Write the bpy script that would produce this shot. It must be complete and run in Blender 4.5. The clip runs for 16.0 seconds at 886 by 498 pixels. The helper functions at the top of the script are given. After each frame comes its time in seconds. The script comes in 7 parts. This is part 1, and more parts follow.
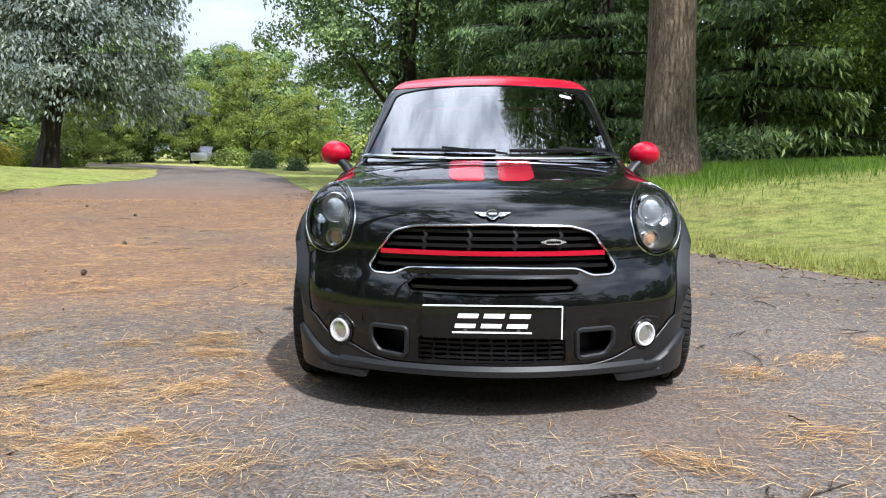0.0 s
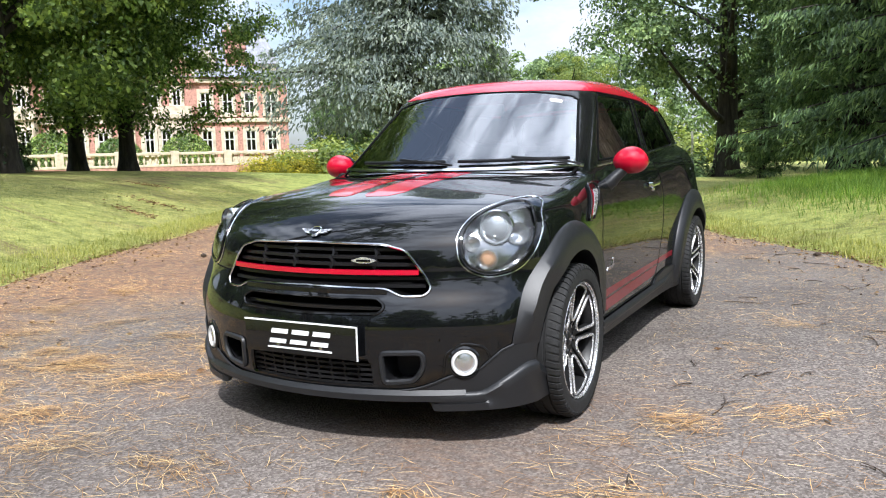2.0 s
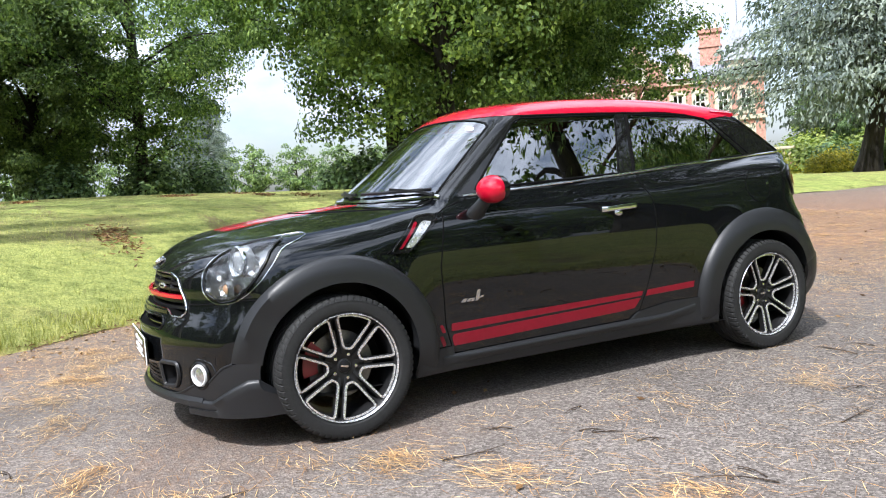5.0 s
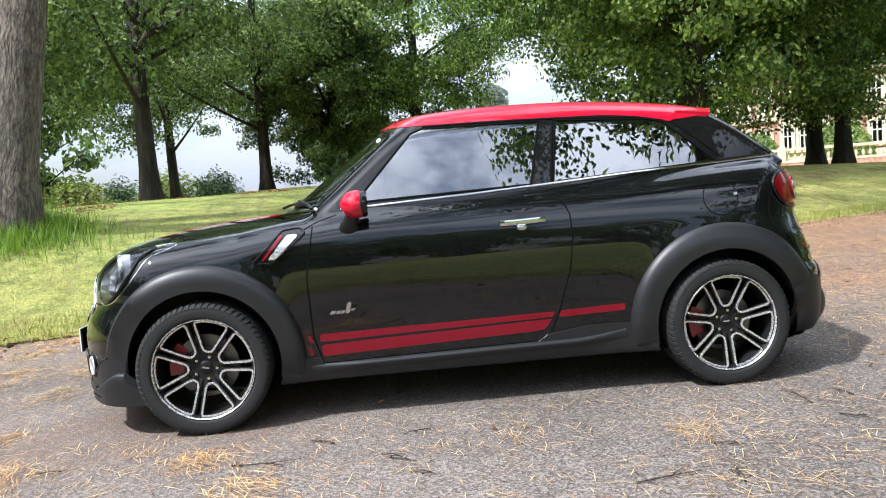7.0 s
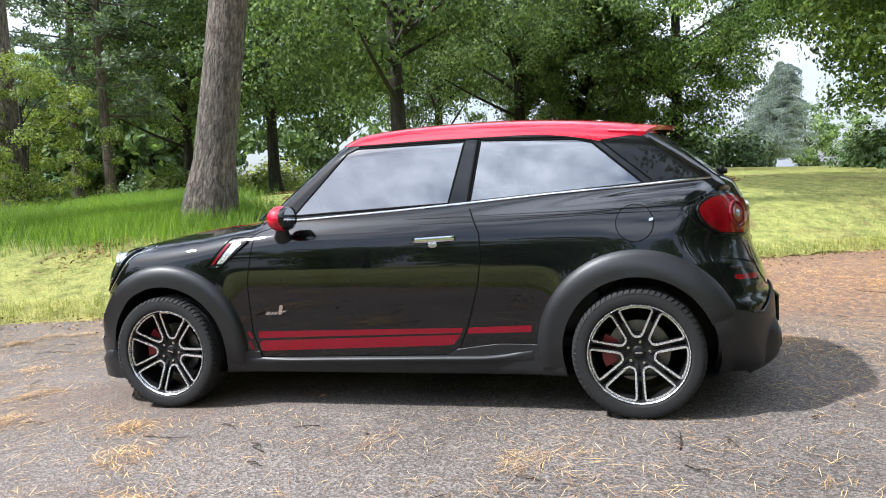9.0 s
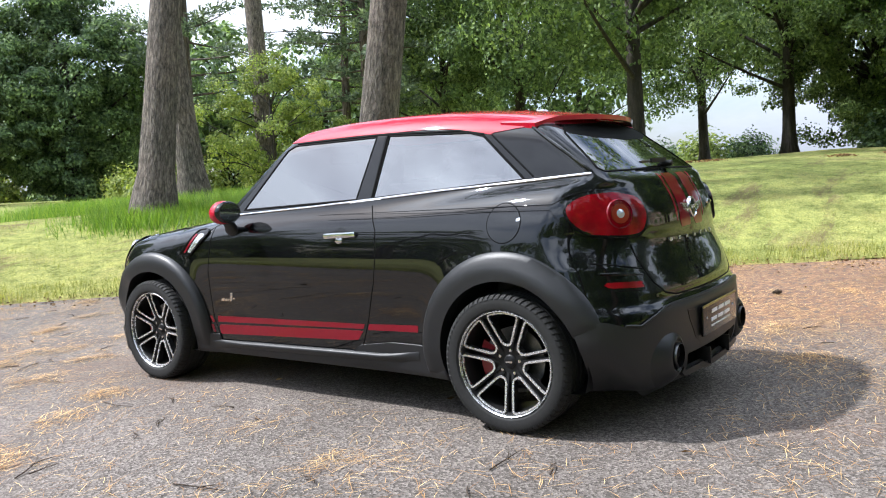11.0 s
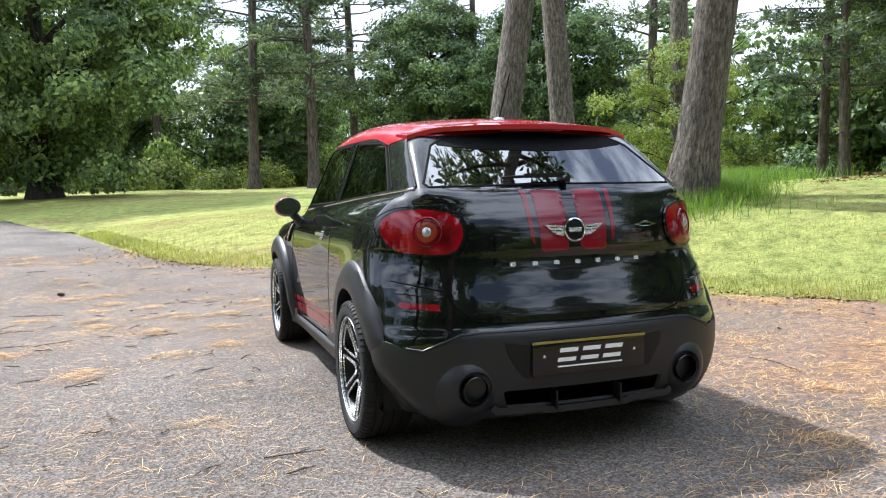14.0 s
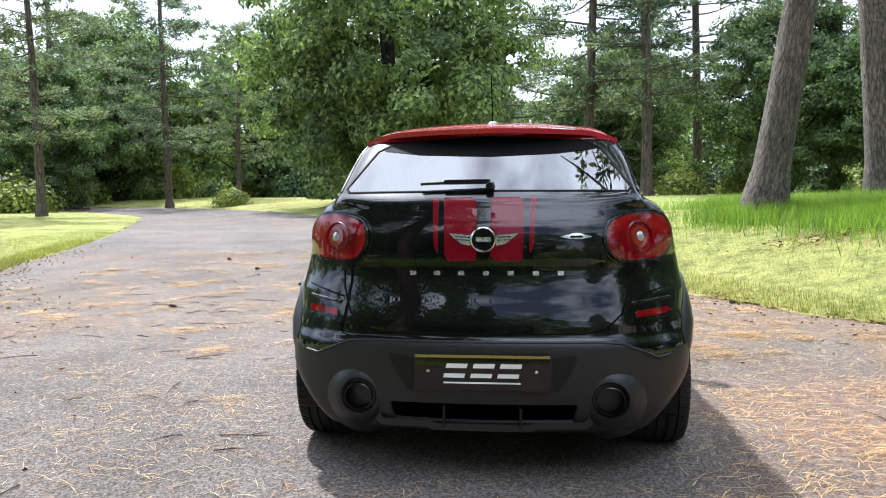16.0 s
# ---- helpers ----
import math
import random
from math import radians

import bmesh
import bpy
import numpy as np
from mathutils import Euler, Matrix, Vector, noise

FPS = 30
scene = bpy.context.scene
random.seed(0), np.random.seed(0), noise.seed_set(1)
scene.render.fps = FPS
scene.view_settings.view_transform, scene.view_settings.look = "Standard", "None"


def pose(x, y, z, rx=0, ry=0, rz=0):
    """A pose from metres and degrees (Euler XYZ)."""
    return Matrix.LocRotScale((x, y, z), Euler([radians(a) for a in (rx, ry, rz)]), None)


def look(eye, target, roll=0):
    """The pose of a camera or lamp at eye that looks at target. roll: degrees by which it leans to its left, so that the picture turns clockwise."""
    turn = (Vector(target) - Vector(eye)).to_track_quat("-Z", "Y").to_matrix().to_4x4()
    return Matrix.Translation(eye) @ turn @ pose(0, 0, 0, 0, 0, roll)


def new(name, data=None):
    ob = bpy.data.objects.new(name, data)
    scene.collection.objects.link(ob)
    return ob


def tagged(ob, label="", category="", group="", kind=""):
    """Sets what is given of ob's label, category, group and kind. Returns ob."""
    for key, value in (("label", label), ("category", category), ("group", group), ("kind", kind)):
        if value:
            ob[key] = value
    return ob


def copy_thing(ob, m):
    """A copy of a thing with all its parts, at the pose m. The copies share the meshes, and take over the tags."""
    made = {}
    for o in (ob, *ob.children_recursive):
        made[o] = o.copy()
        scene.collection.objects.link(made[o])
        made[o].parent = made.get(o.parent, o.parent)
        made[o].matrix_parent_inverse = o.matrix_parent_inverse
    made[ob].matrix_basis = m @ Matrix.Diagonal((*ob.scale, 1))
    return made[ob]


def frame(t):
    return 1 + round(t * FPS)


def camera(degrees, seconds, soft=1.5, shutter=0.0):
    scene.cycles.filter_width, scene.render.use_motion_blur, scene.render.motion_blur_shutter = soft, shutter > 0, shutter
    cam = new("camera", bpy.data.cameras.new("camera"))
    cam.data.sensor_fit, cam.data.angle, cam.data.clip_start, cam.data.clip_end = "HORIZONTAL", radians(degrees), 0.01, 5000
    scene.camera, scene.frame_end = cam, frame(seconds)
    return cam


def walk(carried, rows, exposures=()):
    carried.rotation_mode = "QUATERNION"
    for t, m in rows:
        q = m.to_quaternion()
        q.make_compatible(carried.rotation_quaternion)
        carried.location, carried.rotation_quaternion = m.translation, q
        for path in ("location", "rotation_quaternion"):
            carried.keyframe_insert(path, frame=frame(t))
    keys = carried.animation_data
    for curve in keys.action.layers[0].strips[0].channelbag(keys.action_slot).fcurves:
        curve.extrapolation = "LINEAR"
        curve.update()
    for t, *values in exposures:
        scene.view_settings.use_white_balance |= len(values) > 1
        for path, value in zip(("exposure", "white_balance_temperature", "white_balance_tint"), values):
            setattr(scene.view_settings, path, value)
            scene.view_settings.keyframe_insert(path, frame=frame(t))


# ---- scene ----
cam = camera(58.6, 16.0, 1.1)
PATH = [
    (0, (-0.053, -4.984, 1.049), (-0.143, -3.001, 0.806), 0.2),
    (0.5, (0.503, -4.941, 1.068), (0.151, -2.988, 0.822), -0.2),
    (1, (0.988, -4.759, 1.047), (0.408, -2.861, 0.802), -0.6),
    (1.5, (1.442, -4.568, 1.06), (0.674, -2.737, 0.82), -1.0),
    (2, (1.858, -4.392, 1.078), (0.929, -2.636, 0.85), -1.5),
    (2.5, (2.273, -4.087, 1.082), (1.171, -2.431, 0.872), -1.8),
    (3, (2.79, -3.858, 1.109), (1.509, -2.334, 0.915), -2.2),
    (3.5, (3.171, -3.553, 1.087), (1.733, -2.174, 0.906), -2.6),
    (4, (3.55, -3.201, 1.074), (1.972, -1.985, 0.903), -3.1),
    (4.5, (3.863, -2.846, 1.098), (2.175, -1.787, 0.929), -3.5),
    (5, (4.096, -2.405, 1.091), (2.311, -1.519, 0.925), -4.0),
    (7.5, (4.702, 0.039, 1.102), (2.708, 0.026, 0.951), -3.7),
    (8, (4.755, 0.507, 1.133), (2.77, 0.312, 0.988), -3.2),
    (8.5, (4.793, 0.983, 1.158), (2.833, 0.613, 1.014), -3.1),
    (9, (4.679, 1.42, 1.157), (2.757, 0.887, 1.005), -3.1),
    (11.5, (3.508, 3.476, 1.135), (2.009, 2.162, 0.971), -3.5),
    (12, (3.16, 3.804, 1.156), (1.807, 2.34, 0.995), -3.4),
    (12.5, (2.813, 4.188, 1.164), (1.634, 2.58, 1.01), -2.7),
    (13, (2.434, 4.445, 1.143), (1.426, 2.724, 0.99), -2.2),
    (13.5, (2.019, 4.654, 1.155), (1.191, 2.84, 1.002), -1.8),
    (14, (1.625, 4.859, 1.137), (0.971, 2.975, 0.987), -1.3),
    (14.5, (1.181, 4.908, 1.081), (0.731, 2.965, 0.94), -1.2),
    (15, (0.691, 5.014, 1.075), (0.475, 3.03, 0.946), -0.8),
    (15.5, (0.227, 5.083, 1.098), (0.241, 3.086, 0.978), -0.5),
    (16, (-0.201, 5.027, 1.107), (0.028, 3.044, 0.988), -0.4),
]
walk(cam, [(t, look(e, g, r)) for t, e, g, r in PATH], [(0, 0.67, 6150, 10), (1.5, 0.74, 6150, 10), (4, 1.0, 6150, 10), (12, 1.05, 6100, 10), (16, 1.14, 6050, 10)])


# ---------------------------------------------------------------- sky and sun
to_sun = Vector((0.40, -0.68, 1.0)).normalized()
world = bpy.data.worlds.new("sky")
scene.world = world
world.use_nodes = True
wt = world.node_tree
sky = wt.nodes.new("ShaderNodeTexSky")
sky.sky_type, sky.sun_disc = "NISHITA", False
sky.sun_elevation = math.asin(to_sun.z)
sky.sun_rotation = math.atan2(to_sun.x, to_sun.y)
sky.air_density, sky.dust_density, sky.ozone_density = 1.0, 2.0, 1.0
# thin white cloud over most of the sky
place = wt.nodes.new("ShaderNodeTexCoord")
squash = wt.nodes.new("ShaderNodeMapping")
squash.inputs["Scale"].default_value = (1.0, 1.0, 2.4)
cloud = wt.nodes.new("ShaderNodeTexNoise")
cloud.inputs["Scale"].default_value, cloud.inputs["Detail"].default_value, cloud.inputs["Roughness"].default_value = 2.6, 8.0, 0.60
cover = wt.nodes.new("ShaderNodeValToRGB")
cover.color_ramp.elements[0].position, cover.color_ramp.elements[0].color = 0.40, (0.06, 0.06, 0.06, 1)
cover.color_ramp.elements[1].position, cover.color_ramp.elements[1].color = 0.58, (1, 1, 1, 1)
veil = wt.nodes.new("ShaderNodeMix")
veil.data_type = "RGBA"
height_of = wt.nodes.new("ShaderNodeSeparateXYZ")
dome = wt.nodes.new("ShaderNodeMapRange")
dome.inputs["To Min"].default_value, dome.inputs["To Max"].default_value = 0.22, 1.5
cloud_white = wt.nodes.new("ShaderNodeVectorMath")
cloud_white.operation = "SCALE"
cloud_white.inputs[0].default_value = (13.6, 14.5, 16.3)
wt.links.new(place.outputs["Generated"], height_of.inputs[0])
wt.links.new(height_of.outputs["Z"], dome.inputs["Value"])
wt.links.new(dome.outputs["Result"], cloud_white.inputs["Scale"])
wt.links.new(cloud_white.outputs[0], veil.inputs[7])
wt.links.new(place.outputs["Generated"], squash.inputs["Vector"])
wt.links.new(squash.outputs["Vector"], cloud.inputs["Vector"])
wt.links.new(cloud.outputs["Fac"], cover.inputs["Fac"])
wt.links.new(cover.outputs["Color"], veil.inputs["Factor"])
wt.links.new(sky.outputs["Color"], veil.inputs[6])
wt.links.new(veil.outputs[2], wt.nodes["Background"].inputs["Color"])
wt.nodes["Background"].inputs["Strength"].default_value = 0.11
sun = new("sun", bpy.data.lights.new("sun", "SUN"))
sun.data.energy, sun.data.angle, sun.data.color = 4.1, radians(1.5), (1.0, 0.975, 0.945)
sun.rotation_euler = to_sun.to_track_quat("Z", "Y").to_euler()

# ---------------------------------------------------------------- geometry helpers
def spl(pairs):
    """Smooth curve through (x, value) knots, for arrays."""
    kx = np.array([p[0] for p in pairs], float)
    kv = np.array([p[1] for p in pairs], float)
    slope = np.diff(kv) / np.diff(kx)
    tan = np.zeros(len(kx))
    tan[1:-1] = (slope[1:] * np.diff(kx)[:-1] + slope[:-1] * np.diff(kx)[1:]) / (kx[2:] - kx[:-2])
    tan[0], tan[-1] = slope[0], slope[-1]

    def at(q):
        q = np.asarray(q, float)
        i = np.clip(np.searchsorted(kx, q) - 1, 0, len(kx) - 2)
        h = kx[i + 1] - kx[i]
        s = np.clip((q - kx[i]) / h, 0, 1)
        a, b = kv[i], kv[i + 1]
        return (a * (2 * s**3 - 3 * s**2 + 1) + b * (3 * s**2 - 2 * s**3)
                + h * (tan[i] * (s**3 - 2 * s**2 + s) + tan[i + 1] * (s**3 - s**2)))
    return at


def smax(a, b, k):
    h = np.maximum(k - np.abs(a - b), 0) / k
    return np.maximum(a, b) + h * h * k * 0.25


def smin(a, b, k):
    return -smax(-a, -b, k)


def mesh_of(name, verts, faces, mats, smooth=True, normals=None, mat_index=None):
    me = bpy.data.meshes.new(name)
    me.from_pydata([tuple(map(float, v)) for v in verts], [], [tuple(map(int, f)) for f in faces])
    for m in (mats if isinstance(mats, (list, tuple)) else [mats]):
        me.materials.append(m)
    if mat_index is not None:
        me.polygons.foreach_set("material_index", np.asarray(mat_index, np.int32))
    me.polygons.foreach_set("use_smooth", np.full(len(me.polygons), bool(smooth)))
    me.update()
    if normals is not None:
        me.normals_split_custom_set_from_vertices([tuple(map(float, n)) for n in normals])
    return me


def part(name, geo, mat, parent, label="", smooth=True, sharp=None, normals=None):
    """One mesh object, made from (vertices, faces), under its thing."""
    me = mesh_of(name, geo[0], geo[1], mat, smooth, normals)
    if smooth and normals is None:
        me.set_sharp_from_angle(angle=radians(sharp if sharp else 38))
    ob = new(name, me)
    if parent is not None:
        ob.parent = parent
    if label:
        ob["label"] = label
    return ob


def join(*geos):
    vs, fs, n = [], [], 0
    for v, f in geos:
        vs.extend([tuple(p) for p in v])
        fs.extend([tuple(i + n for i in q) for q in f])
        n += len(v)
    return vs, fs


def moved(geo, m):
    return [tuple(m @ Vector(v)) for v in geo[0]], geo[1]


def mirrored(geo):
    return [(-v[0], v[1], v[2]) for v in geo[0]], [tuple(reversed(f)) for f in geo[1]]


def sweep(path, section, closed=False, up=(0, 0, 1), caps=True):
    """Carry a closed 2D section (a, b) along a path: a across, b along the local up. up: one vector or one for each point."""
    pts = [Vector(p) for p in path]
    n, k = len(pts), len(section)
    vs, fs = [], []
    for i, p in enumerate(pts):
        if closed:
            d = pts[(i + 1) % n] - pts[i - 1]
        else:
            d = pts[min(i + 1, n - 1)] - pts[max(i - 1, 0)]
        d.normalize()
        u = Vector(up[i] if isinstance(up, list) else up)
        side = d.cross(u)
        if side.length < 1e-6:
            side = d.cross(Vector((1, 0.01, 0)))
        side.normalize()
        u = side.cross(d)
        for a, b in section:
            vs.append(tuple(p + side * a + u * b))
    for i in range(n if closed else n - 1):
        j = (i + 1) % n
        for q in range(k):
            r = (q + 1) % k
            fs.append((i * k + q, i * k + r, j * k + r, j * k + q))
    if caps and not closed:
        fs.append(tuple(reversed(range(k))))
        fs.append(tuple(range((n - 1) * k, n * k)))
    return vs, fs


def circle(r, k=8, ry=None):
    return [(r * math.cos(2 * math.pi * i / k), (ry or r) * math.sin(2 * math.pi * i / k)) for i in range(k)]


def lathe(profile, axis="x", k=48, closed=False):
    """Turn (radius, along) points round an axis through the origin."""
    vs, fs, n = [], [], len(profile)
    for i in range(k):
        c, s = math.cos(2 * math.pi * i / k), math.sin(2 * math.pi * i / k)
        for r, a in profile:
            vs.append({"x": (a, r * c, r * s), "y": (r * s, a, r * c), "z": (r * c, r * s, a)}[axis])
    for i in range(k):
        j = (i + 1) % k
        for q in range(n if closed else n - 1):
            r = (q + 1) % n
            fs.append((i * n + q, i * n + r, j * n + r, j * n + q))
    return vs, fs


def box(x0, y0, z0, x1, y1, z1, bevel=0.0):
    """A box, with its edges cut back by bevel."""
    bm = bmesh.new()
    bmesh.ops.create_cube(bm, size=1)
    for v in bm.verts:
        v.co = Vector(((x0 + x1) / 2 + v.co.x * (x1 - x0), (y0 + y1) / 2 + v.co.y * (y1 - y0), (z0 + z1) / 2 + v.co.z * (z1 - z0)))
    if bevel:
        bmesh.ops.bevel(bm, geom=list(bm.edges), offset=bevel, segments=2, affect="EDGES", profile=0.6)
    bm.verts.index_update()
    out = [tuple(v.co) for v in bm.verts], [tuple(v.index for v in f.verts) for f in bm.faces]
    bm.free()
    return out


def ball(cx, cy, cz, rx, ry, rz, k=24, rings=14):
    vs, fs = [], []
    for i in range(rings + 1):
        a = math.pi * i / rings
        for j in range(k):
            b = 2 * math.pi * j / k
            vs.append((cx + rx * math.sin(a) * math.cos(b), cy + ry * math.sin(a) * math.sin(b), cz + rz * math.cos(a)))
    for i in range(rings):
        for j in range(k):
            q = (j + 1) % k
            fs.append((i * k + j, (i + 1) * k + j, (i + 1) * k + q, i * k + q))
    return vs, fs


def prism(outline, lo, hi, axis="y"):
    """Extrude a closed 2D outline. axis y: the outline is (x, z); axis x: (y, z); axis z: (x, y)."""
    def put(a, b, c):
        return {"y": (a, c, b), "x": (c, a, b), "z": (a, b, c)}[axis]
    n = len(outline)
    vs = [put(a, b, lo) for a, b in outline] + [put(a, b, hi) for a, b in outline]
    fs = [tuple(range(n)), tuple(reversed(range(n, 2 * n)))]
    fs += [(i, i + n, (i + 1) % n + n, (i + 1) % n) for i in range(n)]
    return vs, fs


def rounded(points, r=0.02, seg=5):
    """Round the corners of a closed 2D outline."""
    out, n = [], len(points)
    for i in range(n):
        p, a, b = Vector(points[i]), Vector(points[i - 1]), Vector(points[(i + 1) % n])
        da, db = a - p, b - p
        c = min(r, da.length * 0.48, db.length * 0.48)
        s, e = p + da.normalized() * c, p + db.normalized() * c
        for k in range(seg + 1):
            t = k / seg
            out.append(tuple(s * (1 - t) ** 2 + p * 2 * t * (1 - t) + e * t * t))
    return out


def dense(points, step=0.02, closed=True):
    out, n = [], len(points)
    for i in range(n if closed else n - 1):
        a, b = Vector(points[i]), Vector(points[(i + 1) % n])
        k = max(1, int((b - a).length / step))
        out += [tuple(a + (b - a) * (q / k)) for q in range(k)]
    if not closed:
        out.append(tuple(points[-1]))
    return out


def poly_sd(poly, px, py):
    """Signed distance to a closed 2D outline, negative inside, for arrays."""
    px, py = np.asarray(px, float), np.asarray(py, float)
    best = np.full(px.shape, 1e9)
    inside = np.zeros(px.shape, bool)
    n = len(poly)
    for i in range(n):
        (ax, ay), (bx, by) = poly[i], poly[(i + 1) % n]
        ex, ey = bx - ax, by - ay
        t = np.clip(((px - ax) * ex + (py - ay) * ey) / (ex * ex + ey * ey + 1e-12), 0, 1)
        best = np.minimum(best, np.hypot(px - ax - t * ex, py - ay - t * ey))
        cross = (ay > py) != (by > py)
        with np.errstate(divide="ignore", invalid="ignore"):
            inside ^= cross & (px < ex * (py - ay) / (ey if ey else 1e-12) + ax)
    return np.where(inside, -best, best)

# ---------------------------------------------------------------- materials
def material(name, color, rough=0.5, metal=0.0, coat=0.0, spec=0.5, emit=None, strength=0.0):
    m = bpy.data.materials.new(name)
    m.use_nodes = True
    b = m.node_tree.nodes["Principled BSDF"]
    b.inputs["Base Color"].default_value = (*color, 1)
    b.inputs["Roughness"].default_value = rough
    b.inputs["Metallic"].default_value = metal
    b.inputs["Coat Weight"].default_value = coat
    b.inputs["Coat Roughness"].default_value = 0.02
    b.inputs["Specular IOR Level"].default_value = spec
    if emit:
        b.inputs["Emission Color"].default_value = (*emit, 1)
        b.inputs["Emission Strength"].default_value = strength
    return m


def nodes_of(m):
    t = m.node_tree
    return t, t.nodes["Principled BSDF"], t.links.new


def noise_node(t, scale, detail=4.0, rough=0.55, coords=None, stretch=None):
    n = t.nodes.new("ShaderNodeTexNoise")
    n.inputs["Scale"].default_value = scale
    n.inputs["Detail"].default_value = detail
    n.inputs["Roughness"].default_value = rough
    c = t.nodes.new("ShaderNodeTexCoord")
    mp = t.nodes.new("ShaderNodeMapping")
    mp.inputs["Scale"].default_value = stretch or (1, 1, 1)
    t.links.new(c.outputs[coords or "Object"], mp.inputs["Vector"])
    t.links.new(mp.outputs["Vector"], n.inputs["Vector"])
    return n


def ramp(t, source, stops):
    r = t.nodes.new("ShaderNodeValToRGB")
    e = r.color_ramp.elements
    while len(e) < len(stops):
        e.new(0.5)
    for el, (p, c) in zip(e, stops):
        el.position, el.color = p, (*c, 1)
    t.links.new(source, r.inputs["Fac"])
    return r


def bump(t, b, source, strength, dist):
    n = t.nodes.new("ShaderNodeBump")
    n.inputs["Strength"].default_value = strength
    n.inputs["Distance"].default_value = dist
    t.links.new(source, n.inputs["Height"])
    t.links.new(n.outputs["Normal"], b.inputs["Normal"])
    return n


def mixed(t, a, b, fac=None, mode="MIX", amount=0.5):
    m = t.nodes.new("ShaderNodeMix")
    m.data_type, m.blend_type = "RGBA", mode
    m.inputs["Factor"].default_value = amount
    if fac is not None:
        t.links.new(fac, m.inputs["Factor"])
    for s, v in ((6, a), (7, b)):
        if isinstance(v, tuple):
            m.inputs[s].default_value = (*v, 1)
        else:
            t.links.new(v, m.inputs[s])
    return m.outputs[2]


def speckled(name, color, rough, scale, amount, coat=0.0, metal=0.0, relief=0.0):
    """A plain finish with faint uneven colour and gloss."""
    m = material(name, color, rough, metal, coat)
    t, b, link = nodes_of(m)
    n = noise_node(t, scale, 5)
    dark = tuple(c * (1 - amount) for c in color)
    light = tuple(min(1, c * (1 + amount)) for c in color)
    link(ramp(t, n.outputs["Fac"], [(0.3, dark), (0.7, light)]).outputs["Color"], b.inputs["Base Color"])
    r = t.nodes.new("ShaderNodeMapRange")
    r.inputs["To Min"].default_value, r.inputs["To Max"].default_value = rough * 0.85, min(1, rough * 1.2)
    link(noise_node(t, scale * 0.23, 3).outputs["Fac"], r.inputs["Value"])
    link(r.outputs["Result"], b.inputs["Roughness"])
    if relief:
        bump(t, b, n.outputs["Fac"], 0.5, relief)
    return m


def glass(name, tint, ior=2.1):
    """A thin pane: mirror-like by Fresnel, otherwise clear and tinted."""
    m = bpy.data.materials.new(name)
    m.use_nodes = True
    t = m.node_tree
    t.nodes.remove(t.nodes["Principled BSDF"])
    out = t.nodes["Material Output"]
    tr, gl = t.nodes.new("ShaderNodeBsdfTransparent"), t.nodes.new("ShaderNodeBsdfGlossy")
    tr.inputs["Color"].default_value = (*tint, 1)
    gl.inputs["Roughness"].default_value = 0.008
    gl.inputs["Color"].default_value = (1, 1, 1, 1)
    f = t.nodes.new("ShaderNodeFresnel")
    f.inputs["IOR"].default_value = ior
    mx = t.nodes.new("ShaderNodeMixShader")
    t.links.new(f.outputs["Fac"], mx.inputs["Fac"])
    t.links.new(tr.outputs[0], mx.inputs[1])
    t.links.new(gl.outputs[0], mx.inputs[2])
    t.links.new(mx.outputs[0], out.inputs["Surface"])
    return m


PAINT = speckled("black_paint", (0.0026, 0.0029, 0.0034), 0.36, 60, 0.25, coat=1.0)
PAINT.node_tree.nodes["Principled BSDF"].inputs["Specular IOR Level"].default_value = 0.03
PAINT.node_tree.nodes["Principled BSDF"].inputs["Coat IOR"].default_value = 1.52
RED = speckled("red_paint", (0.40, 0.002, 0.020), 0.4, 40, 0.06, coat=0.9)
DECAL = speckled("red_decal", (0.17, 0.002, 0.011), 0.35, 40, 0.08, coat=0.8)
PLASTIC = speckled("grey_plastic", (0.0120, 0.0125, 0.0140), 0.42, 900, 0.25, relief=0.0004)
PLASTIC.node_tree.nodes["Principled BSDF"].inputs["Specular IOR Level"].default_value = 0.40
BLACK = speckled("black_plastic", (0.008, 0.008, 0.009), 0.38, 400, 0.3)
RUBBER = speckled("tyre_rubber", (0.0075, 0.0075, 0.0075), 0.75, 180, 0.35, relief=0.0006)
SEAL = material("seal_rubber", (0.0018, 0.0018, 0.0018), 0.7)
CHROME = material("chrome", (0.62, 0.63, 0.64), 0.12, 1.0)
ALLOY = speckled("machined_alloy", (0.64, 0.64, 0.65), 0.26, 300, 0.06, metal=0.75)
GLOSSBLACK = material("gloss_black", (0.006, 0.006, 0.006), 0.22, 0.0, 0.7)
DISC = speckled("brake_disc", (0.17, 0.165, 0.16), 0.38, 120, 0.2, metal=1.0)
CALIPER = material("red_caliper", (0.22, 0.006, 0.010), 0.4, 0.0, 0.4)
WHITE = material("white_print", (0.80, 0.80, 0.80), 0.4)
DARKGLASS = glass("tinted_glass", (0.13, 0.14, 0.14), 2.9)
REARGLASS = glass("rear_window_glass", (0.10, 0.11, 0.11), 2.15)
SCREENGLASS = glass("windscreen_glass", (0.44, 0.48, 0.46), 2.8)
LENS = glass("lamp_lens", (0.94, 0.95, 0.95), 1.45)
REDLENS = speckled("red_lens", (0.19, 0.0015, 0.006), 0.10, 9, 0.6, 0.9)
AMBER = material("amber_lens", (0.50, 0.30, 0.18), 0.2, 0.0, 1.0)
PALEGLASS = material("pale_lens", (0.36, 0.38, 0.40), 0.16, 0.4, 1.0)
SILVERCUP = material("lamp_reflector", (0.60, 0.61, 0.62), 0.25, 0.9)
LAMPGREY = material("lamp_housing", (0.33, 0.335, 0.345), 0.17, 0.9, 0.5)
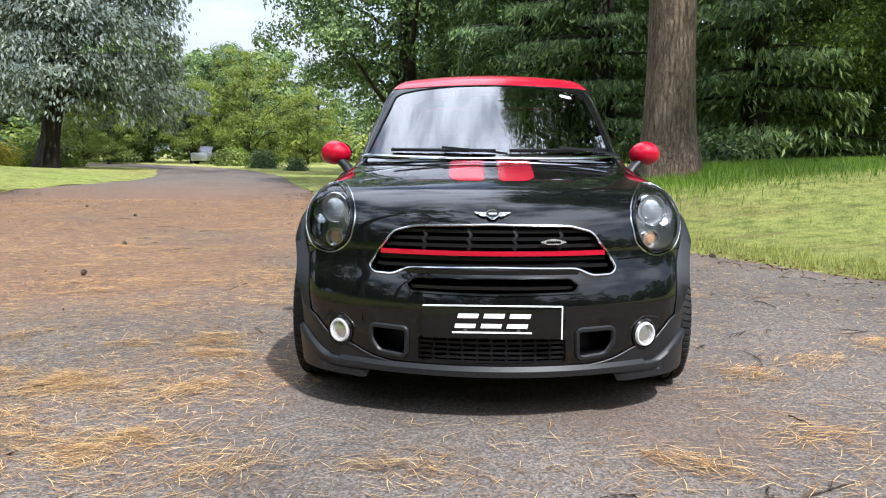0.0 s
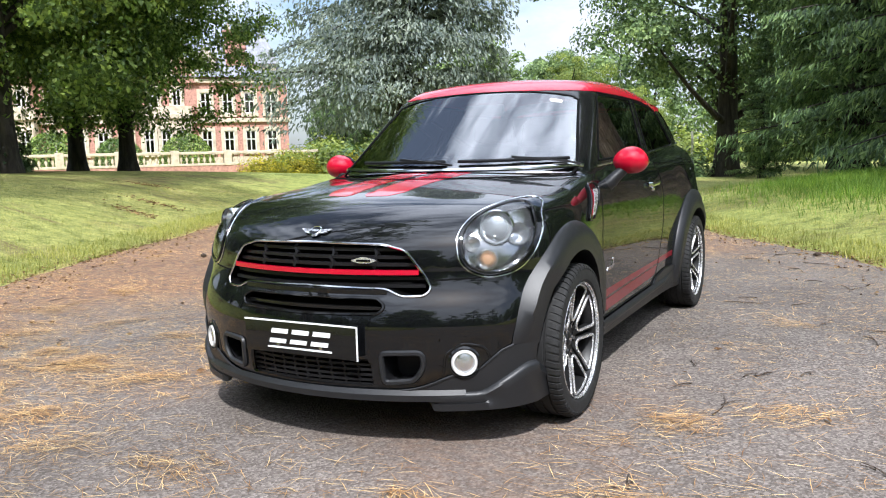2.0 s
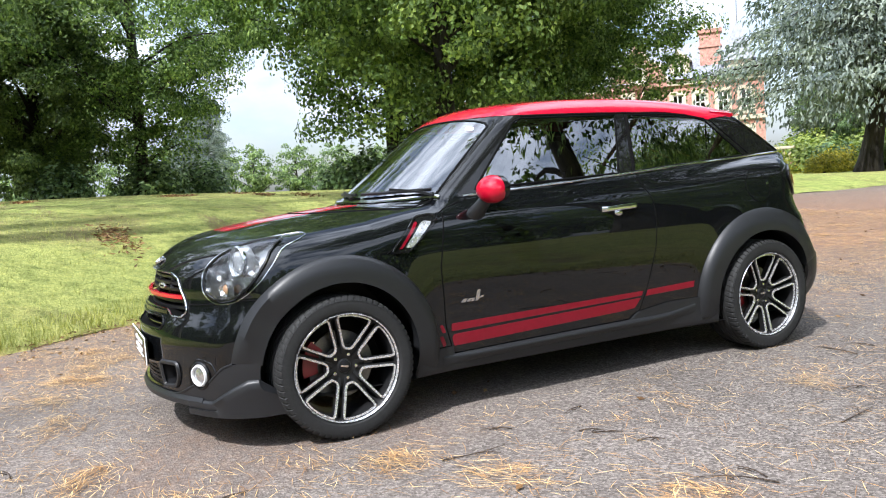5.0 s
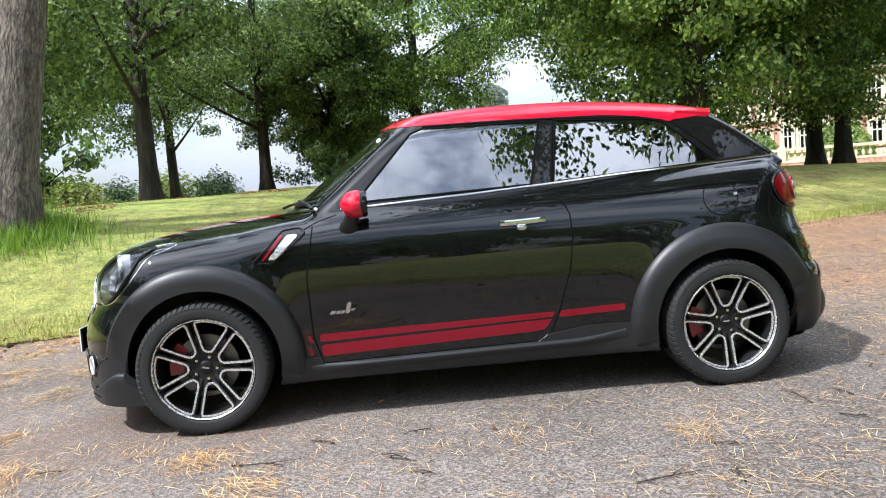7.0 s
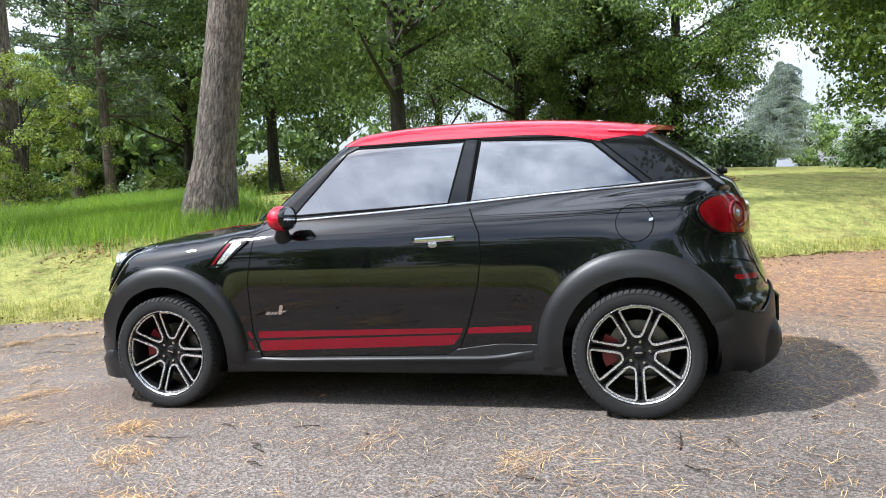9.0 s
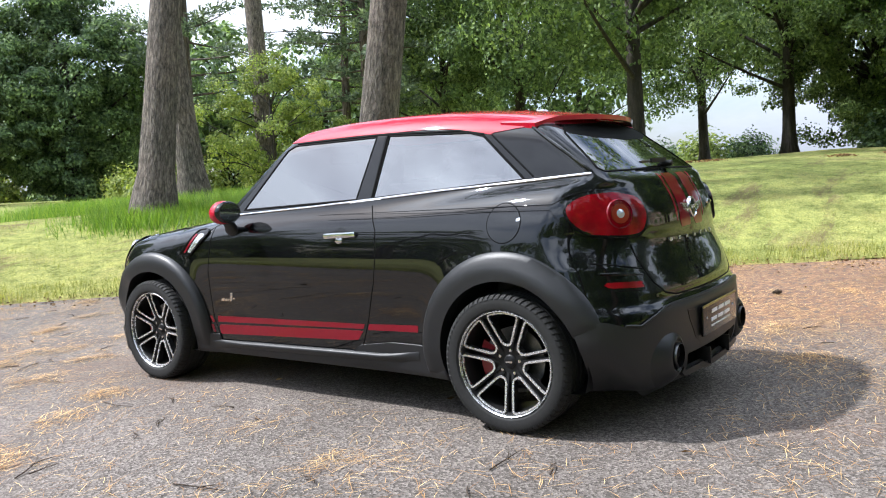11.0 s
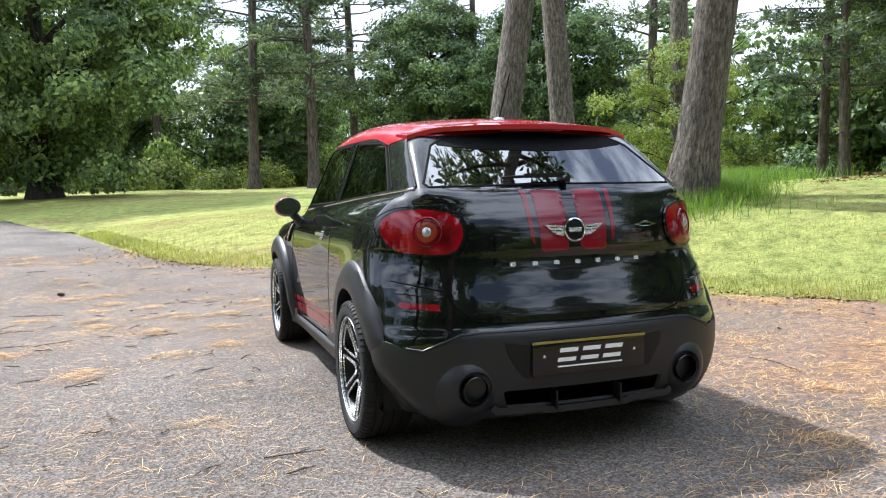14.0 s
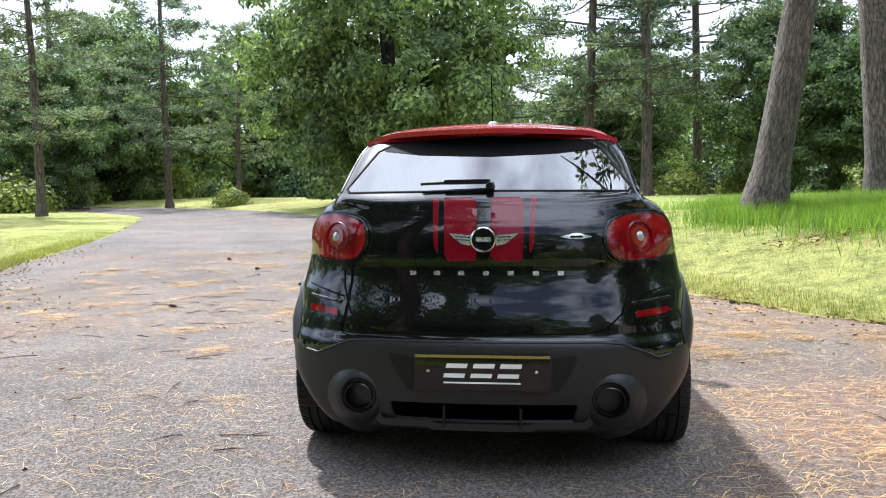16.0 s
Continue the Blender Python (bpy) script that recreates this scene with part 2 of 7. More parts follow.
LED = material("lit_lamp_ring", (0.5, 0.5, 0.5), 0.3, emit=(1.0, 0.98, 0.94), strength=0.06)
LEATHER = speckled("seat_leather", (0.02, 0.02, 0.021), 0.5, 90, 0.3, relief=0.001)
CABIN = speckled("cabin_plastic", (0.015, 0.015, 0.016), 0.6, 200, 0.3)
YELLOW = material("yellow_plate_edge", (0.26, 0.20, 0.04), 0.4)
WHEELBLACK = speckled("wheel_black", (0.008, 0.008, 0.0085), 0.42, 200, 0.3)
for m_, level_ in ((RED, 0.08), (DECAL, 0.05), (REDLENS, 0.05), (GLOSSBLACK, 0.05), (BLACK, 0.22), (SEAL, 0.08), (WHEELBLACK, 0.3), (CABIN, 0.15)):
    m_.node_tree.nodes["Principled BSDF"].inputs["Specular IOR Level"].default_value = level_

def leaf_material(name, dark, mid, light, glow=0.35, rough=0.55):
    """Leaves: uneven greens leaf by leaf and tree by tree, partly letting light through."""
    m = bpy.data.materials.new(name)
    m.use_nodes = True
    t = m.node_tree
    b = t.nodes["Principled BSDF"]
    b.inputs["Roughness"].default_value = rough
    b.inputs["Specular IOR Level"].default_value = 0.35
    geo = t.nodes.new("ShaderNodeNewGeometry")
    c = ramp(t, geo.outputs["Random Per Island"], [(0.0, dark), (0.55, mid), (1.0, light)])
    n = noise_node(t, 0.55, 3)
    c2 = mixed(t, c.outputs["Color"], ramp(t, n.outputs["Fac"], [(0.32, (0.55, 0.60, 0.55)), (0.68, (1.35, 1.30, 1.0))]).outputs["Color"], mode="MULTIPLY", amount=0.8)
    info = t.nodes.new("ShaderNodeObjectInfo")
    c3 = mixed(t, c2, ramp(t, info.outputs["Random"], [(0.0, (0.80, 0.86, 0.82)), (1.0, (1.18, 1.12, 0.95))]).outputs["Color"], mode="MULTIPLY", amount=0.9)
    t.links.new(c3, b.inputs["Base Color"])
    tr = t.nodes.new("ShaderNodeBsdfTranslucent")
    warm = mixed(t, c3, (1.22, 1.28, 0.68), mode="MULTIPLY", amount=1.0)
    t.links.new(warm, tr.inputs["Color"])
    mx = t.nodes.new("ShaderNodeMixShader")
    mx.inputs["Fac"].default_value = glow
    t.links.new(b.outputs[0], mx.inputs[1])
    t.links.new(tr.outputs[0], mx.inputs[2])
    t.links.new(mx.outputs[0], t.nodes["Material Output"].inputs["Surface"])
    return m


def bark_material(name, dark, light, scale=9.0):
    m = material(name, light, 0.9)
    t, b, link = nodes_of(m)
    n = noise_node(t, scale, 6, 0.65, stretch=(1.0, 1.0, 0.22))
    big = noise_node(t, 1.3, 4)
    c = ramp(t, n.outputs["Fac"], [(0.32, dark), (0.52, tuple((a + d) / 2 for a, d in zip(dark, light))), (0.72, light)])
    c2 = mixed(t, c.outputs["Color"], ramp(t, big.outputs["Fac"], [(0.3, (0.7, 0.75, 0.68)), (0.7, (1.15, 1.08, 1.0))]).outputs["Color"], mode="MULTIPLY", amount=0.8)
    # deep cracks between long plates
    crack = t.nodes.new("ShaderNodeTexVoronoi")
    crack.feature = "DISTANCE_TO_EDGE"
    crack.inputs["Scale"].default_value = scale * 0.55
    at = t.nodes.new("ShaderNodeTexCoord")
    long = t.nodes.new("ShaderNodeMapping")
    long.inputs["Scale"].default_value = (1, 1, 0.11)
    wavy = mixed(t, at.outputs["Object"], noise_node(t, 5.0, 5, 0.7).outputs["Color"], mode="ADD", amount=0.16)
    link(wavy, long.inputs["Vector"])
    link(long.outputs["Vector"], crack.inputs["Vector"])
    deep = ramp(t, crack.outputs["Distance"], [(0.0, (0.44, 0.41, 0.39)), (0.16, (1, 1, 1))])
    c2 = mixed(t, c2, deep.outputs["Color"], mode="MULTIPLY", amount=0.85)
    link(c2, b.inputs["Base Color"])
    bump(t, b, mixed(t, n.outputs["Fac"], deep.outputs["Color"], amount=0.5), 1.0, 0.05)
    return m


LEAF = leaf_material("broad_leaves", (0.047, 0.085, 0.030), (0.141, 0.222, 0.072), (0.313, 0.409, 0.144), 0.4)
OAKLEAF = leaf_material("oak_leaves", (0.050, 0.083, 0.044), (0.132, 0.201, 0.098), (0.268, 0.356, 0.175), 0.36)
DARKLEAF = leaf_material("dark_leaves", (0.040, 0.074, 0.043), (0.105, 0.174, 0.087), (0.237, 0.332, 0.169), 0.28)
PALELEAF = leaf_material("pale_leaves", (0.100, 0.140, 0.034), (0.190, 0.245, 0.066), (0.315, 0.350, 0.120), 0.38)
CEDARLEAF = leaf_material("cedar_needles", (0.084, 0.116, 0.134), (0.168, 0.210, 0.246), (0.276, 0.326, 0.382), 0.25)
# paler and bluer: the far pines' haze is put into the needle colour
PINELEAF = leaf_material("pine_needles", (0.061, 0.086, 0.078), (0.139, 0.183, 0.161), (0.266, 0.317, 0.280), 0.32)
GRASSBLADE = leaf_material("grass_blades", (0.160, 0.185, 0.050), (0.270, 0.290, 0.090), (0.410, 0.400, 0.160), 0.3)
LONGGRASS = leaf_material("long_grass", (0.075, 0.150, 0.022), (0.145, 0.250, 0.042), (0.250, 0.350, 0.085), 0.45)
BARK = bark_material("grey_bark", (0.030, 0.026, 0.023), (0.290, 0.245, 0.215), 34)
REDBARK = bark_material("redwood_bark", (0.070, 0.050, 0.038), (0.270, 0.205, 0.160), 26)
PINEBARK = bark_material("pine_bark", (0.045, 0.036, 0.030), (0.200, 0.160, 0.135), 12)
DARKBARK = bark_material("dark_bark", (0.014, 0.012, 0.010), (0.060, 0.050, 0.040), 7)
NEEDLE = leaf_material("fallen_needles", (0.18, 0.085, 0.046), (0.48, 0.275, 0.145), (0.82, 0.580, 0.360), 0.1, 0.8)
TWIG = bark_material("twig_bark", (0.05, 0.034, 0.024), (0.16, 0.11, 0.08), 60)
LITTER = leaf_material("dead_leaves", (0.06, 0.030, 0.016), (0.165, 0.088, 0.048), (0.36, 0.225, 0.125), 0.1, 0.8)

LAWN = material("mown_lawn", (0.15, 0.17, 0.04), 0.95, spec=0.1)
t_, b_, link_ = nodes_of(LAWN)
fine = noise_node(t_, 38, 5, 0.7)
patchy = noise_node(t_, 0.55, 6, 0.62)
wide = noise_node(t_, 0.07, 4)
grass_a = ramp(t_, fine.outputs["Fac"], [(0.28, (0.180, 0.190, 0.060)), (0.5, (0.325, 0.333, 0.108)), (0.72, (0.47, 0.46, 0.18))])
dry = ramp(t_, fine.outputs["Fac"], [(0.28, (0.105, 0.078, 0.040)), (0.72, (0.36, 0.29, 0.14))])
amount = ramp(t_, patchy.outputs["Fac"], [(0.50, (0, 0, 0)), (0.68, (0.75, 0.75, 0.75))])
lawn_c = mixed(t_, grass_a.outputs["Color"], dry.outputs["Color"], amount.outputs["Color"])
lawn_c = mixed(t_, lawn_c, ramp(t_, wide.outputs["Fac"], [(0.35, (0.78, 0.92, 0.75)), (0.65, (1.15, 1.08, 1.1))]).outputs["Color"], mode="MULTIPLY", amount=0.8)
tuft = noise_node(t_, 4.0, 7, 0.78)
lawn_c = mixed(t_, lawn_c, ramp(t_, tuft.outputs["Fac"], [(0.36, (0.42, 0.50, 0.42)), (0.5, (0.98, 1.0, 0.98)), (0.64, (1.36, 1.28, 1.25))]).outputs["Color"], mode="MULTIPLY", amount=0.9)
streak = noise_node(t_, 0.9, 6, 0.7, stretch=(0.35, 1.6, 1.0))
lawn_c = mixed(t_, lawn_c, (0.16, 0.115, 0.065), ramp(t_, streak.outputs["Fac"], [(0.56, (0, 0, 0)), (0.66, (0.75, 0.75, 0.75))]).outputs["Color"])
link_(lawn_c, b_.inputs["Base Color"])
bump(t_, b_, mixed(t_, tuft.outputs["Fac"], fine.outputs["Fac"], amount=0.4), 1.0, 0.12)

ASPHALT = material("worn_asphalt", (0.16, 0.152, 0.15), 0.92, spec=0.12)
t_, b_, link_ = nodes_of(ASPHALT)
grit = noise_node(t_, 300, 3, 0.7)
stone = t_.nodes.new("ShaderNodeTexVoronoi")
stone.inputs["Scale"].default_value = 105
co_ = t_.nodes.new("ShaderNodeTexCoord")
link_(co_.outputs["Object"], stone.inputs["Vector"])
stain = noise_node(t_, 0.8, 6, 0.65)
broad = noise_node(t_, 0.16, 4)
chip = ramp(t_, stone.outputs["Color"], [(0.12, (0.066, 0.059, 0.053)), (0.5, (0.133, 0.118, 0.106)), (0.92, (0.258, 0.232, 0.210))])
tar = ramp(t_, grit.outputs["Fac"], [(0.35, (0.62, 0.62, 0.62)), (0.65, (1.22, 1.20, 1.2))])
road_c = mixed(t_, chip.outputs["Color"], tar.outputs["Color"], mode="MULTIPLY", amount=0.8)
road_c = mixed(t_, road_c, ramp(t_, stain.outputs["Fac"], [(0.35, (0.72, 0.71, 0.70)), (0.62, (1.12, 1.10, 1.09))]).outputs["Color"], mode="MULTIPLY", amount=0.9)
dust = ramp(t_, broad.outputs["Fac"], [(0.42, (0, 0, 0)), (0.72, (0.30, 0.30, 0.30))])
road_c = mixed(t_, road_c, (0.200, 0.162, 0.140), dust.outputs["Color"])
# a thin trodden carpet of needles, thicker towards the side with the trees
carpet = noise_node(t_, 15.0, 8, 0.78, stretch=(0.6, 1.0, 1.0))
where_ = noise_node(t_, 0.30, 4, 0.55)
axis_ = t_.nodes.new("ShaderNodeSeparateXYZ")
link_(co_.outputs["Object"], axis_.inputs[0])
side_ = t_.nodes.new("ShaderNodeMapRange")
side_.inputs["From Min"].default_value, side_.inputs["From Max"].default_value = 0.0, -5.0
side_.inputs["To Min"].default_value, side_.inputs["To Max"].default_value = -0.12, 0.24
drift_ = t_.nodes.new("ShaderNodeMath")
drift_.operation = "MULTIPLY_ADD"
drift_.inputs[1].default_value = -0.40
link_(axis_.outputs["Y"], drift_.inputs[0])
link_(axis_.outputs["X"], drift_.inputs[2])
link_(drift_.outputs[0], side_.inputs["Value"])
lean_ = t_.nodes.new("ShaderNodeMath")
link_(where_.outputs["Fac"], lean_.inputs[0])
link_(side_.outputs["Result"], lean_.inputs[1])
both_ = t_.nodes.new("ShaderNodeMath")
both_.operation = "MULTIPLY"
link_(ramp(t_, carpet.outputs["Fac"], [(0.40, (0.30, 0.30, 0.30)), (0.54, (1, 1, 1))]).outputs["Color"], both_.inputs[0])
link_(ramp(t_, lean_.outputs[0], [(0.44, (0.0, 0.0, 0.0)), (0.72, (0.90, 0.90, 0.90))]).outputs["Color"], both_.inputs[1])
# bare grey asphalt where the drive leaves the trees
bare_ = t_.nodes.new("ShaderNodeMapRange")
bare_.inputs["From Min"].default_value, bare_.inputs["From Max"].default_value = 13.0, 23.0
bare_.inputs["To Min"].default_value, bare_.inputs["To Max"].default_value = 1.0, 0.08
link_(axis_.outputs["Y"], bare_.inputs["Value"])
strewn_ = t_.nodes.new("ShaderNodeMath")
strewn_.operation = "MULTIPLY"
link_(both_.outputs[0], strewn_.inputs[0])
link_(bare_.outputs["Result"], strewn_.inputs[1])
road_c = mixed(t_, road_c, ramp(t_, carpet.outputs["Fac"], [(0.38, (0.085, 0.047, 0.032)), (0.52, (0.190, 0.104, 0.064)), (0.66, (0.380, 0.235, 0.138))]).outputs["Color"], strewn_.outputs[0])
link_(road_c, b_.inputs["Base Color"])
lumps_ = mixed(t_, stone.outputs["Distance"], carpet.outputs["Fac"], amount=0.35)
bump(t_, b_, lumps_, 0.8, 0.008)

# ---------------------------------------------------------------- the car's skin: a smooth solid, cut into its panels
AXLE_F, AXLE_R, HUB_Z, WHEEL_Z = -1.298, 1.298, 0.329, 0.317
bonnet_line = spl([(-2.1, 0.70), (-2.0, 0.795), (-1.9, 0.853), (-1.75, 0.905), (-1.5, 0.955), (-1.2, 0.99), (-0.9, 1.012),
                   (-0.6, 1.02), (0.0, 1.035), (0.5, 1.06), (1.0, 1.092), (1.4, 1.118), (1.8, 1.13)])
nose_line = spl([(0.1, -1.97), (0.2, -2.025), (0.3, -2.045), (0.4, -2.05), (0.48, -2.048), (0.54, -2.03), (0.60, -2.0), (0.65, -1.985), (0.7, -1.98),
                 (0.78, -1.955), (0.85, -1.91), (0.95, -1.8)])
tail_line = spl([(0.15, 1.92), (0.25, 1.965), (0.36, 1.985), (0.5, 1.985), (0.545, 1.980), (0.575, 1.962), (0.62, 1.955), (0.68, 1.936), (0.75, 1.908),
                 (0.82, 1.888), (0.9, 1.884), (0.98, 1.872), (1.05, 1.843), (1.12, 1.795), (1.2, 1.72)])
plan_line = spl([(-2.1, 0.798), (-1.75, 0.803), (-1.55, 0.814), (-1.3, 0.820), (-0.9, 0.802), (-0.5, 0.797), (0.0, 0.796), (0.5, 0.798),
                 (0.9, 0.81), (1.3, 0.828), (1.7, 0.828), (2.0, 0.81)])
section_line = spl([(0.1, -0.05), (0.2, -0.034), (0.35, -0.02), (0.5, -0.008), (0.65, 0.0), (0.8, -0.004), (0.88, -0.012), (0.94, -0.026),
                    (1.0, -0.046), (1.06, -0.072), (1.15, -0.115)])
roof_line = spl([(-0.8, 1.36), (-0.5, 1.437), (-0.38, 1.468), (-0.2, 1.497), (0.1, 1.522), (0.4, 1.527), (0.8, 1.514), (1.1, 1.487),
                 (1.35, 1.452), (1.6, 1.405), (1.8, 1.36)])


def car_field(x, y, z):
    """Distance-like function of the car's outer skin: negative inside."""
    x = np.abs(x)
    flare = 0.0
    for c in (AXLE_F, AXLE_R):
        r = np.hypot(y - c, z - HUB_Z)
        flare = flare + 0.018 * np.exp(-(np.maximum(r - 0.36, 0) / 0.12) ** 2)
    side = x - (plan_line(y) + section_line(z) + flare - 0.15 * np.clip((y - 1.48) / 0.25, 0, 1) * np.clip((0.44 - z) / 0.24, 0, 1) ** 1.6)
    crown = 0.11 * np.clip((-0.5 - y) / 0.6, 0, 1)
    top = (z - (bonnet_line(y) - crown * x * x)) * 0.96
    nose = ((nose_line(z) + 0.44 * x**2 + 0.25 * x**8) - y) * 0.86
    tail = (y - (tail_line(z) - 0.15 * x**2 - (0.45 + 0.15 * np.clip((z - 0.5) / 0.15, 0, 1) + 0.30 * np.clip((z - 0.74) / 0.14, 0, 1)) * x**6)) * 0.92
    d = smax(side, top, 0.11)
    d = smax(d, nose, 0.09)
    d = smax(d, tail, 0.045)
    d = smax(d, 0.185 - z, 0.04)
    gside = (x - (0.722 - 0.025 * (y - 0.3) ** 2 - 0.33 * (z - 1.04))) * 0.95
    gtop = z - (roof_line(y) - 0.13 * x * x)
    gfront = -(y + 0.945 - 0.42 * x * x) * 0.602 + (z - 1.0) * 0.799
    grear = (y - 1.785 + 0.18 * x * x) * 0.61 + (z - 1.13) * 0.79
    g = smax(gside, gtop, 0.10)
    g = smax(g, (0.975 + 0.115 * np.clip((y - 1.2) / 0.5, 0, 1)) - z, 0.02)
    g = smax(g, gfront, 0.05)
    g = smax(g, grear, 0.05)
    return smin(d, g, 0.025)


def field_normal(p, e=0.002):
    p = np.asarray(p, float).reshape(-1, 3)
    g = np.stack([car_field(*(p + o).T) - car_field(*(p - o).T) for o in np.eye(3) * e], 1) / (2 * e)
    return g


def skin_normal(p):
    g = field_normal(p)
    return g / np.linalg.norm(g, axis=1, keepdims=True)


def skin(step=0.02):
    """The zero surface of car_field as triangles (naive surface nets, then pulled onto the surface)."""
    lo, hi = np.array([-1.0, -2.16, 0.12]), np.array([1.0, 2.12, 1.60])
    n = np.ceil((hi - lo) / step).astype(int)
    ax = [lo[i] + step * np.arange(n[i] + 1) for i in range(3)]
    f = car_field(*np.meshgrid(*ax, indexing="ij"))
    s = f < 0
    corner = [(i, j, k) for i in (0, 1) for j in (0, 1) for k in (0, 1)]
    cut = lambda a, c: a[c[0]:c[0] + n[0], c[1]:c[1] + n[1], c[2]:c[2] + n[2]]
    count = sum(cut(s, c).astype(int) for c in corner)
    mixed = (count > 0) & (count < 8)
    cells = np.argwhere(mixed)
    ids = -np.ones(mixed.shape, int)
    ids[tuple(cells.T)] = np.arange(len(cells))
    acc, wgt = np.zeros((len(cells), 3)), np.zeros(len(cells))
    for a in corner:
        for d in range(3):
            if a[d]:
                continue
            b = list(a); b[d] = 1
            fa, fb = f[tuple((cells + a).T)], f[tuple((cells + b).T)]
            m = (fa < 0) != (fb < 0)
            t = fa[m] / (fa[m] - fb[m])
            q = np.tile(np.array(a, float), (m.sum(), 1))
            q[:, d] = t
            acc[m] += q
            wgt[m] += 1
    v = lo + step * (cells + acc / wgt[:, None])
    tris = []
    for d in range(3):
        e1, e2 = [(1, 2), (2, 0), (0, 1)][d]
        a = [slice(1, n[i]) for i in range(3)]
        a[d] = slice(0, n[d])
        b = list(a); b[d] = slice(1, n[d] + 1)
        sa, sb = s[tuple(a)], s[tuple(b)]
        for flip in (False, True):
            w = np.argwhere(sa & ~sb if not flip else ~sa & sb)
            w = w + np.array([0 if i == d else 1 for i in range(3)])
            o1, o2 = np.eye(3, dtype=int)[e1], np.eye(3, dtype=int)[e2]
            q = [ids[tuple((w - o1 - o2).T)], ids[tuple((w - o2).T)], ids[tuple(w.T)], ids[tuple((w - o1).T)]]
            if flip:
                q = q[::-1]
            tris += [np.stack([q[0], q[1], q[2]], 1), np.stack([q[0], q[2], q[3]], 1)]
    for _ in range(4):
        g = field_normal(v)
        v = v - g * (car_field(*v.T) / np.maximum((g * g).sum(1), 0.05))[:, None]
    return v, np.concatenate(tris)


def split(piece, value):
    """Cut a triangle piece along value = 0. Returns the part below zero and the part above."""
    v, t = piece
    if len(t) == 0:
        return piece, piece
    val = value(v[:, 0], v[:, 1], v[:, 2])
    val = np.where(np.abs(val) < 1e-6, 1e-6, val)
    neg = val[t] < 0
    c = neg.sum(1)
    inn, out = [t[c == 3]], [t[c == 0]]
    extra, base, seen = [], len(v), {}
    mixed = t[(c == 1) | (c == 2)]
    if len(mixed):
        m = val[mixed] < 0
        lone = np.where(m.sum(1) == 1, np.argmax(m, 1), np.argmax(~m, 1))
        r = np.arange(len(mixed))
        a, b, d = mixed[r, lone], mixed[r, (lone + 1) % 3], mixed[r, (lone + 2) % 3]
        def mid(i, j):
            lo, hi = np.minimum(i, j), np.maximum(i, j)
            return lo * (base + 1) + hi
        keys = np.concatenate([mid(a, b), mid(a, d)])
        uniq, inv = np.unique(keys, return_inverse=True)
        i, j = uniq // (base + 1), uniq % (base + 1)
        s = val[i] / (val[i] - val[j])
        new_v = v[i] + (v[j] - v[i]) * s[:, None]
        ab, ad = base + inv[:len(a)], base + inv[len(a):]
        lone_neg = val[a] < 0
        tip = np.stack([a, ab, ad], 1)
        rest = np.concatenate([np.stack([ab, b, d], 1), np.stack([ab, d, ad], 1)])
        ln2 = np.concatenate([lone_neg, lone_neg])
        inn += [tip[lone_neg], rest[~ln2]]
        out += [tip[~lone_neg], rest[ln2]]
        v = np.concatenate([v, new_v])
    def packed(tt):
        tt = np.concatenate(tt)
        u, inv = np.unique(tt, return_inverse=True)
        return v[u], inv.reshape(-1, 3)
    return packed(inn), packed(out)


def rim_loops(piece):
    """The open edges of a piece, as (i, j) pairs in face order."""
    t = piece[1]
    e = np.concatenate([t[:, [0, 1]], t[:, [1, 2]], t[:, [2, 0]]])
    key = np.sort(e, 1)
    _, first, count = np.unique(key, axis=0, return_index=True, return_counts=True)
    return e[first[count == 1]]


def panel(name, piece, mat, parent, label="", lift=0.0, edge=0.012):
    """A body panel from a cut piece: smooth skin normals, and its edges turned inwards."""
    v, t = piece
    nrm = skin_normal(v)
    v = v + nrm * lift
    faces = t.tolist()
    vs, ns = v, nrm
    if edge:
        e = rim_loops(piece)
        base = len(v)
        ring = np.unique(e)
        where = {int(r): base + k for k, r in enumerate(ring)}
        vs = np.concatenate([v, v[ring] - nrm[ring] * edge])
        ns = np.concatenate([nrm, nrm[ring]])
        faces += [(int(j), int(i), where[int(i)], where[int(j)]) for i, j in e]
    return part(name, (vs, faces), mat, parent, label, True, None, ns)


def recess(piece, depth, way):
    """Walls and floor of a hollow whose mouth is the piece; way: the direction inwards."""
    v, t = piece
    way = np.asarray(way, float)
    e = rim_loops(piece)
    base = len(v)
    ring = np.unique(e)
    where = {int(r): 2 * base + k for k, r in enumerate(ring)}
    vs = np.concatenate([v, v + way * depth, v[ring]])
    faces = [tuple(base + i for i in q) for q in t.tolist()]
    faces += [(int(i), int(j), base + int(j), base + int(i)) for i, j in e]
    used = np.unique(np.array([i for q in faces for i in q]))
    remap = {int(u): k for k, u in enumerate(used)}
    return vs[used], [tuple(remap[i] for i in q) for q in faces]


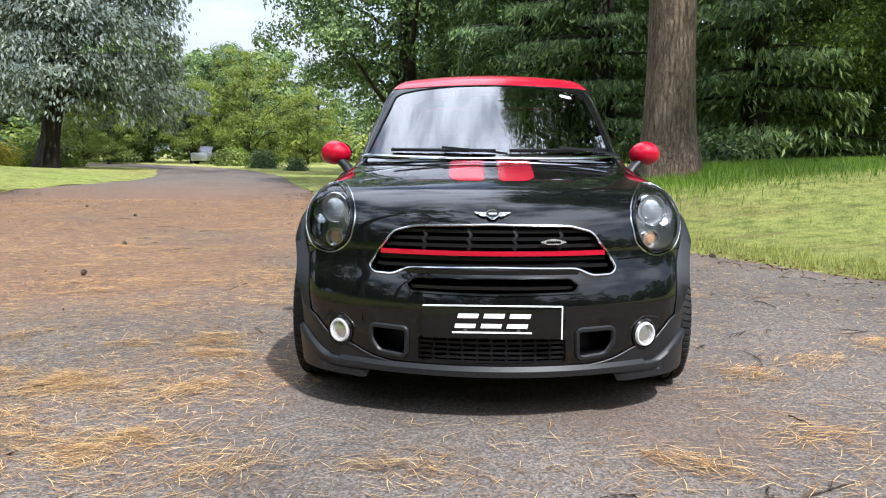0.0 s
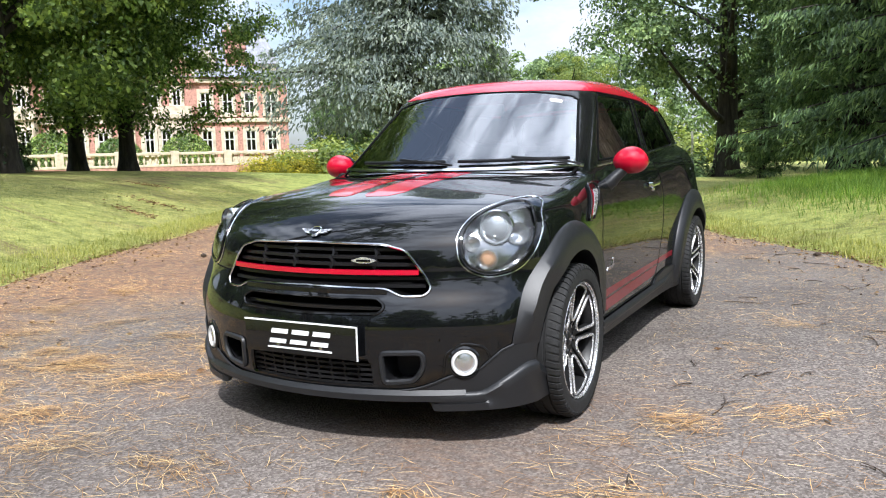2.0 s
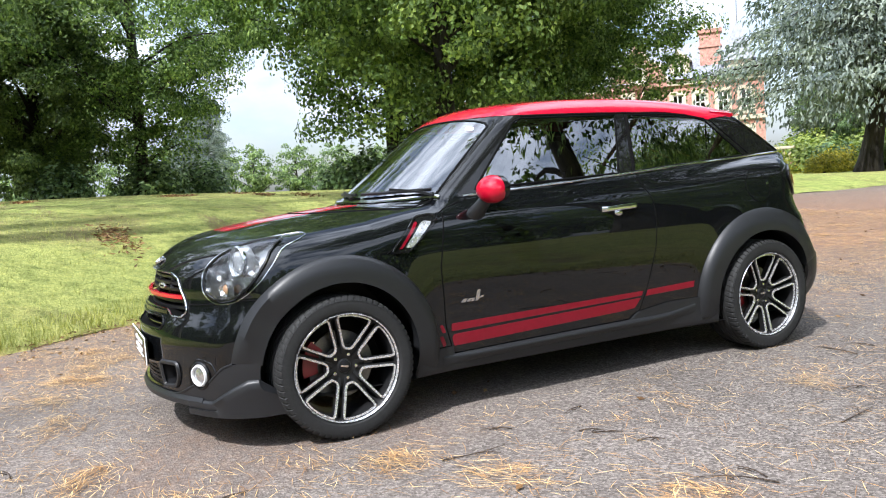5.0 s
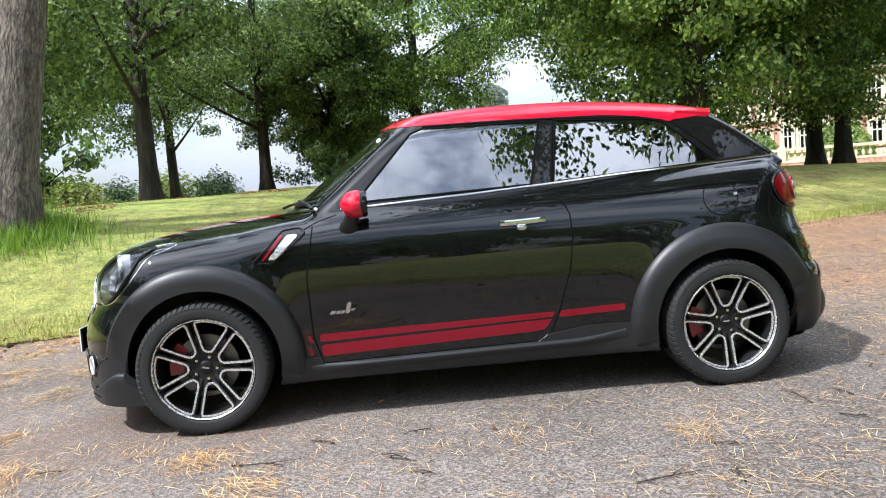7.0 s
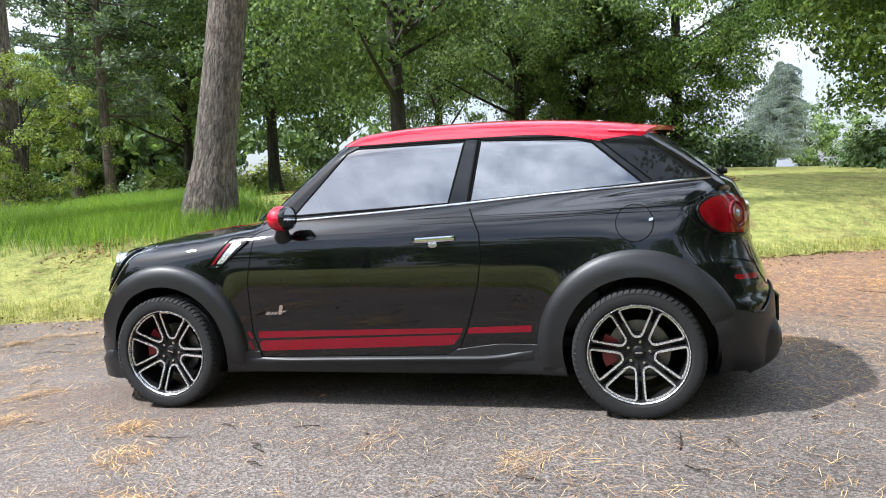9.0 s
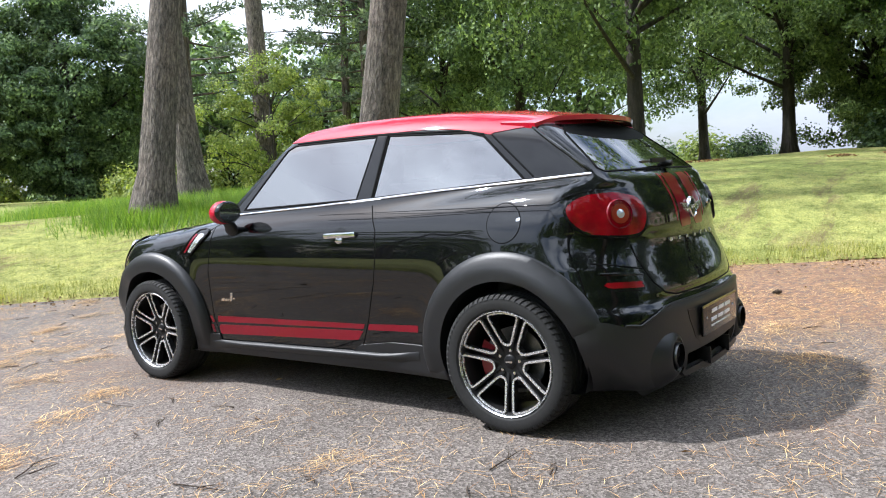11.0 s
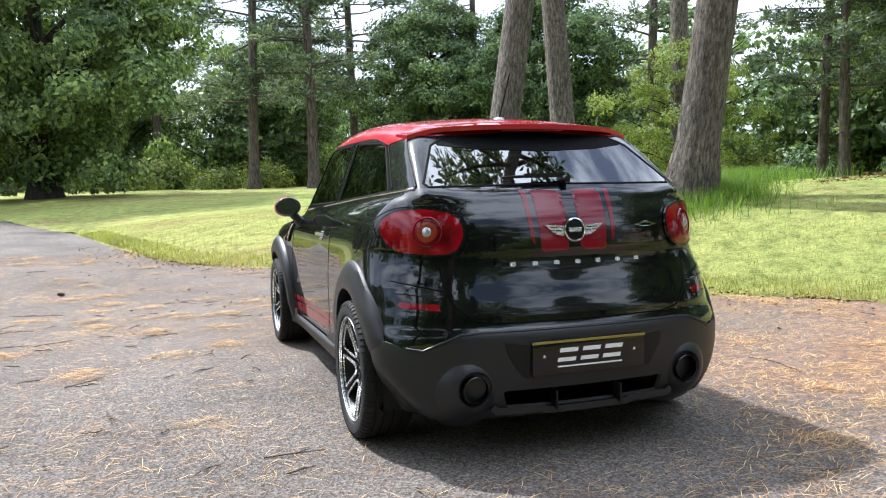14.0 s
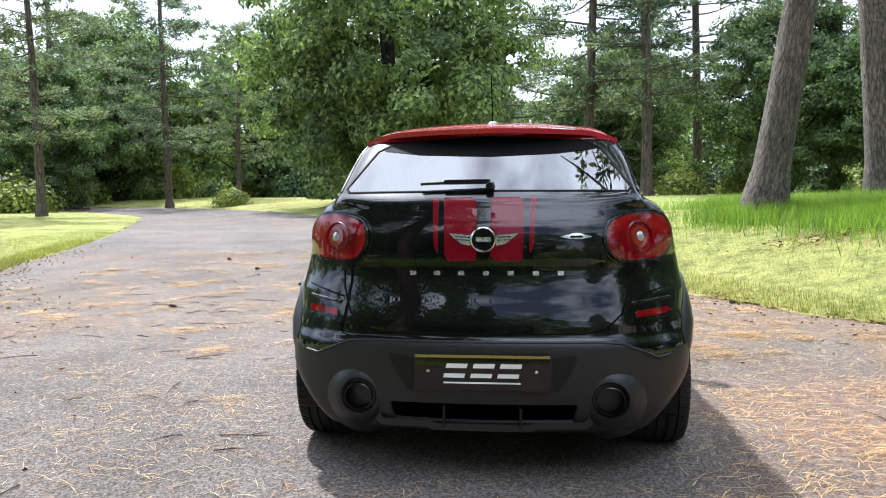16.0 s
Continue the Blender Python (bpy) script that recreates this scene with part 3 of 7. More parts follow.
def onto(axis, a, b, sign=1):
    """The skin point seen along an axis. axis x: (y, z) from side sign; y: (x, z) from front (-1) or rear (1); z: (x, y) from above."""
    a, b = np.asarray(a, float), np.asarray(b, float)
    far = {"x": 1.1, "y": 2.3, "z": 1.7}[axis]
    near = {"x": 0.3, "y": 0.15, "z": 0.6}[axis]
    def at(c):
        return {"x": (c * sign, a, b), "y": (a, c * sign, b), "z": (a, b, c)}[axis]
    steps = np.linspace(far, near, 49)
    hi = np.full(a.shape, far)
    lo = np.full(a.shape, near)
    done = np.zeros(a.shape, bool)
    for s in steps:
        inside = car_field(*at(np.full(a.shape, s))) < 0
        lo = np.where(~done & inside, s, lo)
        done |= inside
        hi = np.where(done, hi, s)
    for _ in range(15):
        m = (lo + hi) / 2
        inside = car_field(*at(m)) < 0
        lo, hi = np.where(inside, m, lo), np.where(inside, hi, m)
    return np.stack(np.broadcast_arrays(*at(lo)), 1).astype(float)


def on_skin(axis, points, sign=1, lift=0.0, step=0.02, closed=True):
    d = dense(points, step, closed)
    p = onto(axis, [q[0] for q in d], [q[1] for q in d], sign)
    n = skin_normal(p)
    return p + n * lift, n


def bead(axis, points, r, sign=1, lift=0.0, closed=True, flat=1.0, step=0.02):
    """A thin strip laid along a line on the skin. flat: its height over its half width."""
    p, n = on_skin(axis, points, sign, lift, step, closed)
    return sweep([tuple(q) for q in p], circle(r, 6, r * flat), closed, [tuple(q) for q in n])


def patch(axis, outline, sign=1, lift=0.002, thick=0.004, step=0.02):
    """A thin plate cut to an outline and laid on the skin."""
    xs, ys = [p[0] for p in outline], [p[1] for p in outline]
    step = min(step, min(max(xs) - min(xs), max(ys) - min(ys)) / 6)
    na, nb = max(2, int((max(xs) - min(xs)) / step) + 1), max(2, int((max(ys) - min(ys)) / step) + 1)
    ga, gb = np.meshgrid(np.linspace(min(xs), max(xs), na), np.linspace(min(ys), max(ys), nb), indexing="ij")
    v = np.stack([ga.ravel(), gb.ravel(), np.zeros(ga.size)], 1)
    i = np.arange(na * nb).reshape(na, nb)
    q = np.stack([i[:-1, :-1], i[1:, :-1], i[1:, 1:], i[:-1, 1:]], -1).reshape(-1, 4)
    t = np.concatenate([q[:, [0, 1, 2]], q[:, [0, 2, 3]]])
    inn, _ = split((v, t), lambda a, b, c: poly_sd(outline, a, b))
    v, t = inn
    p = onto(axis, v[:, 0], v[:, 1], sign)
    n = skin_normal(p)
    fn = np.cross(p[t[0, 1]] - p[t[0, 0]], p[t[0, 2]] - p[t[0, 0]])
    if fn @ n[t[0, 0]] < 0:
        t = t[:, ::-1]
    e = rim_loops((p, t))
    base = len(p)
    vs = np.concatenate([p + n * lift, p + n * (lift - thick)])
    return vs, t.tolist() + [(int(j), int(i2), base + int(i2), base + int(j)) for i2, j in e]

car = tagged(new("car"), "glossy black compact coupe with red roof and mirrors, parked on asphalt", "car")


def add(name, geo, mat, parent=None, label="", **kw):
    return part(name, geo, mat, parent or car, label, **kw)


def both(name, geo, mat, parents=None, label="", **kw):
    """The part and its mirror image on the other side."""
    a = add(name, geo, mat, parents[0] if parents else None, label, **kw)
    b = add(name, mirrored(geo), mat, parents[1] if parents else None, label, **kw)
    return a, b


def sym(points):
    return list(points) + [(-x, z) for x, z in reversed(points)]


# outlines: side views are (y, z), front and rear views (x, z)
DOOR = [(-0.66, 1.06), (-0.74, 0.95), (-0.785, 0.70), (-0.775, 0.42), (-0.73, 0.255), (-0.55, 0.235), (0.30, 0.27), (0.405, 0.34), (0.455, 0.46),
        (0.515, 0.66), (0.535, 0.80), (0.53, 0.92), (0.475, 1.045), (0.475, 1.11)]
WIN_F = [(-0.525, 1.05), (-0.225, 1.375), (-0.17, 1.398), (0.44, 1.398), (0.36, 1.078)]
PILLAR_B = [(0.36, 1.07), (0.44, 1.405), (0.50, 1.405), (0.455, 1.07)]
WIN_R = [(0.475, 1.082), (0.525, 1.398), (1.02, 1.372), (1.10, 1.35), (1.345, 1.132)]
PILLAR_C = [(1.385, 1.145), (1.135, 1.36), (1.31, 1.375), (1.64, 1.16)]
SCREEN = sym([(0.0, 1.428), (0.15, 1.426), (0.30, 1.418), (0.42, 1.403), (0.50, 1.386), (0.54, 1.365), (0.645, 1.06), (0.665, 0.985), (0.0, 0.985)])[:-1]
BACKLIGHT = sym([(0.0, 1.40), (0.42, 1.375), (0.50, 1.335), (0.60, 1.165), (0.585, 1.148), (0.0, 1.152)])
GRILLE = rounded(sym([(0.0, 0.772), (0.30, 0.766), (0.385, 0.745), (0.445, 0.67), (0.485, 0.605), (0.465, 0.58), (0.385, 0.578),
                      (0.325, 0.606), (0.0, 0.612)])[:-1], 0.02, 3)
SLOT = rounded(sym([(0.0, 0.575), (0.30, 0.572), (0.335, 0.545), (0.315, 0.518), (0.0, 0.512)])[:-1], 0.015, 3)
INTAKE = rounded(sym([(0.0, 0.352), (0.285, 0.352), (0.29, 0.245), (0.0, 0.240)])[:-1], 0.012, 3)
DUCT = rounded([(0.325, 0.375), (0.47, 0.378), (0.475, 0.325), (0.44, 0.272), (0.33, 0.262)], 0.022, 4)
LAMP = rounded([(0.562, 0.80), (0.592, 0.868), (0.662, 0.908), (0.738, 0.892), (0.784, 0.815), (0.782, 0.735), (0.742, 0.668), (0.655, 0.650),
                (0.585, 0.692)], 0.05, 5)
TAIL = rounded([(0.475, 0.95), (0.495, 1.025), (0.60, 1.058), (0.715, 1.052), (0.768, 1.01), (0.772, 0.945), (0.735, 0.885), (0.62, 0.862),
                (0.515, 0.872)], 0.045, 5)
REFLECTOR = rounded([(0.60, 0.672), (0.60, 0.645), (0.74, 0.655), (0.76, 0.68)], 0.008, 3)
GATE = sym([(0.0, 1.148), (0.60, 1.14), (0.675, 1.085), (0.60, 1.065), (0.485, 1.035), (0.462, 0.95), (0.50, 0.862), (0.585, 0.84), (0.578, 0.76),
            (0.545, 0.665), (0.485, 0.612), (0.40, 0.592), (0.0, 0.590)])
FUEL = [(1.30 + 0.088 * math.cos(a), 0.945 + 0.088 * math.sin(a)) for a in np.linspace(0, 2 * math.pi, 28, endpoint=False)]

whole = skin(0.02)
# wheel openings and underside
ring_cut = lambda c: (lambda x, y, z: np.maximum(np.hypot(y - c, z - HUB_Z) - 0.37, 0.45 - np.abs(x)))
for centre in (AXLE_F, AXLE_R):
    _, whole = split(whole, ring_cut(centre))
floor_piece, whole = split(whole, lambda x, y, z: np.maximum(z - 0.205, np.hypot(x, 0) - 2))


def take(piece, value):
    return split(piece, value)


side_poly = lambda poly: (lambda x, y, z: np.maximum(poly_sd(poly, y, z), 0.42 - np.abs(x)))
front_poly = lambda poly: (lambda x, y, z: np.maximum(poly_sd(poly, np.abs(x), z), y + 0.2))
rear_poly = lambda poly: (lambda x, y, z: np.maximum(poly_sd(poly, np.abs(x), z), 1.2 - y))

# glass first
p_screen, whole = take(whole, lambda x, y, z: np.maximum(poly_sd(SCREEN, x, z), y + 0.12 - 0.0 * x))
p_wf, whole = take(whole, side_poly(WIN_F))
p_pb, whole = take(whole, side_poly(PILLAR_B))
p_wr, whole = take(whole, side_poly(WIN_R))
p_pc, whole = take(whole, side_poly(PILLAR_C))
p_back, whole = take(whole, lambda x, y, z: np.maximum(poly_sd(BACKLIGHT, x, z), 1.3 - y))
# roof
red_edge = spl([(-0.7, 1.418), (-0.2, 1.416), (0.5, 1.413), (0.95, 1.392), (1.10, 1.362), (1.16, 1.352), (1.30, 1.374), (1.6, 1.395)])
p_roof, whole = take(whole, lambda x, y, z: np.maximum(red_edge(y) + 0.04 * np.clip((-0.1 - y) / 0.25, 0, 1) * (0.36 - x * x) * 0.9 - z, np.abs(y - 0.5) - 1.2))
# lamps and openings at the nose
p_lamp, whole = take(whole, front_poly(LAMP))
p_grille, whole = take(whole, front_poly(GRILLE))
p_slot, whole = take(whole, front_poly(SLOT))
p_intake, whole = take(whole, front_poly(INTAKE))
p_duct, whole = take(whole, front_poly(DUCT))
p_tail, whole = take(whole, rear_poly(TAIL))
p_gate, whole = take(whole, rear_poly(GATE))
p_refl, whole = take(whole, rear_poly(REFLECTOR))
p_door, whole = take(whole, lambda x, y, z: np.maximum(poly_sd(DOOR, y, z), np.maximum(0.5 - np.abs(x), z - 1.035 - 0.055 * (y + 0.3))))
# lower plastic skirts and bumpers
lip_line = spl([(0.0, 0.218), (0.3, 0.222), (0.48, 0.25), (0.56, 0.285), (0.66, 0.315), (0.72, 0.375), (0.80, 0.40), (0.9, 0.41)])
p_lip, whole = take(whole, lambda x, y, z: np.maximum(z - lip_line(np.abs(x)), y + 1.4))
clad_line = spl([(0.0, 0.552), (0.45, 0.552), (0.54, 0.545), (0.62, 0.515), (0.68, 0.487), (0.74, 0.495), (0.8, 0.52), (0.9, 0.53)])
p_skirt, whole = take(whole, lambda x, y, z: np.maximum(z - clad_line(np.abs(x)), 1.45 - y))
p_sill, whole = take(whole, lambda x, y, z: np.maximum(z - (0.315 + 0.04 * np.clip((y - 0.3) / 0.3, 0, 1)), np.abs(y) - 1.0))
# front bumper, bonnet, tail corner, sides
p_nose, whole = take(whole, lambda x, y, z: np.maximum(z - 0.622 - 0.03 * np.clip((np.abs(x) - 0.5) / 0.3, 0, 1), y + 1.3))
wing_line = spl([(0.5, -1.2), (0.70, -1.16), (0.80, -1.04), (0.90, -0.86), (0.97, -0.72), (1.03, -0.60), (1.1, -0.5)])
p_bonnet, whole = take(whole, lambda x, y, z: np.maximum(y - np.minimum(wing_line(z), -0.62 - 0.20 * (0.7 - np.abs(x))), z - 1.06))
p_wing, whole = take(whole, lambda x, y, z: np.maximum(y + 0.60, z - 1.03))
p_corner, whole = take(whole, lambda x, y, z: np.maximum(1.45 - y, z - 0.79))
p_pillar, p_quarter = take(whole, lambda x, y, z: (1.035 + 0.055 * (y + 0.3)) - z)

panel("bonnet", p_bonnet, PAINT, car, "glossy black clamshell bonnet")
bumper = panel("front_bumper", p_nose, PAINT, car)
lip = panel("bumper_lip", p_lip, PLASTIC, car, "matt grey plastic splitter lip", lift=0.006, edge=0.02)
tail_bumper = panel("rear_bumper", p_corner, PAINT, car)
DIFFUSER = rounded(sym([(0.0, 0.318), (0.375, 0.318), (0.355, 0.245), (0.0, 0.240)])[:-1], 0.01, 2)
p_mouth, p_skirt = take(p_skirt, lambda x, y, z: np.maximum(poly_sd(DIFFUSER, x, z), 1.2 - y))
skirt = panel("rear_bumper_skirt", p_skirt, PLASTIC, car, "matt grey plastic rear skirt", lift=0.008, edge=0.02)
roof = panel("roof", p_roof, RED, car, "bright red roof panel", lift=0.004)
panel("underbody", floor_piece, BLACK, car, edge=0)
windscreen = panel("windscreen", p_screen, SCREENGLASS, car, "clear laminated windscreen", edge=0)
gate = panel("tailgate", p_gate, PAINT, car)
back_glass = panel("rear_window", p_back, REARGLASS, car, "dark tinted rear window", edge=0)
sides = []
for s in (1, -1):
    half = lambda p: split(p, lambda x, y, z: -x * s)[0]
    panel("front_wing", half(p_wing), PAINT, car)
    panel("rear_quarter_panel", half(p_quarter), PAINT, car)
    panel("sill", half(p_sill), PLASTIC, car, "matt grey plastic side skirt", lift=0.012, edge=0.02)
    panel("roof_pillar", half(p_pillar), GLOSSBLACK, car)
    door = panel("door", half(p_door), PAINT, car)
    win = panel("door_window", half(p_wf), DARKGLASS, car, "dark tinted door window", edge=0)
    panel("window_post", half(p_pb), GLOSSBLACK, car, lift=0.002)
    panel("quarter_window", half(p_wr), DARKGLASS, car, "dark tinted quarter window", edge=0)
    panel("rear_pillar_trim", half(p_pc), GLOSSBLACK, car, "gloss black rear pillar")
    sides.append((s, door, win))
doors = [sides[0][1], sides[1][1]]

# shut lines and seals
for s in (1, -1):
    pairs = [bead("x", DOOR[1:-1], 0.0035, s, 0.0, False, 0.5), bead("x", WIN_F, 0.006, s, 0.001, True, 0.6), bead("x", WIN_R, 0.006, s, 0.001, True, 0.6),
             bead("x", FUEL, 0.003, s, 0.0005, True, 0.5), bead("x", [(-1.055, 0.79), (-0.86, 0.90), (-0.72, 0.97), (-0.62, 1.0)], 0.0035, s, 0, False, 0.5),
             bead("x", [(-0.16, 1.41), (0.5, 1.408), (0.95, 1.388), (1.10, 1.36)], 0.007, s, 0.001, False, 0.6),
             bead("x", [(0.462, 1.075), (0.512, 1.40)], 0.006, s, 0.002, False, 0.5), bead("x", PILLAR_C[:2], 0.004, s, 0.002, False, 0.5)]
    for q in pairs:
        add("seal", q, SEAL)
    belt = [(-0.60, 1.022), (-0.3, 1.037), (0.05, 1.053), (0.46, 1.076), (0.9, 1.103), (1.35, 1.124), (1.66, 1.142)]
    add("belt_trim", bead("x", belt, 0.0065, s, 0.004, False, 0.7), CHROME, None, "chrome belt line strip")
    add("pillar_trim", bead("x", [(1.66, 1.15), (1.33, 1.385)], 0.008, s, 0.002, False, 0.6), GLOSSBLACK)
    add("shut_line", bead("y", [(s * 0.49, 0.635), (s * 0.62, 0.64), (s * 0.72, 0.655), (s * 0.8, 0.655)], 0.0035, -1, 0, False, 0.5), SEAL)
add("shut_line", bead("y", [(x, z - 0.003) for x, z in sym([(0.0, 0.590), (0.40, 0.592), (0.485, 0.612), (0.545, 0.665), (0.578, 0.76), (0.585, 0.83)][::-1])], 0.004, 1, 0, False, 0.5), SEAL, gate)
add("cowl_strip", bead("z", [(x, -0.93 + 0.48 * x * x) for x in np.linspace(-0.68, 0.68, 30)], 0.012, 1, 0.004, False, 0.6), CHROME, None, "bright strip at the foot of the windscreen")
add("screen_seal", bead("y", SCREEN, 0.007, -1, 0.001, True, 0.5), SEAL)
add("screen_band", patch("y", [(-0.50, 1.340), (-0.30, 1.314), (0.0, 1.302), (0.30, 1.314), (0.50, 1.340), (0.43, 1.378), (0.0, 1.402), (-0.43, 1.378)], 1, 0.0015, 0.003), SEAL, back_glass, "black band along the head of the rear window")
add("rear_screen_seal", bead("y", BACKLIGHT, 0.006, 1, 0.001, True, 0.5), SEAL)
add("bumper_seam_trim", bead("y", sym([(0.0, 0.556), (0.45, 0.556), (0.54, 0.549), (0.62, 0.519), (0.68, 0.491), (0.74, 0.499)][::-1]), 0.006, 1, 0.008, False, 0.8), PLASTIC, skirt)
add("lip_seam", bead("y", [(x, float(lip_line(abs(x))) + 0.004) for x in np.linspace(-0.75, 0.75, 50)], 0.005, -1, 0.006, False, 0.8), PLASTIC, lip)

# ledge along each side skirt
for s in (1, -1):
    ys = np.linspace(-0.80, 0.78, 40)
    zs = 0.262 + 0.02 * np.clip((ys + 0.8) / 1.5, 0, 1) + 0.03 * np.clip((ys - 0.5) / 0.28, 0, 1) ** 2
    p = onto("x", ys, zs, s) + np.array([s * 0.012, 0, 0])
    wide = np.clip(np.minimum(ys + 0.80, 0.78 - ys) / 0.25, 0.15, 1)
    rows = [p + np.stack([s * a * wide, 0 * ys, 0 * ys + b], 1) for a, b in ((-0.004, 0.016), (0.016, 0.010), (0.022, 0.0), (0.016, -0.012), (-0.004, -0.03))]
    fs = [(i * 40 + j, i * 40 + j + 1, (i + 1) * 40 + j + 1, (i + 1) * 40 + j) for i in range(4) for j in range(39)]
    add("sill_ledge", (np.concatenate(rows), fs if s < 0 else [tuple(reversed(f)) for f in fs]), PLASTIC, None, "grey plastic side skirt ledge", sharp=60)

# wheel arch cladding
for s in (1, -1):
    for c, r_out, a0, a1 in ((AXLE_F, 0.482, -14, 172), (AXLE_R, 0.492, 20, 196)):
        arc = np.radians(np.linspace(a0, a1, 61))
        radii = [(0.372, None, -0.09), (0.364, None, -0.02), (0.363, 0.872, 0), (0.372, 0.877, 0), (0.40, 0.876, 0), (0.428, 0.868, 0), (0.462, 0.850, 0), (r_out - 0.004, 0.0, 0.012), (r_out, 0.0, 0.0)]
        rows = []
        for r, target, off in radii:
            y, z = c + r * np.cos(arc), HUB_Z + r * np.sin(arc)
            body = onto("x", np.clip(y, -1.86, 1.80), np.maximum(z, 0.24), 1)[:, 0]
            edge = onto("x", np.clip(c + 0.45 * np.cos(arc), -1.80, 1.76), np.maximum(HUB_Z + 0.45 * np.sin(arc), 0.24), 1)[:, 0]
            if target is None:
                x = np.minimum(0.872, edge + 0.036) + off
            elif target:
                x = np.maximum(np.minimum(target, edge + 0.036), body + 0.008)
            else:
                x = body + off
            ends = np.clip(np.minimum(arc - arc[0], arc[-1] - arc) / 0.30, 0.0, 1.0) ** 0.7
            if target is not None:
                x = body + 0.006 + (x - body - 0.006) * ends
            rows.append(np.stack([x * s, y, np.maximum(z, 0.225)], 1))
        k = len(arc)
        vs = np.concatenate(rows)
        fs = [(i * k + j, i * k + j + 1, (i + 1) * k + j + 1, (i + 1) * k + j) for i in range(len(rows) - 1) for j in range(k - 1)]
        if s > 0:
            fs = [tuple(reversed(f)) for f in fs]
        add("wheel_arch_trim", (vs, fs), PLASTIC, None, "matt grey plastic wheel arch", sharp=60)
        liner = lathe([(0.05, 0.44), (0.385, 0.44), (0.385, 0.80)], "x", 40)
        liner = ([(s * x, y + c, max(z + HUB_Z, 0.2)) for x, y, z in liner[0]], liner[1])
        add("wheel_arch_liner", liner, BLACK)

# headlamps
lamps = []
for s in (1, -1):
    lens = split(p_lamp, lambda x, y, z: -x * s)[0]
    lamp = add("headlight", recess(lens, 0.075, (-0.25 * s, 0.97, 0)), LAMPGREY, None, "oval headlight with clear lens and amber bulb")
    way = lambda a, b, d: tuple(onto("y", [s * a], [b], -1)[0] + np.array([-0.25 * s, 0.97, 0]) * d)
    centre = way(0.665, 0.815, 0.03)
    m = Matrix.Translation(centre) @ Matrix.Rotation(radians(18 * s), 4, "Z")
    add("projector", moved(lathe([(0.0, -0.012), (0.03, -0.008), (0.042, 0.0), (0.045, 0.01), (0.055, 0.012), (0.060, 0.0), (0.066, 0.004), (0.066, 0.05)], "y", 36), m), PALEGLASS, lamp, "pale round projector lens")
    add("lamp_ring", moved(lathe([(0.061, 0.0), (0.064, -0.006), (0.068, 0.0), (0.068, 0.012)], "y", 36), m), CHROME, lamp)
    m2 = Matrix.Translation(way(0.655, 0.70, 0.022)) @ Matrix.Rotation(radians(18 * s), 4, "Z")
    add("indicator", moved(lathe([(0.0, 0.006), (0.016, 0.008), (0.022, 0.016)], "y", 24), m2), AMBER, lamp, "amber indicator bulb")
    add("lamp_ring", moved(lathe([(0.022, 0.016), (0.036, 0.002), (0.039, 0.002), (0.039, 0.03)], "y", 24), m2), SILVERCUP, lamp)
    m3 = Matrix.Translation(way(0.735, 0.79, 0.04)) @ Matrix.Rotation(radians(30 * s), 4, "Z")
    add("reflector", moved(lathe([(0.0, 0.03), (0.02, 0.025), (0.04, 0.005), (0.043, 0.0)], "y", 24), m3), SILVERCUP, lamp)
    m4 = Matrix.Translation(way(0.60, 0.76, 0.04)) @ Matrix.Rotation(radians(10 * s), 4, "Z")
    add("reflector", moved(lathe([(0.0, 0.03), (0.02, 0.025), (0.028, 0.005), (0.03, 0.0)], "y", 24), m4), SILVERCUP, lamp)
    panel("lens", lens, LENS, lamp, "", lift=0.004, edge=0)
    add("lamp_bezel", bead("y", [(s * x, z) for x, z in LAMP], 0.007, -1, 0.004, True, 0.9, 0.012), GLOSSBLACK, lamp)
    out = [(s * (0.672 + (x - 0.672) * 1.13), 0.78 + (z - 0.78) * 1.12) for x, z in LAMP]
    add("lamp_trim", bead("y", out, 0.0035, -1, 0.0015, True, 0.8, 0.012), CHROME, lamp, "thin chrome ring")
    lamps.append(lamp)

# grille: recess, mesh bars, red bar and chrome surround
grille = add("grille", recess(p_grille, 0.09, (0, 1, 0)), SEAL, None, "black radiator grille with a red bar")
add("surround", bead("y", [(x, z) for x, z in GRILLE], 0.0050, -1, 0.003, True, 0.9, 0.012), CHROME, grille, "chrome grille surround")


def across(z, xw, dy, h, t, slant=0.0):
    """A bar that follows the nose from side to side."""
    xs = np.linspace(-xw, xw, 41)
    p = onto("y", xs, np.full(41, z), -1) + np.array([0, dy, 0])
    sec = [(-t, -h), (t, -h + slant), (t, h), (0, h * 1.15), (-t, h - slant)]
    return sweep([tuple(q) for q in p], sec)


for z, w in ((0.745, 0.37), (0.717, 0.40), (0.690, 0.42), (0.640, 0.44), (0.612, 0.45)):
    add("grille_bar", across(z, w, 0.035, 0.006, 0.012), BLACK, grille)
add("red_bar", across(0.664, 0.435, 0.004, 0.0085, 0.010), RED, grille, "glossy red grille bar")
for k in range(-2, 2):
    x = (k + 0.5) * 0.176
    hi = 0.765 if abs(x) < 0.3 else 0.74
    p = [onto("y", [x + (0.006 if i % 2 else -0.006)], [z], -1)[0] + np.array([0, 0.03, 0]) for i, z in enumerate(np.linspace(0.675, hi, 6))]
    add("grille_rib", sweep([tuple(q) for q in p], [(-0.009, -0.008), (0.009, -0.008), (0.006, 0.008), (-0.006, 0.008)], False, (0, -1, 0)), BLACK, grille)
badge_at = onto("y", [0.235], [0.708], -1)[0]
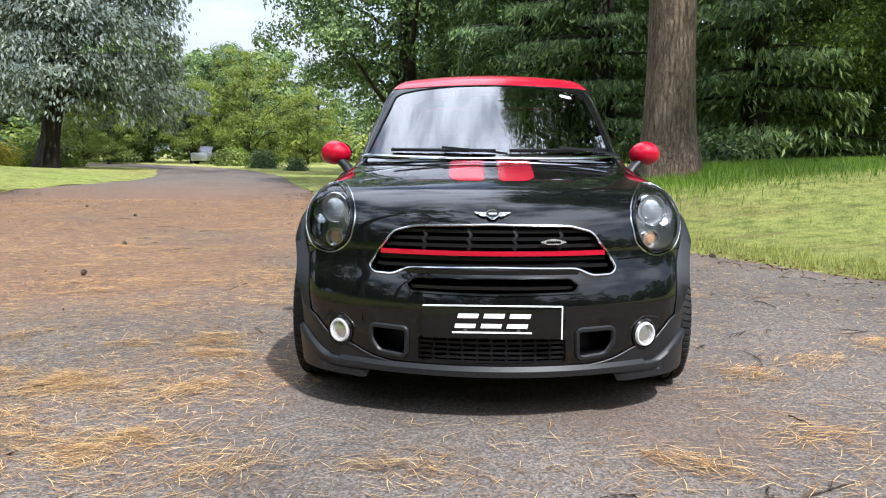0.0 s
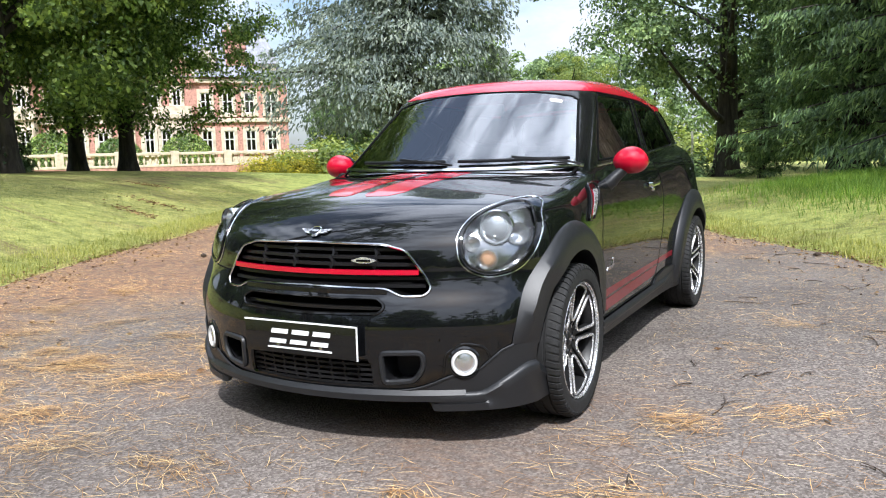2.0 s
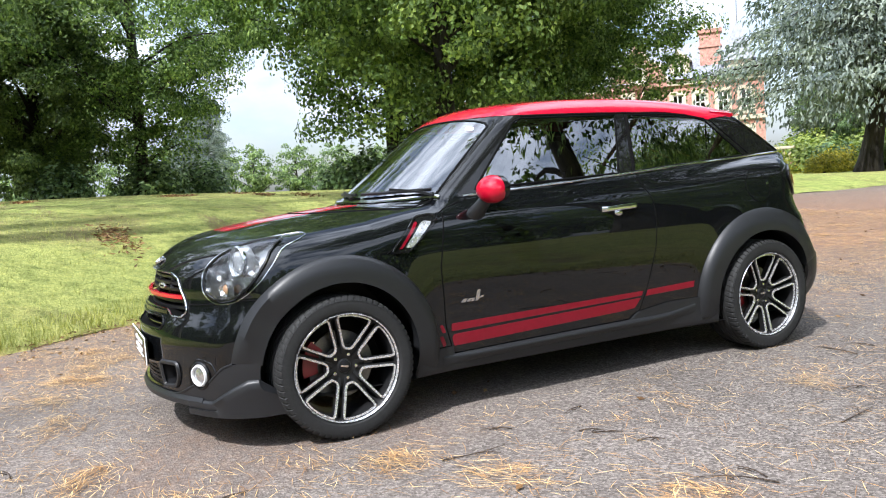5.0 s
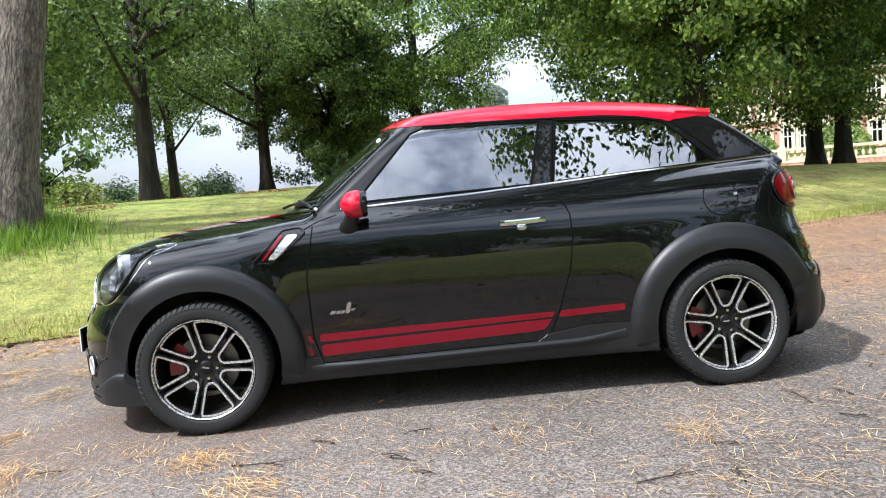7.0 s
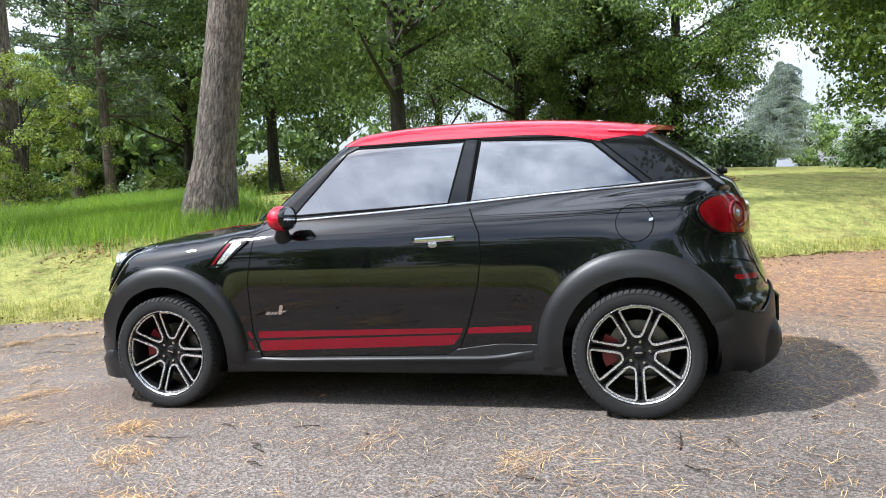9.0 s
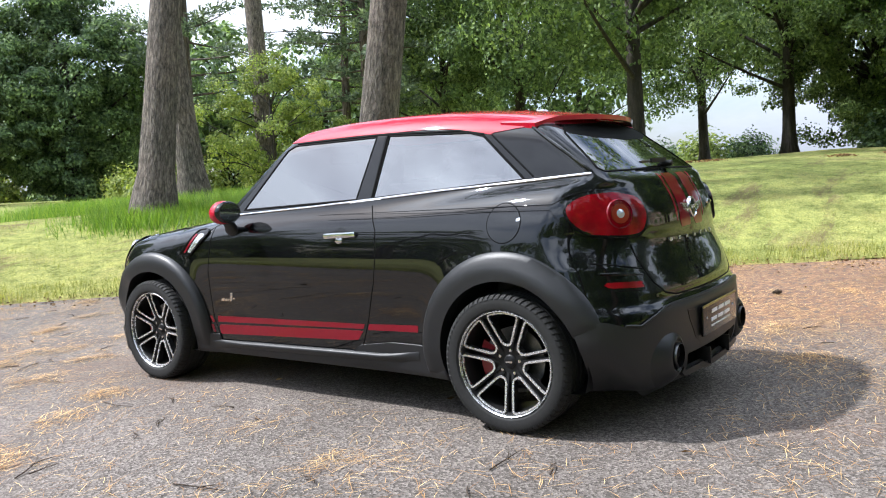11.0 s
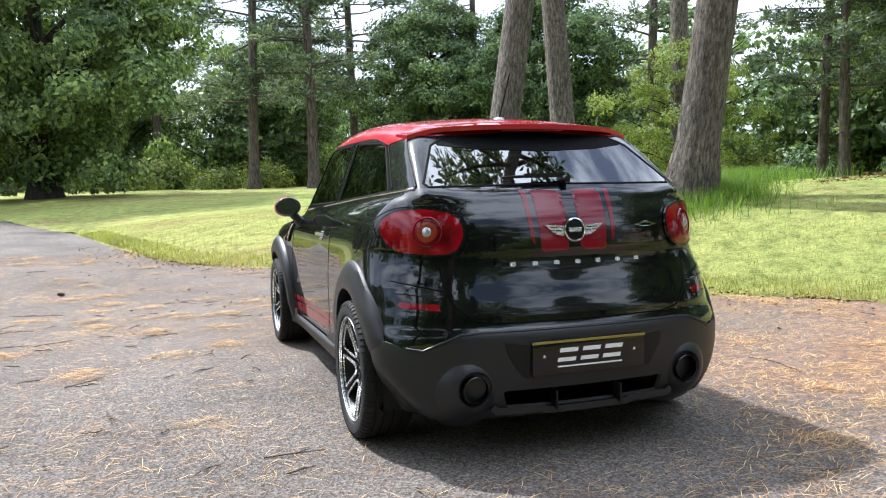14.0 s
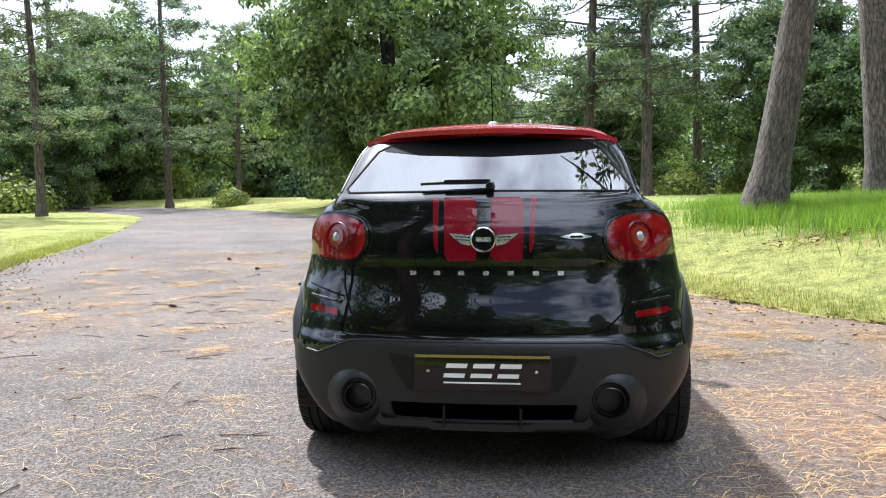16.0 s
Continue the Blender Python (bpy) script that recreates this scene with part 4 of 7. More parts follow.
add("grille_badge", moved(prism(rounded([(-0.055, 0.0), (-0.02, 0.010), (0.0, 0.014), (0.02, 0.010), (0.055, 0.0), (0.02, -0.010), (-0.02, -0.010)], 0.008, 3), 0, 0.008), Matrix.Translation(badge_at + np.array([0, -0.006, 0])) @ Matrix.Rotation(radians(8), 4, "Z")), ALLOY, grille, "small winged chrome badge")
add("badge_bar", moved(prism([(-0.028, -0.004), (-0.028, 0.004), (0.028, 0.004), (0.028, -0.004)], -0.002, 0.001), Matrix.Translation(badge_at + np.array([0, -0.006, 0])) @ Matrix.Rotation(radians(8), 4, "Z")), SEAL, grille)

slot = add("upper_air_slot", recess(p_slot, 0.07, (0, 1, 0)), SEAL, None, "black air slot under the grille")
add("slot_rim", bead("y", SLOT, 0.006, -1, 0.002, True, 0.8, 0.012), GLOSSBLACK, slot)
add("slot_bar", across(0.534, 0.31, 0.035, 0.006, 0.014), GLOSSBLACK, slot)
add("slot_bridge", across(0.594, 0.33, 0.002, 0.008, 0.008), GLOSSBLACK, slot)
intake = add("lower_air_intake", recess(p_intake, 0.08, (0, 1, 0)), SEAL, None, "black lower intake with honeycomb bars")
for z in (0.345, 0.325, 0.305, 0.285, 0.265, 0.248):
    add("intake_bar", across(z, 0.287, 0.03, 0.0045, 0.010), BLACK, intake)
for k in range(-5, 6):
    x = k * 0.056
    p = [onto("y", [x + (0.006 if i % 2 else -0.006)], [z], -1)[0] + np.array([0, 0.026, 0]) for i, z in enumerate(np.linspace(0.245, 0.348, 6))]
    add("intake_rib", sweep([tuple(q) for q in p], [(-0.005, -0.006), (0.005, -0.006), (0.004, 0.006), (-0.004, 0.006)], False, (0, -1, 0)), BLACK, intake)
for s in (1, -1):
    hole = split(p_duct, lambda x, y, z: -x * s)[0]
    duct = add("brake_duct", recess(hole, 0.11, (0, 1, 0)), BLACK, None, "black plastic brake duct")
    add("duct_rim", bead("y", [(s * x, z) for x, z in DUCT], 0.011, -1, 0.003, True, 0.9, 0.012), PLASTIC, duct)
    # fog lamp
    at = onto("y", [s * 0.606], [0.338], -1)[0]
    n = skin_normal([at])[0]
    m = Matrix.Translation(at) @ Matrix.Rotation(math.atan2(-n[0], -n[1]) * -1, 4, "Z")
    fog = add("fog_light", moved(lathe([(0.062, 0.02), (0.062, -0.004), (0.055, -0.010), (0.050, 0.004), (0.0, 0.012)], "y", 36), m), GLOSSBLACK, None, "round fog light with a lit white ring")
    add("light_ring", moved(lathe([(0.036, -0.004), (0.039, -0.013), (0.045, -0.013), (0.049, -0.002)], "y", 40), m), LED, fog, "glowing white ring")
    add("bulb_lens", moved(lathe([(0.0, -0.010), (0.02, -0.008), (0.036, -0.003)], "y", 28), m), SILVERCUP, fog)
    wedge = rounded([(s * 0.56, 0.275), (s * 0.645, 0.285), (s * 0.665, 0.315), (s * 0.60, 0.292)], 0.006, 2)
    add("fog_trim", patch("y", wedge, -1, 0.004, 0.006, 0.01), CHROME, fog)
    hood = rounded([(s * 0.535, 0.27), (s * 0.545, 0.37), (s * 0.60, 0.41), (s * 0.67, 0.395), (s * 0.69, 0.34), (s * 0.66, 0.285), (s * 0.60, 0.262)], 0.02, 3)
    add("fog_surround", bead("y", hood, 0.005, -1, 0.0, True, 0.8, 0.012), GLOSSBLACK, fog)

# splitter under the nose: a shelf across, and a raised winglet at each corner
xs = np.linspace(-0.60, 0.60, 49)
shelf = onto("y", xs, np.full(49, 0.215), -1)
shelf = shelf + skin_normal(shelf) * np.array([1, 1, 0]) * 0.004
add("splitter_shelf", sweep([tuple(p) for p in shelf], [(-0.022, -0.02), (-0.022, 0.012), (0.010, 0.022), (0.020, 0.004), (0.016, -0.02)], False), PLASTIC, lip)
for s in (1, -1):
    us = np.linspace(0, 1, 22)
    xs = 0.46 + 0.335 * us
    rise = 0.228 + 0.095 * np.clip((us - 0.55) / 0.40, 0, 1) ** 1.2
    rows = []
    for drop, out in ((0.0, 0.002), (0.004, 0.016), (0.016, 0.026), (0.045, 0.024), (0.0, 0.032), (0.0, 0.028), (0.0, 0.0)):
        k = len(rows)
        zz = rise - drop if k < 4 else {4: np.full(22, 0.185), 5: np.full(22, 0.158), 6: np.full(22, 0.165)}[k]
        zz = np.where(us < 0.05, np.maximum(zz, 0.195), zz)
        p = onto("y", xs * s, np.maximum(np.minimum(zz, rise - 0.0), 0.20), -1)
        n = skin_normal(p) * np.array([1, 1, 0])
        n = n / np.linalg.norm(n, axis=1, keepdims=True)
        p = p + n * (out * np.clip(us / 0.15, 0.25, 1))[:, None]
        p[:, 2] = zz
        rows.append(p)
    k = 22
    fs = [(i * k + j, i * k + j + 1, (i + 1) * k + j + 1, (i + 1) * k + j) for i in range(6) for j in range(k - 1)]
    fs = fs if s > 0 else [tuple(reversed(f)) for f in fs]
    fs = fs + [tuple(i * k + k - 1 for i in (range(7) if s > 0 else reversed(range(7))))]
    add("splitter_winglet", (np.concatenate(rows), fs), PLASTIC, lip, "grey raised splitter corner", sharp=50)

# bonnet and tailgate stripes, badges
for s in (1, -1):
    stripe = [(s * 0.03, -1.62), (s * 0.05, -1.645), (s * 0.15, -1.63), (s * 0.185, -1.55), (s * 0.20, -0.955), (s * 0.03, -0.965)]
    add("bonnet_stripe", patch("z", stripe, 1, 0.0012, 0.002, 0.02), RED, None, "red bonnet stripe")
    add("tailgate_stripe", patch("y", [(s * 0.028, 1.125), (s * 0.165, 1.125), (s * 0.155, 0.868), (s * 0.028, 0.872)], 1, 0.0012, 0.002), DECAL, gate, "dark red stripe")
    add("tailgate_pinstripe", patch("y", [(s * 0.188, 1.125), (s * 0.212, 1.125), (s * 0.20, 0.93), (s * 0.182, 0.89)], 1, 0.0012, 0.002), DECAL, gate)


def wings(parent, at, tilt, scale, label):
    """A winged round badge: disc, rim and two wings with ribs."""
    m = Matrix.Translation(at) @ tilt @ Matrix.Scale(scale, 4)
    disc = add("badge_disc", moved(lathe([(0.0, -0.010), (0.042, -0.009), (0.045, 0.0)], "y", 32), m), GLOSSBLACK, parent, label)
    add("badge_rim", moved(lathe([(0.042, -0.008), (0.046, -0.014), (0.051, -0.010), (0.052, 0.002)], "y", 32), m), CHROME, parent)
    for s in (1, -1):
        shape = [(s * 0.05, 0.018), (s * 0.138, 0.026), (s * 0.115, 0.004), (s * 0.085, -0.018), (s * 0.052, -0.024)]
        add("badge_wing", moved(prism(shape if s < 0 else shape[::-1], -0.006, 0.002), m), ALLOY, parent)
        for z in (0.008, -0.004):
            add("badge_rib", moved(prism([(s * 0.055, z), (s * 0.112, z + 0.004), (s * 0.112, z + 0.006), (s * 0.055, z + 0.003)], -0.0075, -0.005), m), SEAL, parent)
    add("badge_bar", moved(prism([(-0.03, -0.009), (-0.03, 0.009), (0.03, 0.009), (0.03, -0.009)], -0.0125, -0.009), m), ALLOY, parent)


nose_badge = tagged(add("bonnet_badge", patch("y", [(x * 0.5, 0.838 + z * 0.3) for x, z in circle(0.05, 16)], -1, 0.001, 0.002, 0.01), GLOSSBLACK, None, "winged chrome badge on the bonnet"))
wings(nose_badge, tuple(onto("z", [0.0], [-1.925], 1)[0] + np.array([0, -0.004, 0.004])), Matrix.Rotation(radians(-52), 4, "X"), 0.52, "")
tail_badge = tagged(add("tailgate_badge", patch("y", [(x * 0.5, 0.955 + z * 0.5) for x, z in circle(0.05, 16)], 1, 0.001, 0.002, 0.01), GLOSSBLACK, None, "winged chrome badge on the tailgate"))
wings(tail_badge, tuple(onto("y", [0.0], [0.955], 1)[0] + np.array([0, 0.002, 0])), Matrix.Rotation(radians(180), 4, "Z") @ Matrix.Rotation(radians(-6), 4, "X"), 1.0, "")
for k in range(7):
    x = 0.285 - k * 0.0985
    glyph = [(x - 0.012, 0.813), (x + 0.012, 0.813), (x + 0.012, 0.830), (x - 0.012, 0.830)]
    add("lettering_bar", patch("y", glyph, 1, 0.003, 0.004, 0.01), ALLOY, gate)
plaque_line = rounded([(-0.435, 0.965), (-0.395, 0.957), (-0.34, 0.957), (-0.30, 0.965), (-0.34, 0.973), (-0.355, 0.979), (-0.38, 0.979), (-0.395, 0.973)], 0.006, 2)
add("tailgate_plaque", patch("y", plaque_line, 1, 0.005, 0.006, 0.01), CHROME, gate, "small winged chrome plaque")
add("plaque_bar", patch("y", [(-0.392, 0.961), (-0.343, 0.961), (-0.343, 0.969), (-0.392, 0.969)], 1, 0.0065, 0.002, 0.01), SEAL, gate)

# side stripes, door handle, fuel flap, side vents, mirrors
for s, door, win in sides:
    st = {"a": [(-0.745, 0.425), (0.425, 0.438), (0.415, 0.412), (-0.745, 0.388)], "b": [(-0.745, 0.372), (0.41, 0.402), (0.37, 0.352), (0.30, 0.345), (-0.735, 0.315)]}
    for q in st.values():
        add("side_stripe", patch("x", q, s, 0.0015, 0.002), DECAL, door, "dark red side stripe")
    add("side_stripe", patch("x", [(0.455, 0.440), (0.782, 0.452), (0.78, 0.418), (0.445, 0.408)], s, 0.0015, 0.002), DECAL)
    for za, zb in ((0.386, 0.425), (0.322, 0.372)):
        add("side_stripe", patch("x", [(-0.775, za), (-0.792, zb), (-0.812, zb), (-0.795, za)], s, 0.0015, 0.002, 0.01), DECAL)
    # badge by the door's front edge: plain bars
    for k, (y0, y1, z0, z1) in enumerate([(-0.69, -0.665, 0.520, 0.536), (-0.66, -0.642, 0.520, 0.535), (-0.638, -0.622, 0.520, 0.535), (-0.612, -0.592, 0.520, 0.572), (-0.592, -0.572, 0.532, 0.541)]):
        q = [(y0, z0), (y1, z0), (y1 + 0.012, z1), (y0 + 0.012, z1)]
        add("door_badge_bar", patch("x", q, s, 0.003, 0.004, 0.01), CHROME, door)
    base = onto("x", np.linspace(0.18, 0.40, 12), np.linspace(0.898, 0.905, 12), s)
    base = base + np.array([s * 0.022, 0, 0])
    base[0] -= (s * 0.018, 0, 0); base[-1] -= (s * 0.012, 0, 0)
    add("door_handle", sweep([tuple(p) for p in base], [(-0.006, -0.012), (0.004, -0.014), (0.008, 0), (0.004, 0.012), (-0.006, 0.012)], False), CHROME, door, "chrome pull handle")
    add("handle_cup", patch("x", [(0.29 + a, 0.897 + b) for a, b in circle(0.05, 20, 0.042)], s, 0.002, 0.003, 0.012), GLOSSBLACK, door)
    cup = onto("x", [0.285], [0.872], s)[0]
    add("lock_cover", ball(cup[0], cup[1], cup[2], 0.012, 0.028, 0.018, 16, 8), CHROME, door)
    fd = add("fuel_flap", patch("x", FUEL, s, 0.0015, 0.003, 0.016), PAINT)
    add("flap_tab", patch("x", [(1.368, 0.95), (1.388, 0.955), (1.386, 0.968), (1.366, 0.962)], s, 0.004, 0.004, 0.01), CHROME, fd)
    # side vent
    vent = rounded([(-1.035, 0.792), (-0.945, 0.788), (-0.775, 0.925), (-0.80, 0.948), (-0.885, 0.940)], 0.018, 3)
    vt = add("side_vent", patch("x", vent, s, 0.006, 0.012, 0.012), GLOSSBLACK, None, "gloss black wing vent with chrome insert")
    add("vent_rim", bead("x", vent, 0.0055, s, 0.008, True, 0.9, 0.012), GLOSSBLACK, vt)
    add("vent_insert", patch("x", rounded([(-0.965, 0.806), (-0.925, 0.808), (-0.805, 0.918), (-0.862, 0.918)], 0.01, 3), s, 0.009, 0.004, 0.012), ALLOY, vt, "satin silver insert")
    add("vent_stripe", patch("x", [(-0.992, 0.806), (-0.977, 0.806), (-0.877, 0.918), (-0.895, 0.920)], s, 0.009, 0.004, 0.012), DECAL, vt)
    # mirror
    MX, MY, MZ = s * 0.862, -0.520, 1.046
    cap = ball(0, 0, 0, 0.086, 0.074, 0.067, 32, 18)
    shaped = []
    for x, y, z in cap[0]:
        y = y if y < 0.030 else 0.030 + (y - 0.030) * 0.25
        shaped.append((MX + x * (1 - 0.10 * (z / 0.067)), MY + y, MZ + z * (1.0 + 0.06 * s * x / 0.086)))
    mirror = add("door_mirror", (shaped, cap[1]), RED, door, "glossy red mirror cap on a black stalk")
    ring = [(a * 0.080, c * 0.060) for a, c in circle(1.0, 28)]
    add("mirror_glass", ([(MX + a * 0.90, MY + 0.0485, MZ + c * 0.90) for a, c in ring], [tuple(range(28)) if s > 0 else tuple(reversed(range(28)))]), CHROME, mirror)
    add("mirror_housing", ([(MX + a * q, MY + d, MZ + c * q) for q, d in ((1.04, 0.022), (1.05, 0.044), (0.97, 0.054), (0.90, 0.047)) for a, c in ring],
        [(i * 28 + j, i * 28 + (j + 1) % 28, (i + 1) * 28 + (j + 1) % 28, (i + 1) * 28 + j) for i in range(3) for j in range(28)]), GLOSSBLACK, mirror)
    foot = onto("x", [-0.565], [0.935], s)[0]
    stalk = [(foot[0] - s * 0.015, -0.565, 0.925), (foot[0] + s * 0.010, -0.562, 0.945), (foot[0] + s * 0.030, -0.550, 0.970), (s * 0.842, -0.535, 1.010)]
    widths = [(0.052, 0.034), (0.047, 0.032), (0.038, 0.028), (0.032, 0.026)]
    post = sweep(stalk, circle(1.0, 14), False, (0, 1, 0))
    shaped = []
    for i, p in enumerate(post[0]):
        c, (wy, wx) = Vector(stalk[i // 14]), widths[i // 14]
        d = Vector(p) - c
        shaped.append((c.x + d.x * wx, c.y + d.y * wy, c.z + d.z * wx))
    add("mirror_stalk", (shaped, post[1]), PLASTIC, mirror)

# number plates: black plates with plain bars
plate_f = add("front_plate", box(-0.262, -2.062, 0.352, 0.262, -2.050, 0.476, 0.003), GLOSSBLACK, None, "black show plate with white bars")
add("plate_edge", box(-0.262, -2.0645, 0.4745, 0.262, -2.060, 0.480), WHITE, plate_f)
add("plate_edge", box(0.260, -2.0645, 0.352, 0.265, -2.060, 0.480), WHITE, plate_f)
for k, x in enumerate((-0.098, 0.0, 0.098)):
    for lo, hi in ((0.392, 0.408), (0.430, 0.447)):
        bar = [(x - 0.044 + (lo - 0.392) * 0.28, lo), (x + 0.034 + (lo - 0.392) * 0.28, lo), (x + 0.034 + (hi - 0.392) * 0.28, hi), (x - 0.044 + (hi - 0.392) * 0.28, hi)]
        add("plate_bar", prism(bar, -2.0655, -2.061), WHITE, plate_f)
add("plate_bar", prism([(-0.15, 0.372), (0.15, 0.372), (0.15, 0.378), (-0.15, 0.378)], -2.0655, -2.061), WHITE, plate_f)
for s in (-0.10, 0.10):
    add("plate_screw", moved(lathe([(0.0, -0.004), (0.007, -0.002), (0.008, 0.004)], "y", 10), Matrix.Translation((s, -2.063, 0.385))), CHROME, plate_f)
plate_r = add("rear_plate", box(-0.262, 1.993, 0.372, 0.262, 2.006, 0.510, 0.003), GLOSSBLACK, None, "black show plate with white bars and a yellow edge")
add("plate_edge", box(-0.262, 2.004, 0.503, 0.262, 2.0085, 0.513), YELLOW, plate_r)
for x in (-0.105, 0.0, 0.105):
    for lo, hi in ((0.425, 0.441), (0.463, 0.480)):
        bar = [(x + 0.046 - (lo - 0.425) * 0.28, lo), (x - 0.036 - (lo - 0.425) * 0.28, lo), (x - 0.036 - (hi - 0.425) * 0.28, hi), (x + 0.046 - (hi - 0.425) * 0.28, hi)]
        add("plate_bar", prism(bar, 2.005, 2.0085), WHITE, plate_r)
add("plate_bar", prism([(0.15, 0.402), (-0.15, 0.402), (-0.15, 0.408), (0.15, 0.408)], 2.005, 2.0085), WHITE, plate_r)
for s in (-0.21, 0.21):
    add("plate_screw", moved(lathe([(0.0, 0.005), (0.007, 0.002), (0.008, -0.004)], "y", 10), Matrix.Translation((s, 2.006, 0.45))), CHROME, plate_r)
for s in (1, -1):
    pocket = [(s * 0.27, 0.50), (s * 0.37, 0.515), (s * 0.355, 0.46), (s * 0.30, 0.375), (s * 0.27, 0.36)]
    add("plate_recess", patch("y", pocket, 1, 0.010, 0.004), BLACK, skirt)

EXHAUST = material("dark_chrome", (0.10, 0.10, 0.10), 0.3, 1.0)
# tail lamps, reflectors, exhausts, diffuser
for s in (1, -1):
    face = split(p_tail, lambda x, y, z: -x * s)[0]
    lamp = panel("tail_light", face, REDLENS, car, "large oval red tail light", lift=0.012, edge=0.03)
    at = onto("y", [s * 0.618], [0.962], 1)[0]
    n = skin_normal([at])[0]
    m = Matrix.Translation(at + n * 0.012) @ Matrix.Rotation(-math.atan2(n[0], n[1]), 4, "Z") @ Matrix.Rotation(math.asin(n[2]) * 1.0, 4, "X")
    add("lamp_ring", moved(lathe([(0.058, -0.006), (0.061, 0.003), (0.065, -0.004)], "y", 36), m), DECAL, lamp)
    add("bulb_lens", moved(lathe([(0.0, 0.004), (0.025, 0.0045), (0.043, 0.003), (0.045, -0.006)], "y", 32), m), material("orange_red_lens", (0.22, 0.025, 0.012), 0.15, 0, 1.0) if s > 0 else bpy.data.materials["orange_red_lens"], lamp, "orange centre lens")
    add("bulb", moved(lathe([(0.0, 0.012), (0.012, 0.010), (0.02, 0.004)], "y", 20), m), PALEGLASS, lamp)
    add("lamp_bezel", bead("y", [(s * x, z) for x, z in TAIL], 0.008, 1, 0.006, True, 0.9, 0.012), GLOSSBLACK, lamp)
    out = [(s * (0.622 + (x - 0.622) * 1.12), 0.96 + (z - 0.96) * 1.14) for x, z in TAIL]
    add("lamp_trim", bead("y", out, 0.003, 1, 0.001, True, 0.8, 0.012), GLOSSBLACK, lamp)
    rf = split(p_refl, lambda x, y, z: -x * s)[0]
    ref = panel("rear_reflector", rf, REDLENS, car, "slim red reflector", lift=0.003, edge=0.01)
    add("reflector_trim", bead("y", [(s * x, z - 0.01) for x, z in REFLECTOR[:10]], 0.003, 1, 0.003, False, 0.8, 0.012), GLOSSBLACK, ref)
    ex = onto("y", [s * 0.497], [0.345], 1)[0]
    m = Matrix.Translation((ex[0], ex[1] + 0.012, 0.335))
    add("exhaust_bulge", moved(lathe([(0.190, -0.13), (0.150, -0.060), (0.122, -0.022), (0.100, 0.000), (0.084, 0.012), (0.073, 0.015), (0.065, 0.006), (0.064, -0.05)], "y", 40), m), PLASTIC, skirt)
    add("exhaust_tip", moved(lathe([(0.0515, 0.020), (0.0525, 0.026), (0.0540, 0.025), (0.0565, 0.0)], "y", 36), m), EXHAUST, None, "chrome-rimmed black exhaust tip")
    add("exhaust_bore", moved(lathe([(0.0, -0.03), (0.046, -0.03), (0.0515, 0.026)], "y", 36), m), SEAL)
add("diffuser_mouth", recess(p_mouth, 0.14, (0, -1, 0)), SEAL, skirt)
xs = np.linspace(-0.42, 0.42, 41)
low = onto("y", xs, np.full(41, 0.222), 1) + np.array([0, 0.015, 0])
low[:, 2] += 0.010 * (np.abs(xs) > 0.2) + 0.02 * (np.abs(xs) > 0.40)
add("diffuser_blade", sweep([tuple(p) for p in low], [(-0.02, -0.012), (0.016, -0.012), (0.022, 0.004), (-0.02, 0.016)]), PLASTIC, skirt)
for x in (-0.15, 0.15):
    add("diffuser_fin", box(x - 0.005, 1.93, 0.225, x + 0.005, 2.0, 0.305, 0.002), BLACK, skirt)

for s in (1, -1):
    add("shut_line", bead("y", [(s * 0.575, 0.722), (s * 0.625, 0.732), (s * 0.69, 0.748), (s * 0.76, 0.762)], 0.0035, 1, 0, False, 0.5), SEAL, tail_bumper)
    add("bumper_crease", bead("y", [(s * 0.585, 0.700), (s * 0.66, 0.708), (s * 0.75, 0.716)], 0.006, 1, 0.001, False, 0.7), PAINT, tail_bumper)
# roof spoiler
xs, ts = np.linspace(-0.575, 0.575, 31), np.linspace(0, 1, 10)
rows_t, rows_b = [], []
for t in ts:
    y = 1.18 + t * (1.515 - 0.46 * xs**2 - 1.18)
    z = roof_line(y) - 0.13 * xs**2 - 0.35 * np.maximum(np.abs(xs) - 0.44, 0) ** 1.3 + 0.010 * t - 0.002
    rows_t.append(np.stack([xs, y, z], 1))
    rows_b.append(np.stack([xs, y - 0.004, z - 0.036 * min(1.0, 4 * t) + 0.018 * t - 0.004], 1))
k = len(xs)
top, bot = np.concatenate(rows_t), np.concatenate(rows_b)
fs = [(i * k + j, i * k + j + 1, (i + 1) * k + j + 1, (i + 1) * k + j) for i in range(len(ts) - 1) for j in range(k - 1)]
nt = len(top)
edge_ids = [(len(ts) - 1) * k + j for j in range(k)]
side_a, side_b = [i * k for i in range(len(ts))], [i * k + k - 1 for i in range(len(ts))]
shell = fs + [(edge_ids[j], edge_ids[j + 1], nt + edge_ids[j + 1], nt + edge_ids[j]) for j in range(k - 1)]
shell += [(side_a[i + 1], nt + side_a[i + 1], nt + side_a[i], side_a[i]) for i in range(len(ts) - 1)] + [(side_b[i], nt + side_b[i], nt + side_b[i + 1], side_b[i + 1]) for i in range(len(ts) - 1)]
spoiler = add("roof_spoiler", (np.concatenate([top, bot]), shell), RED, None, "red roof spoiler with dark underside")
add("spoiler_underside", (bot, [tuple(reversed(f)) for f in fs]), SEAL, spoiler)
add("brake_light", box(-0.16, 1.470, roof_line(1.5) - 0.024, 0.16, 1.486, roof_line(1.5) - 0.014, 0.002), REDLENS, spoiler)
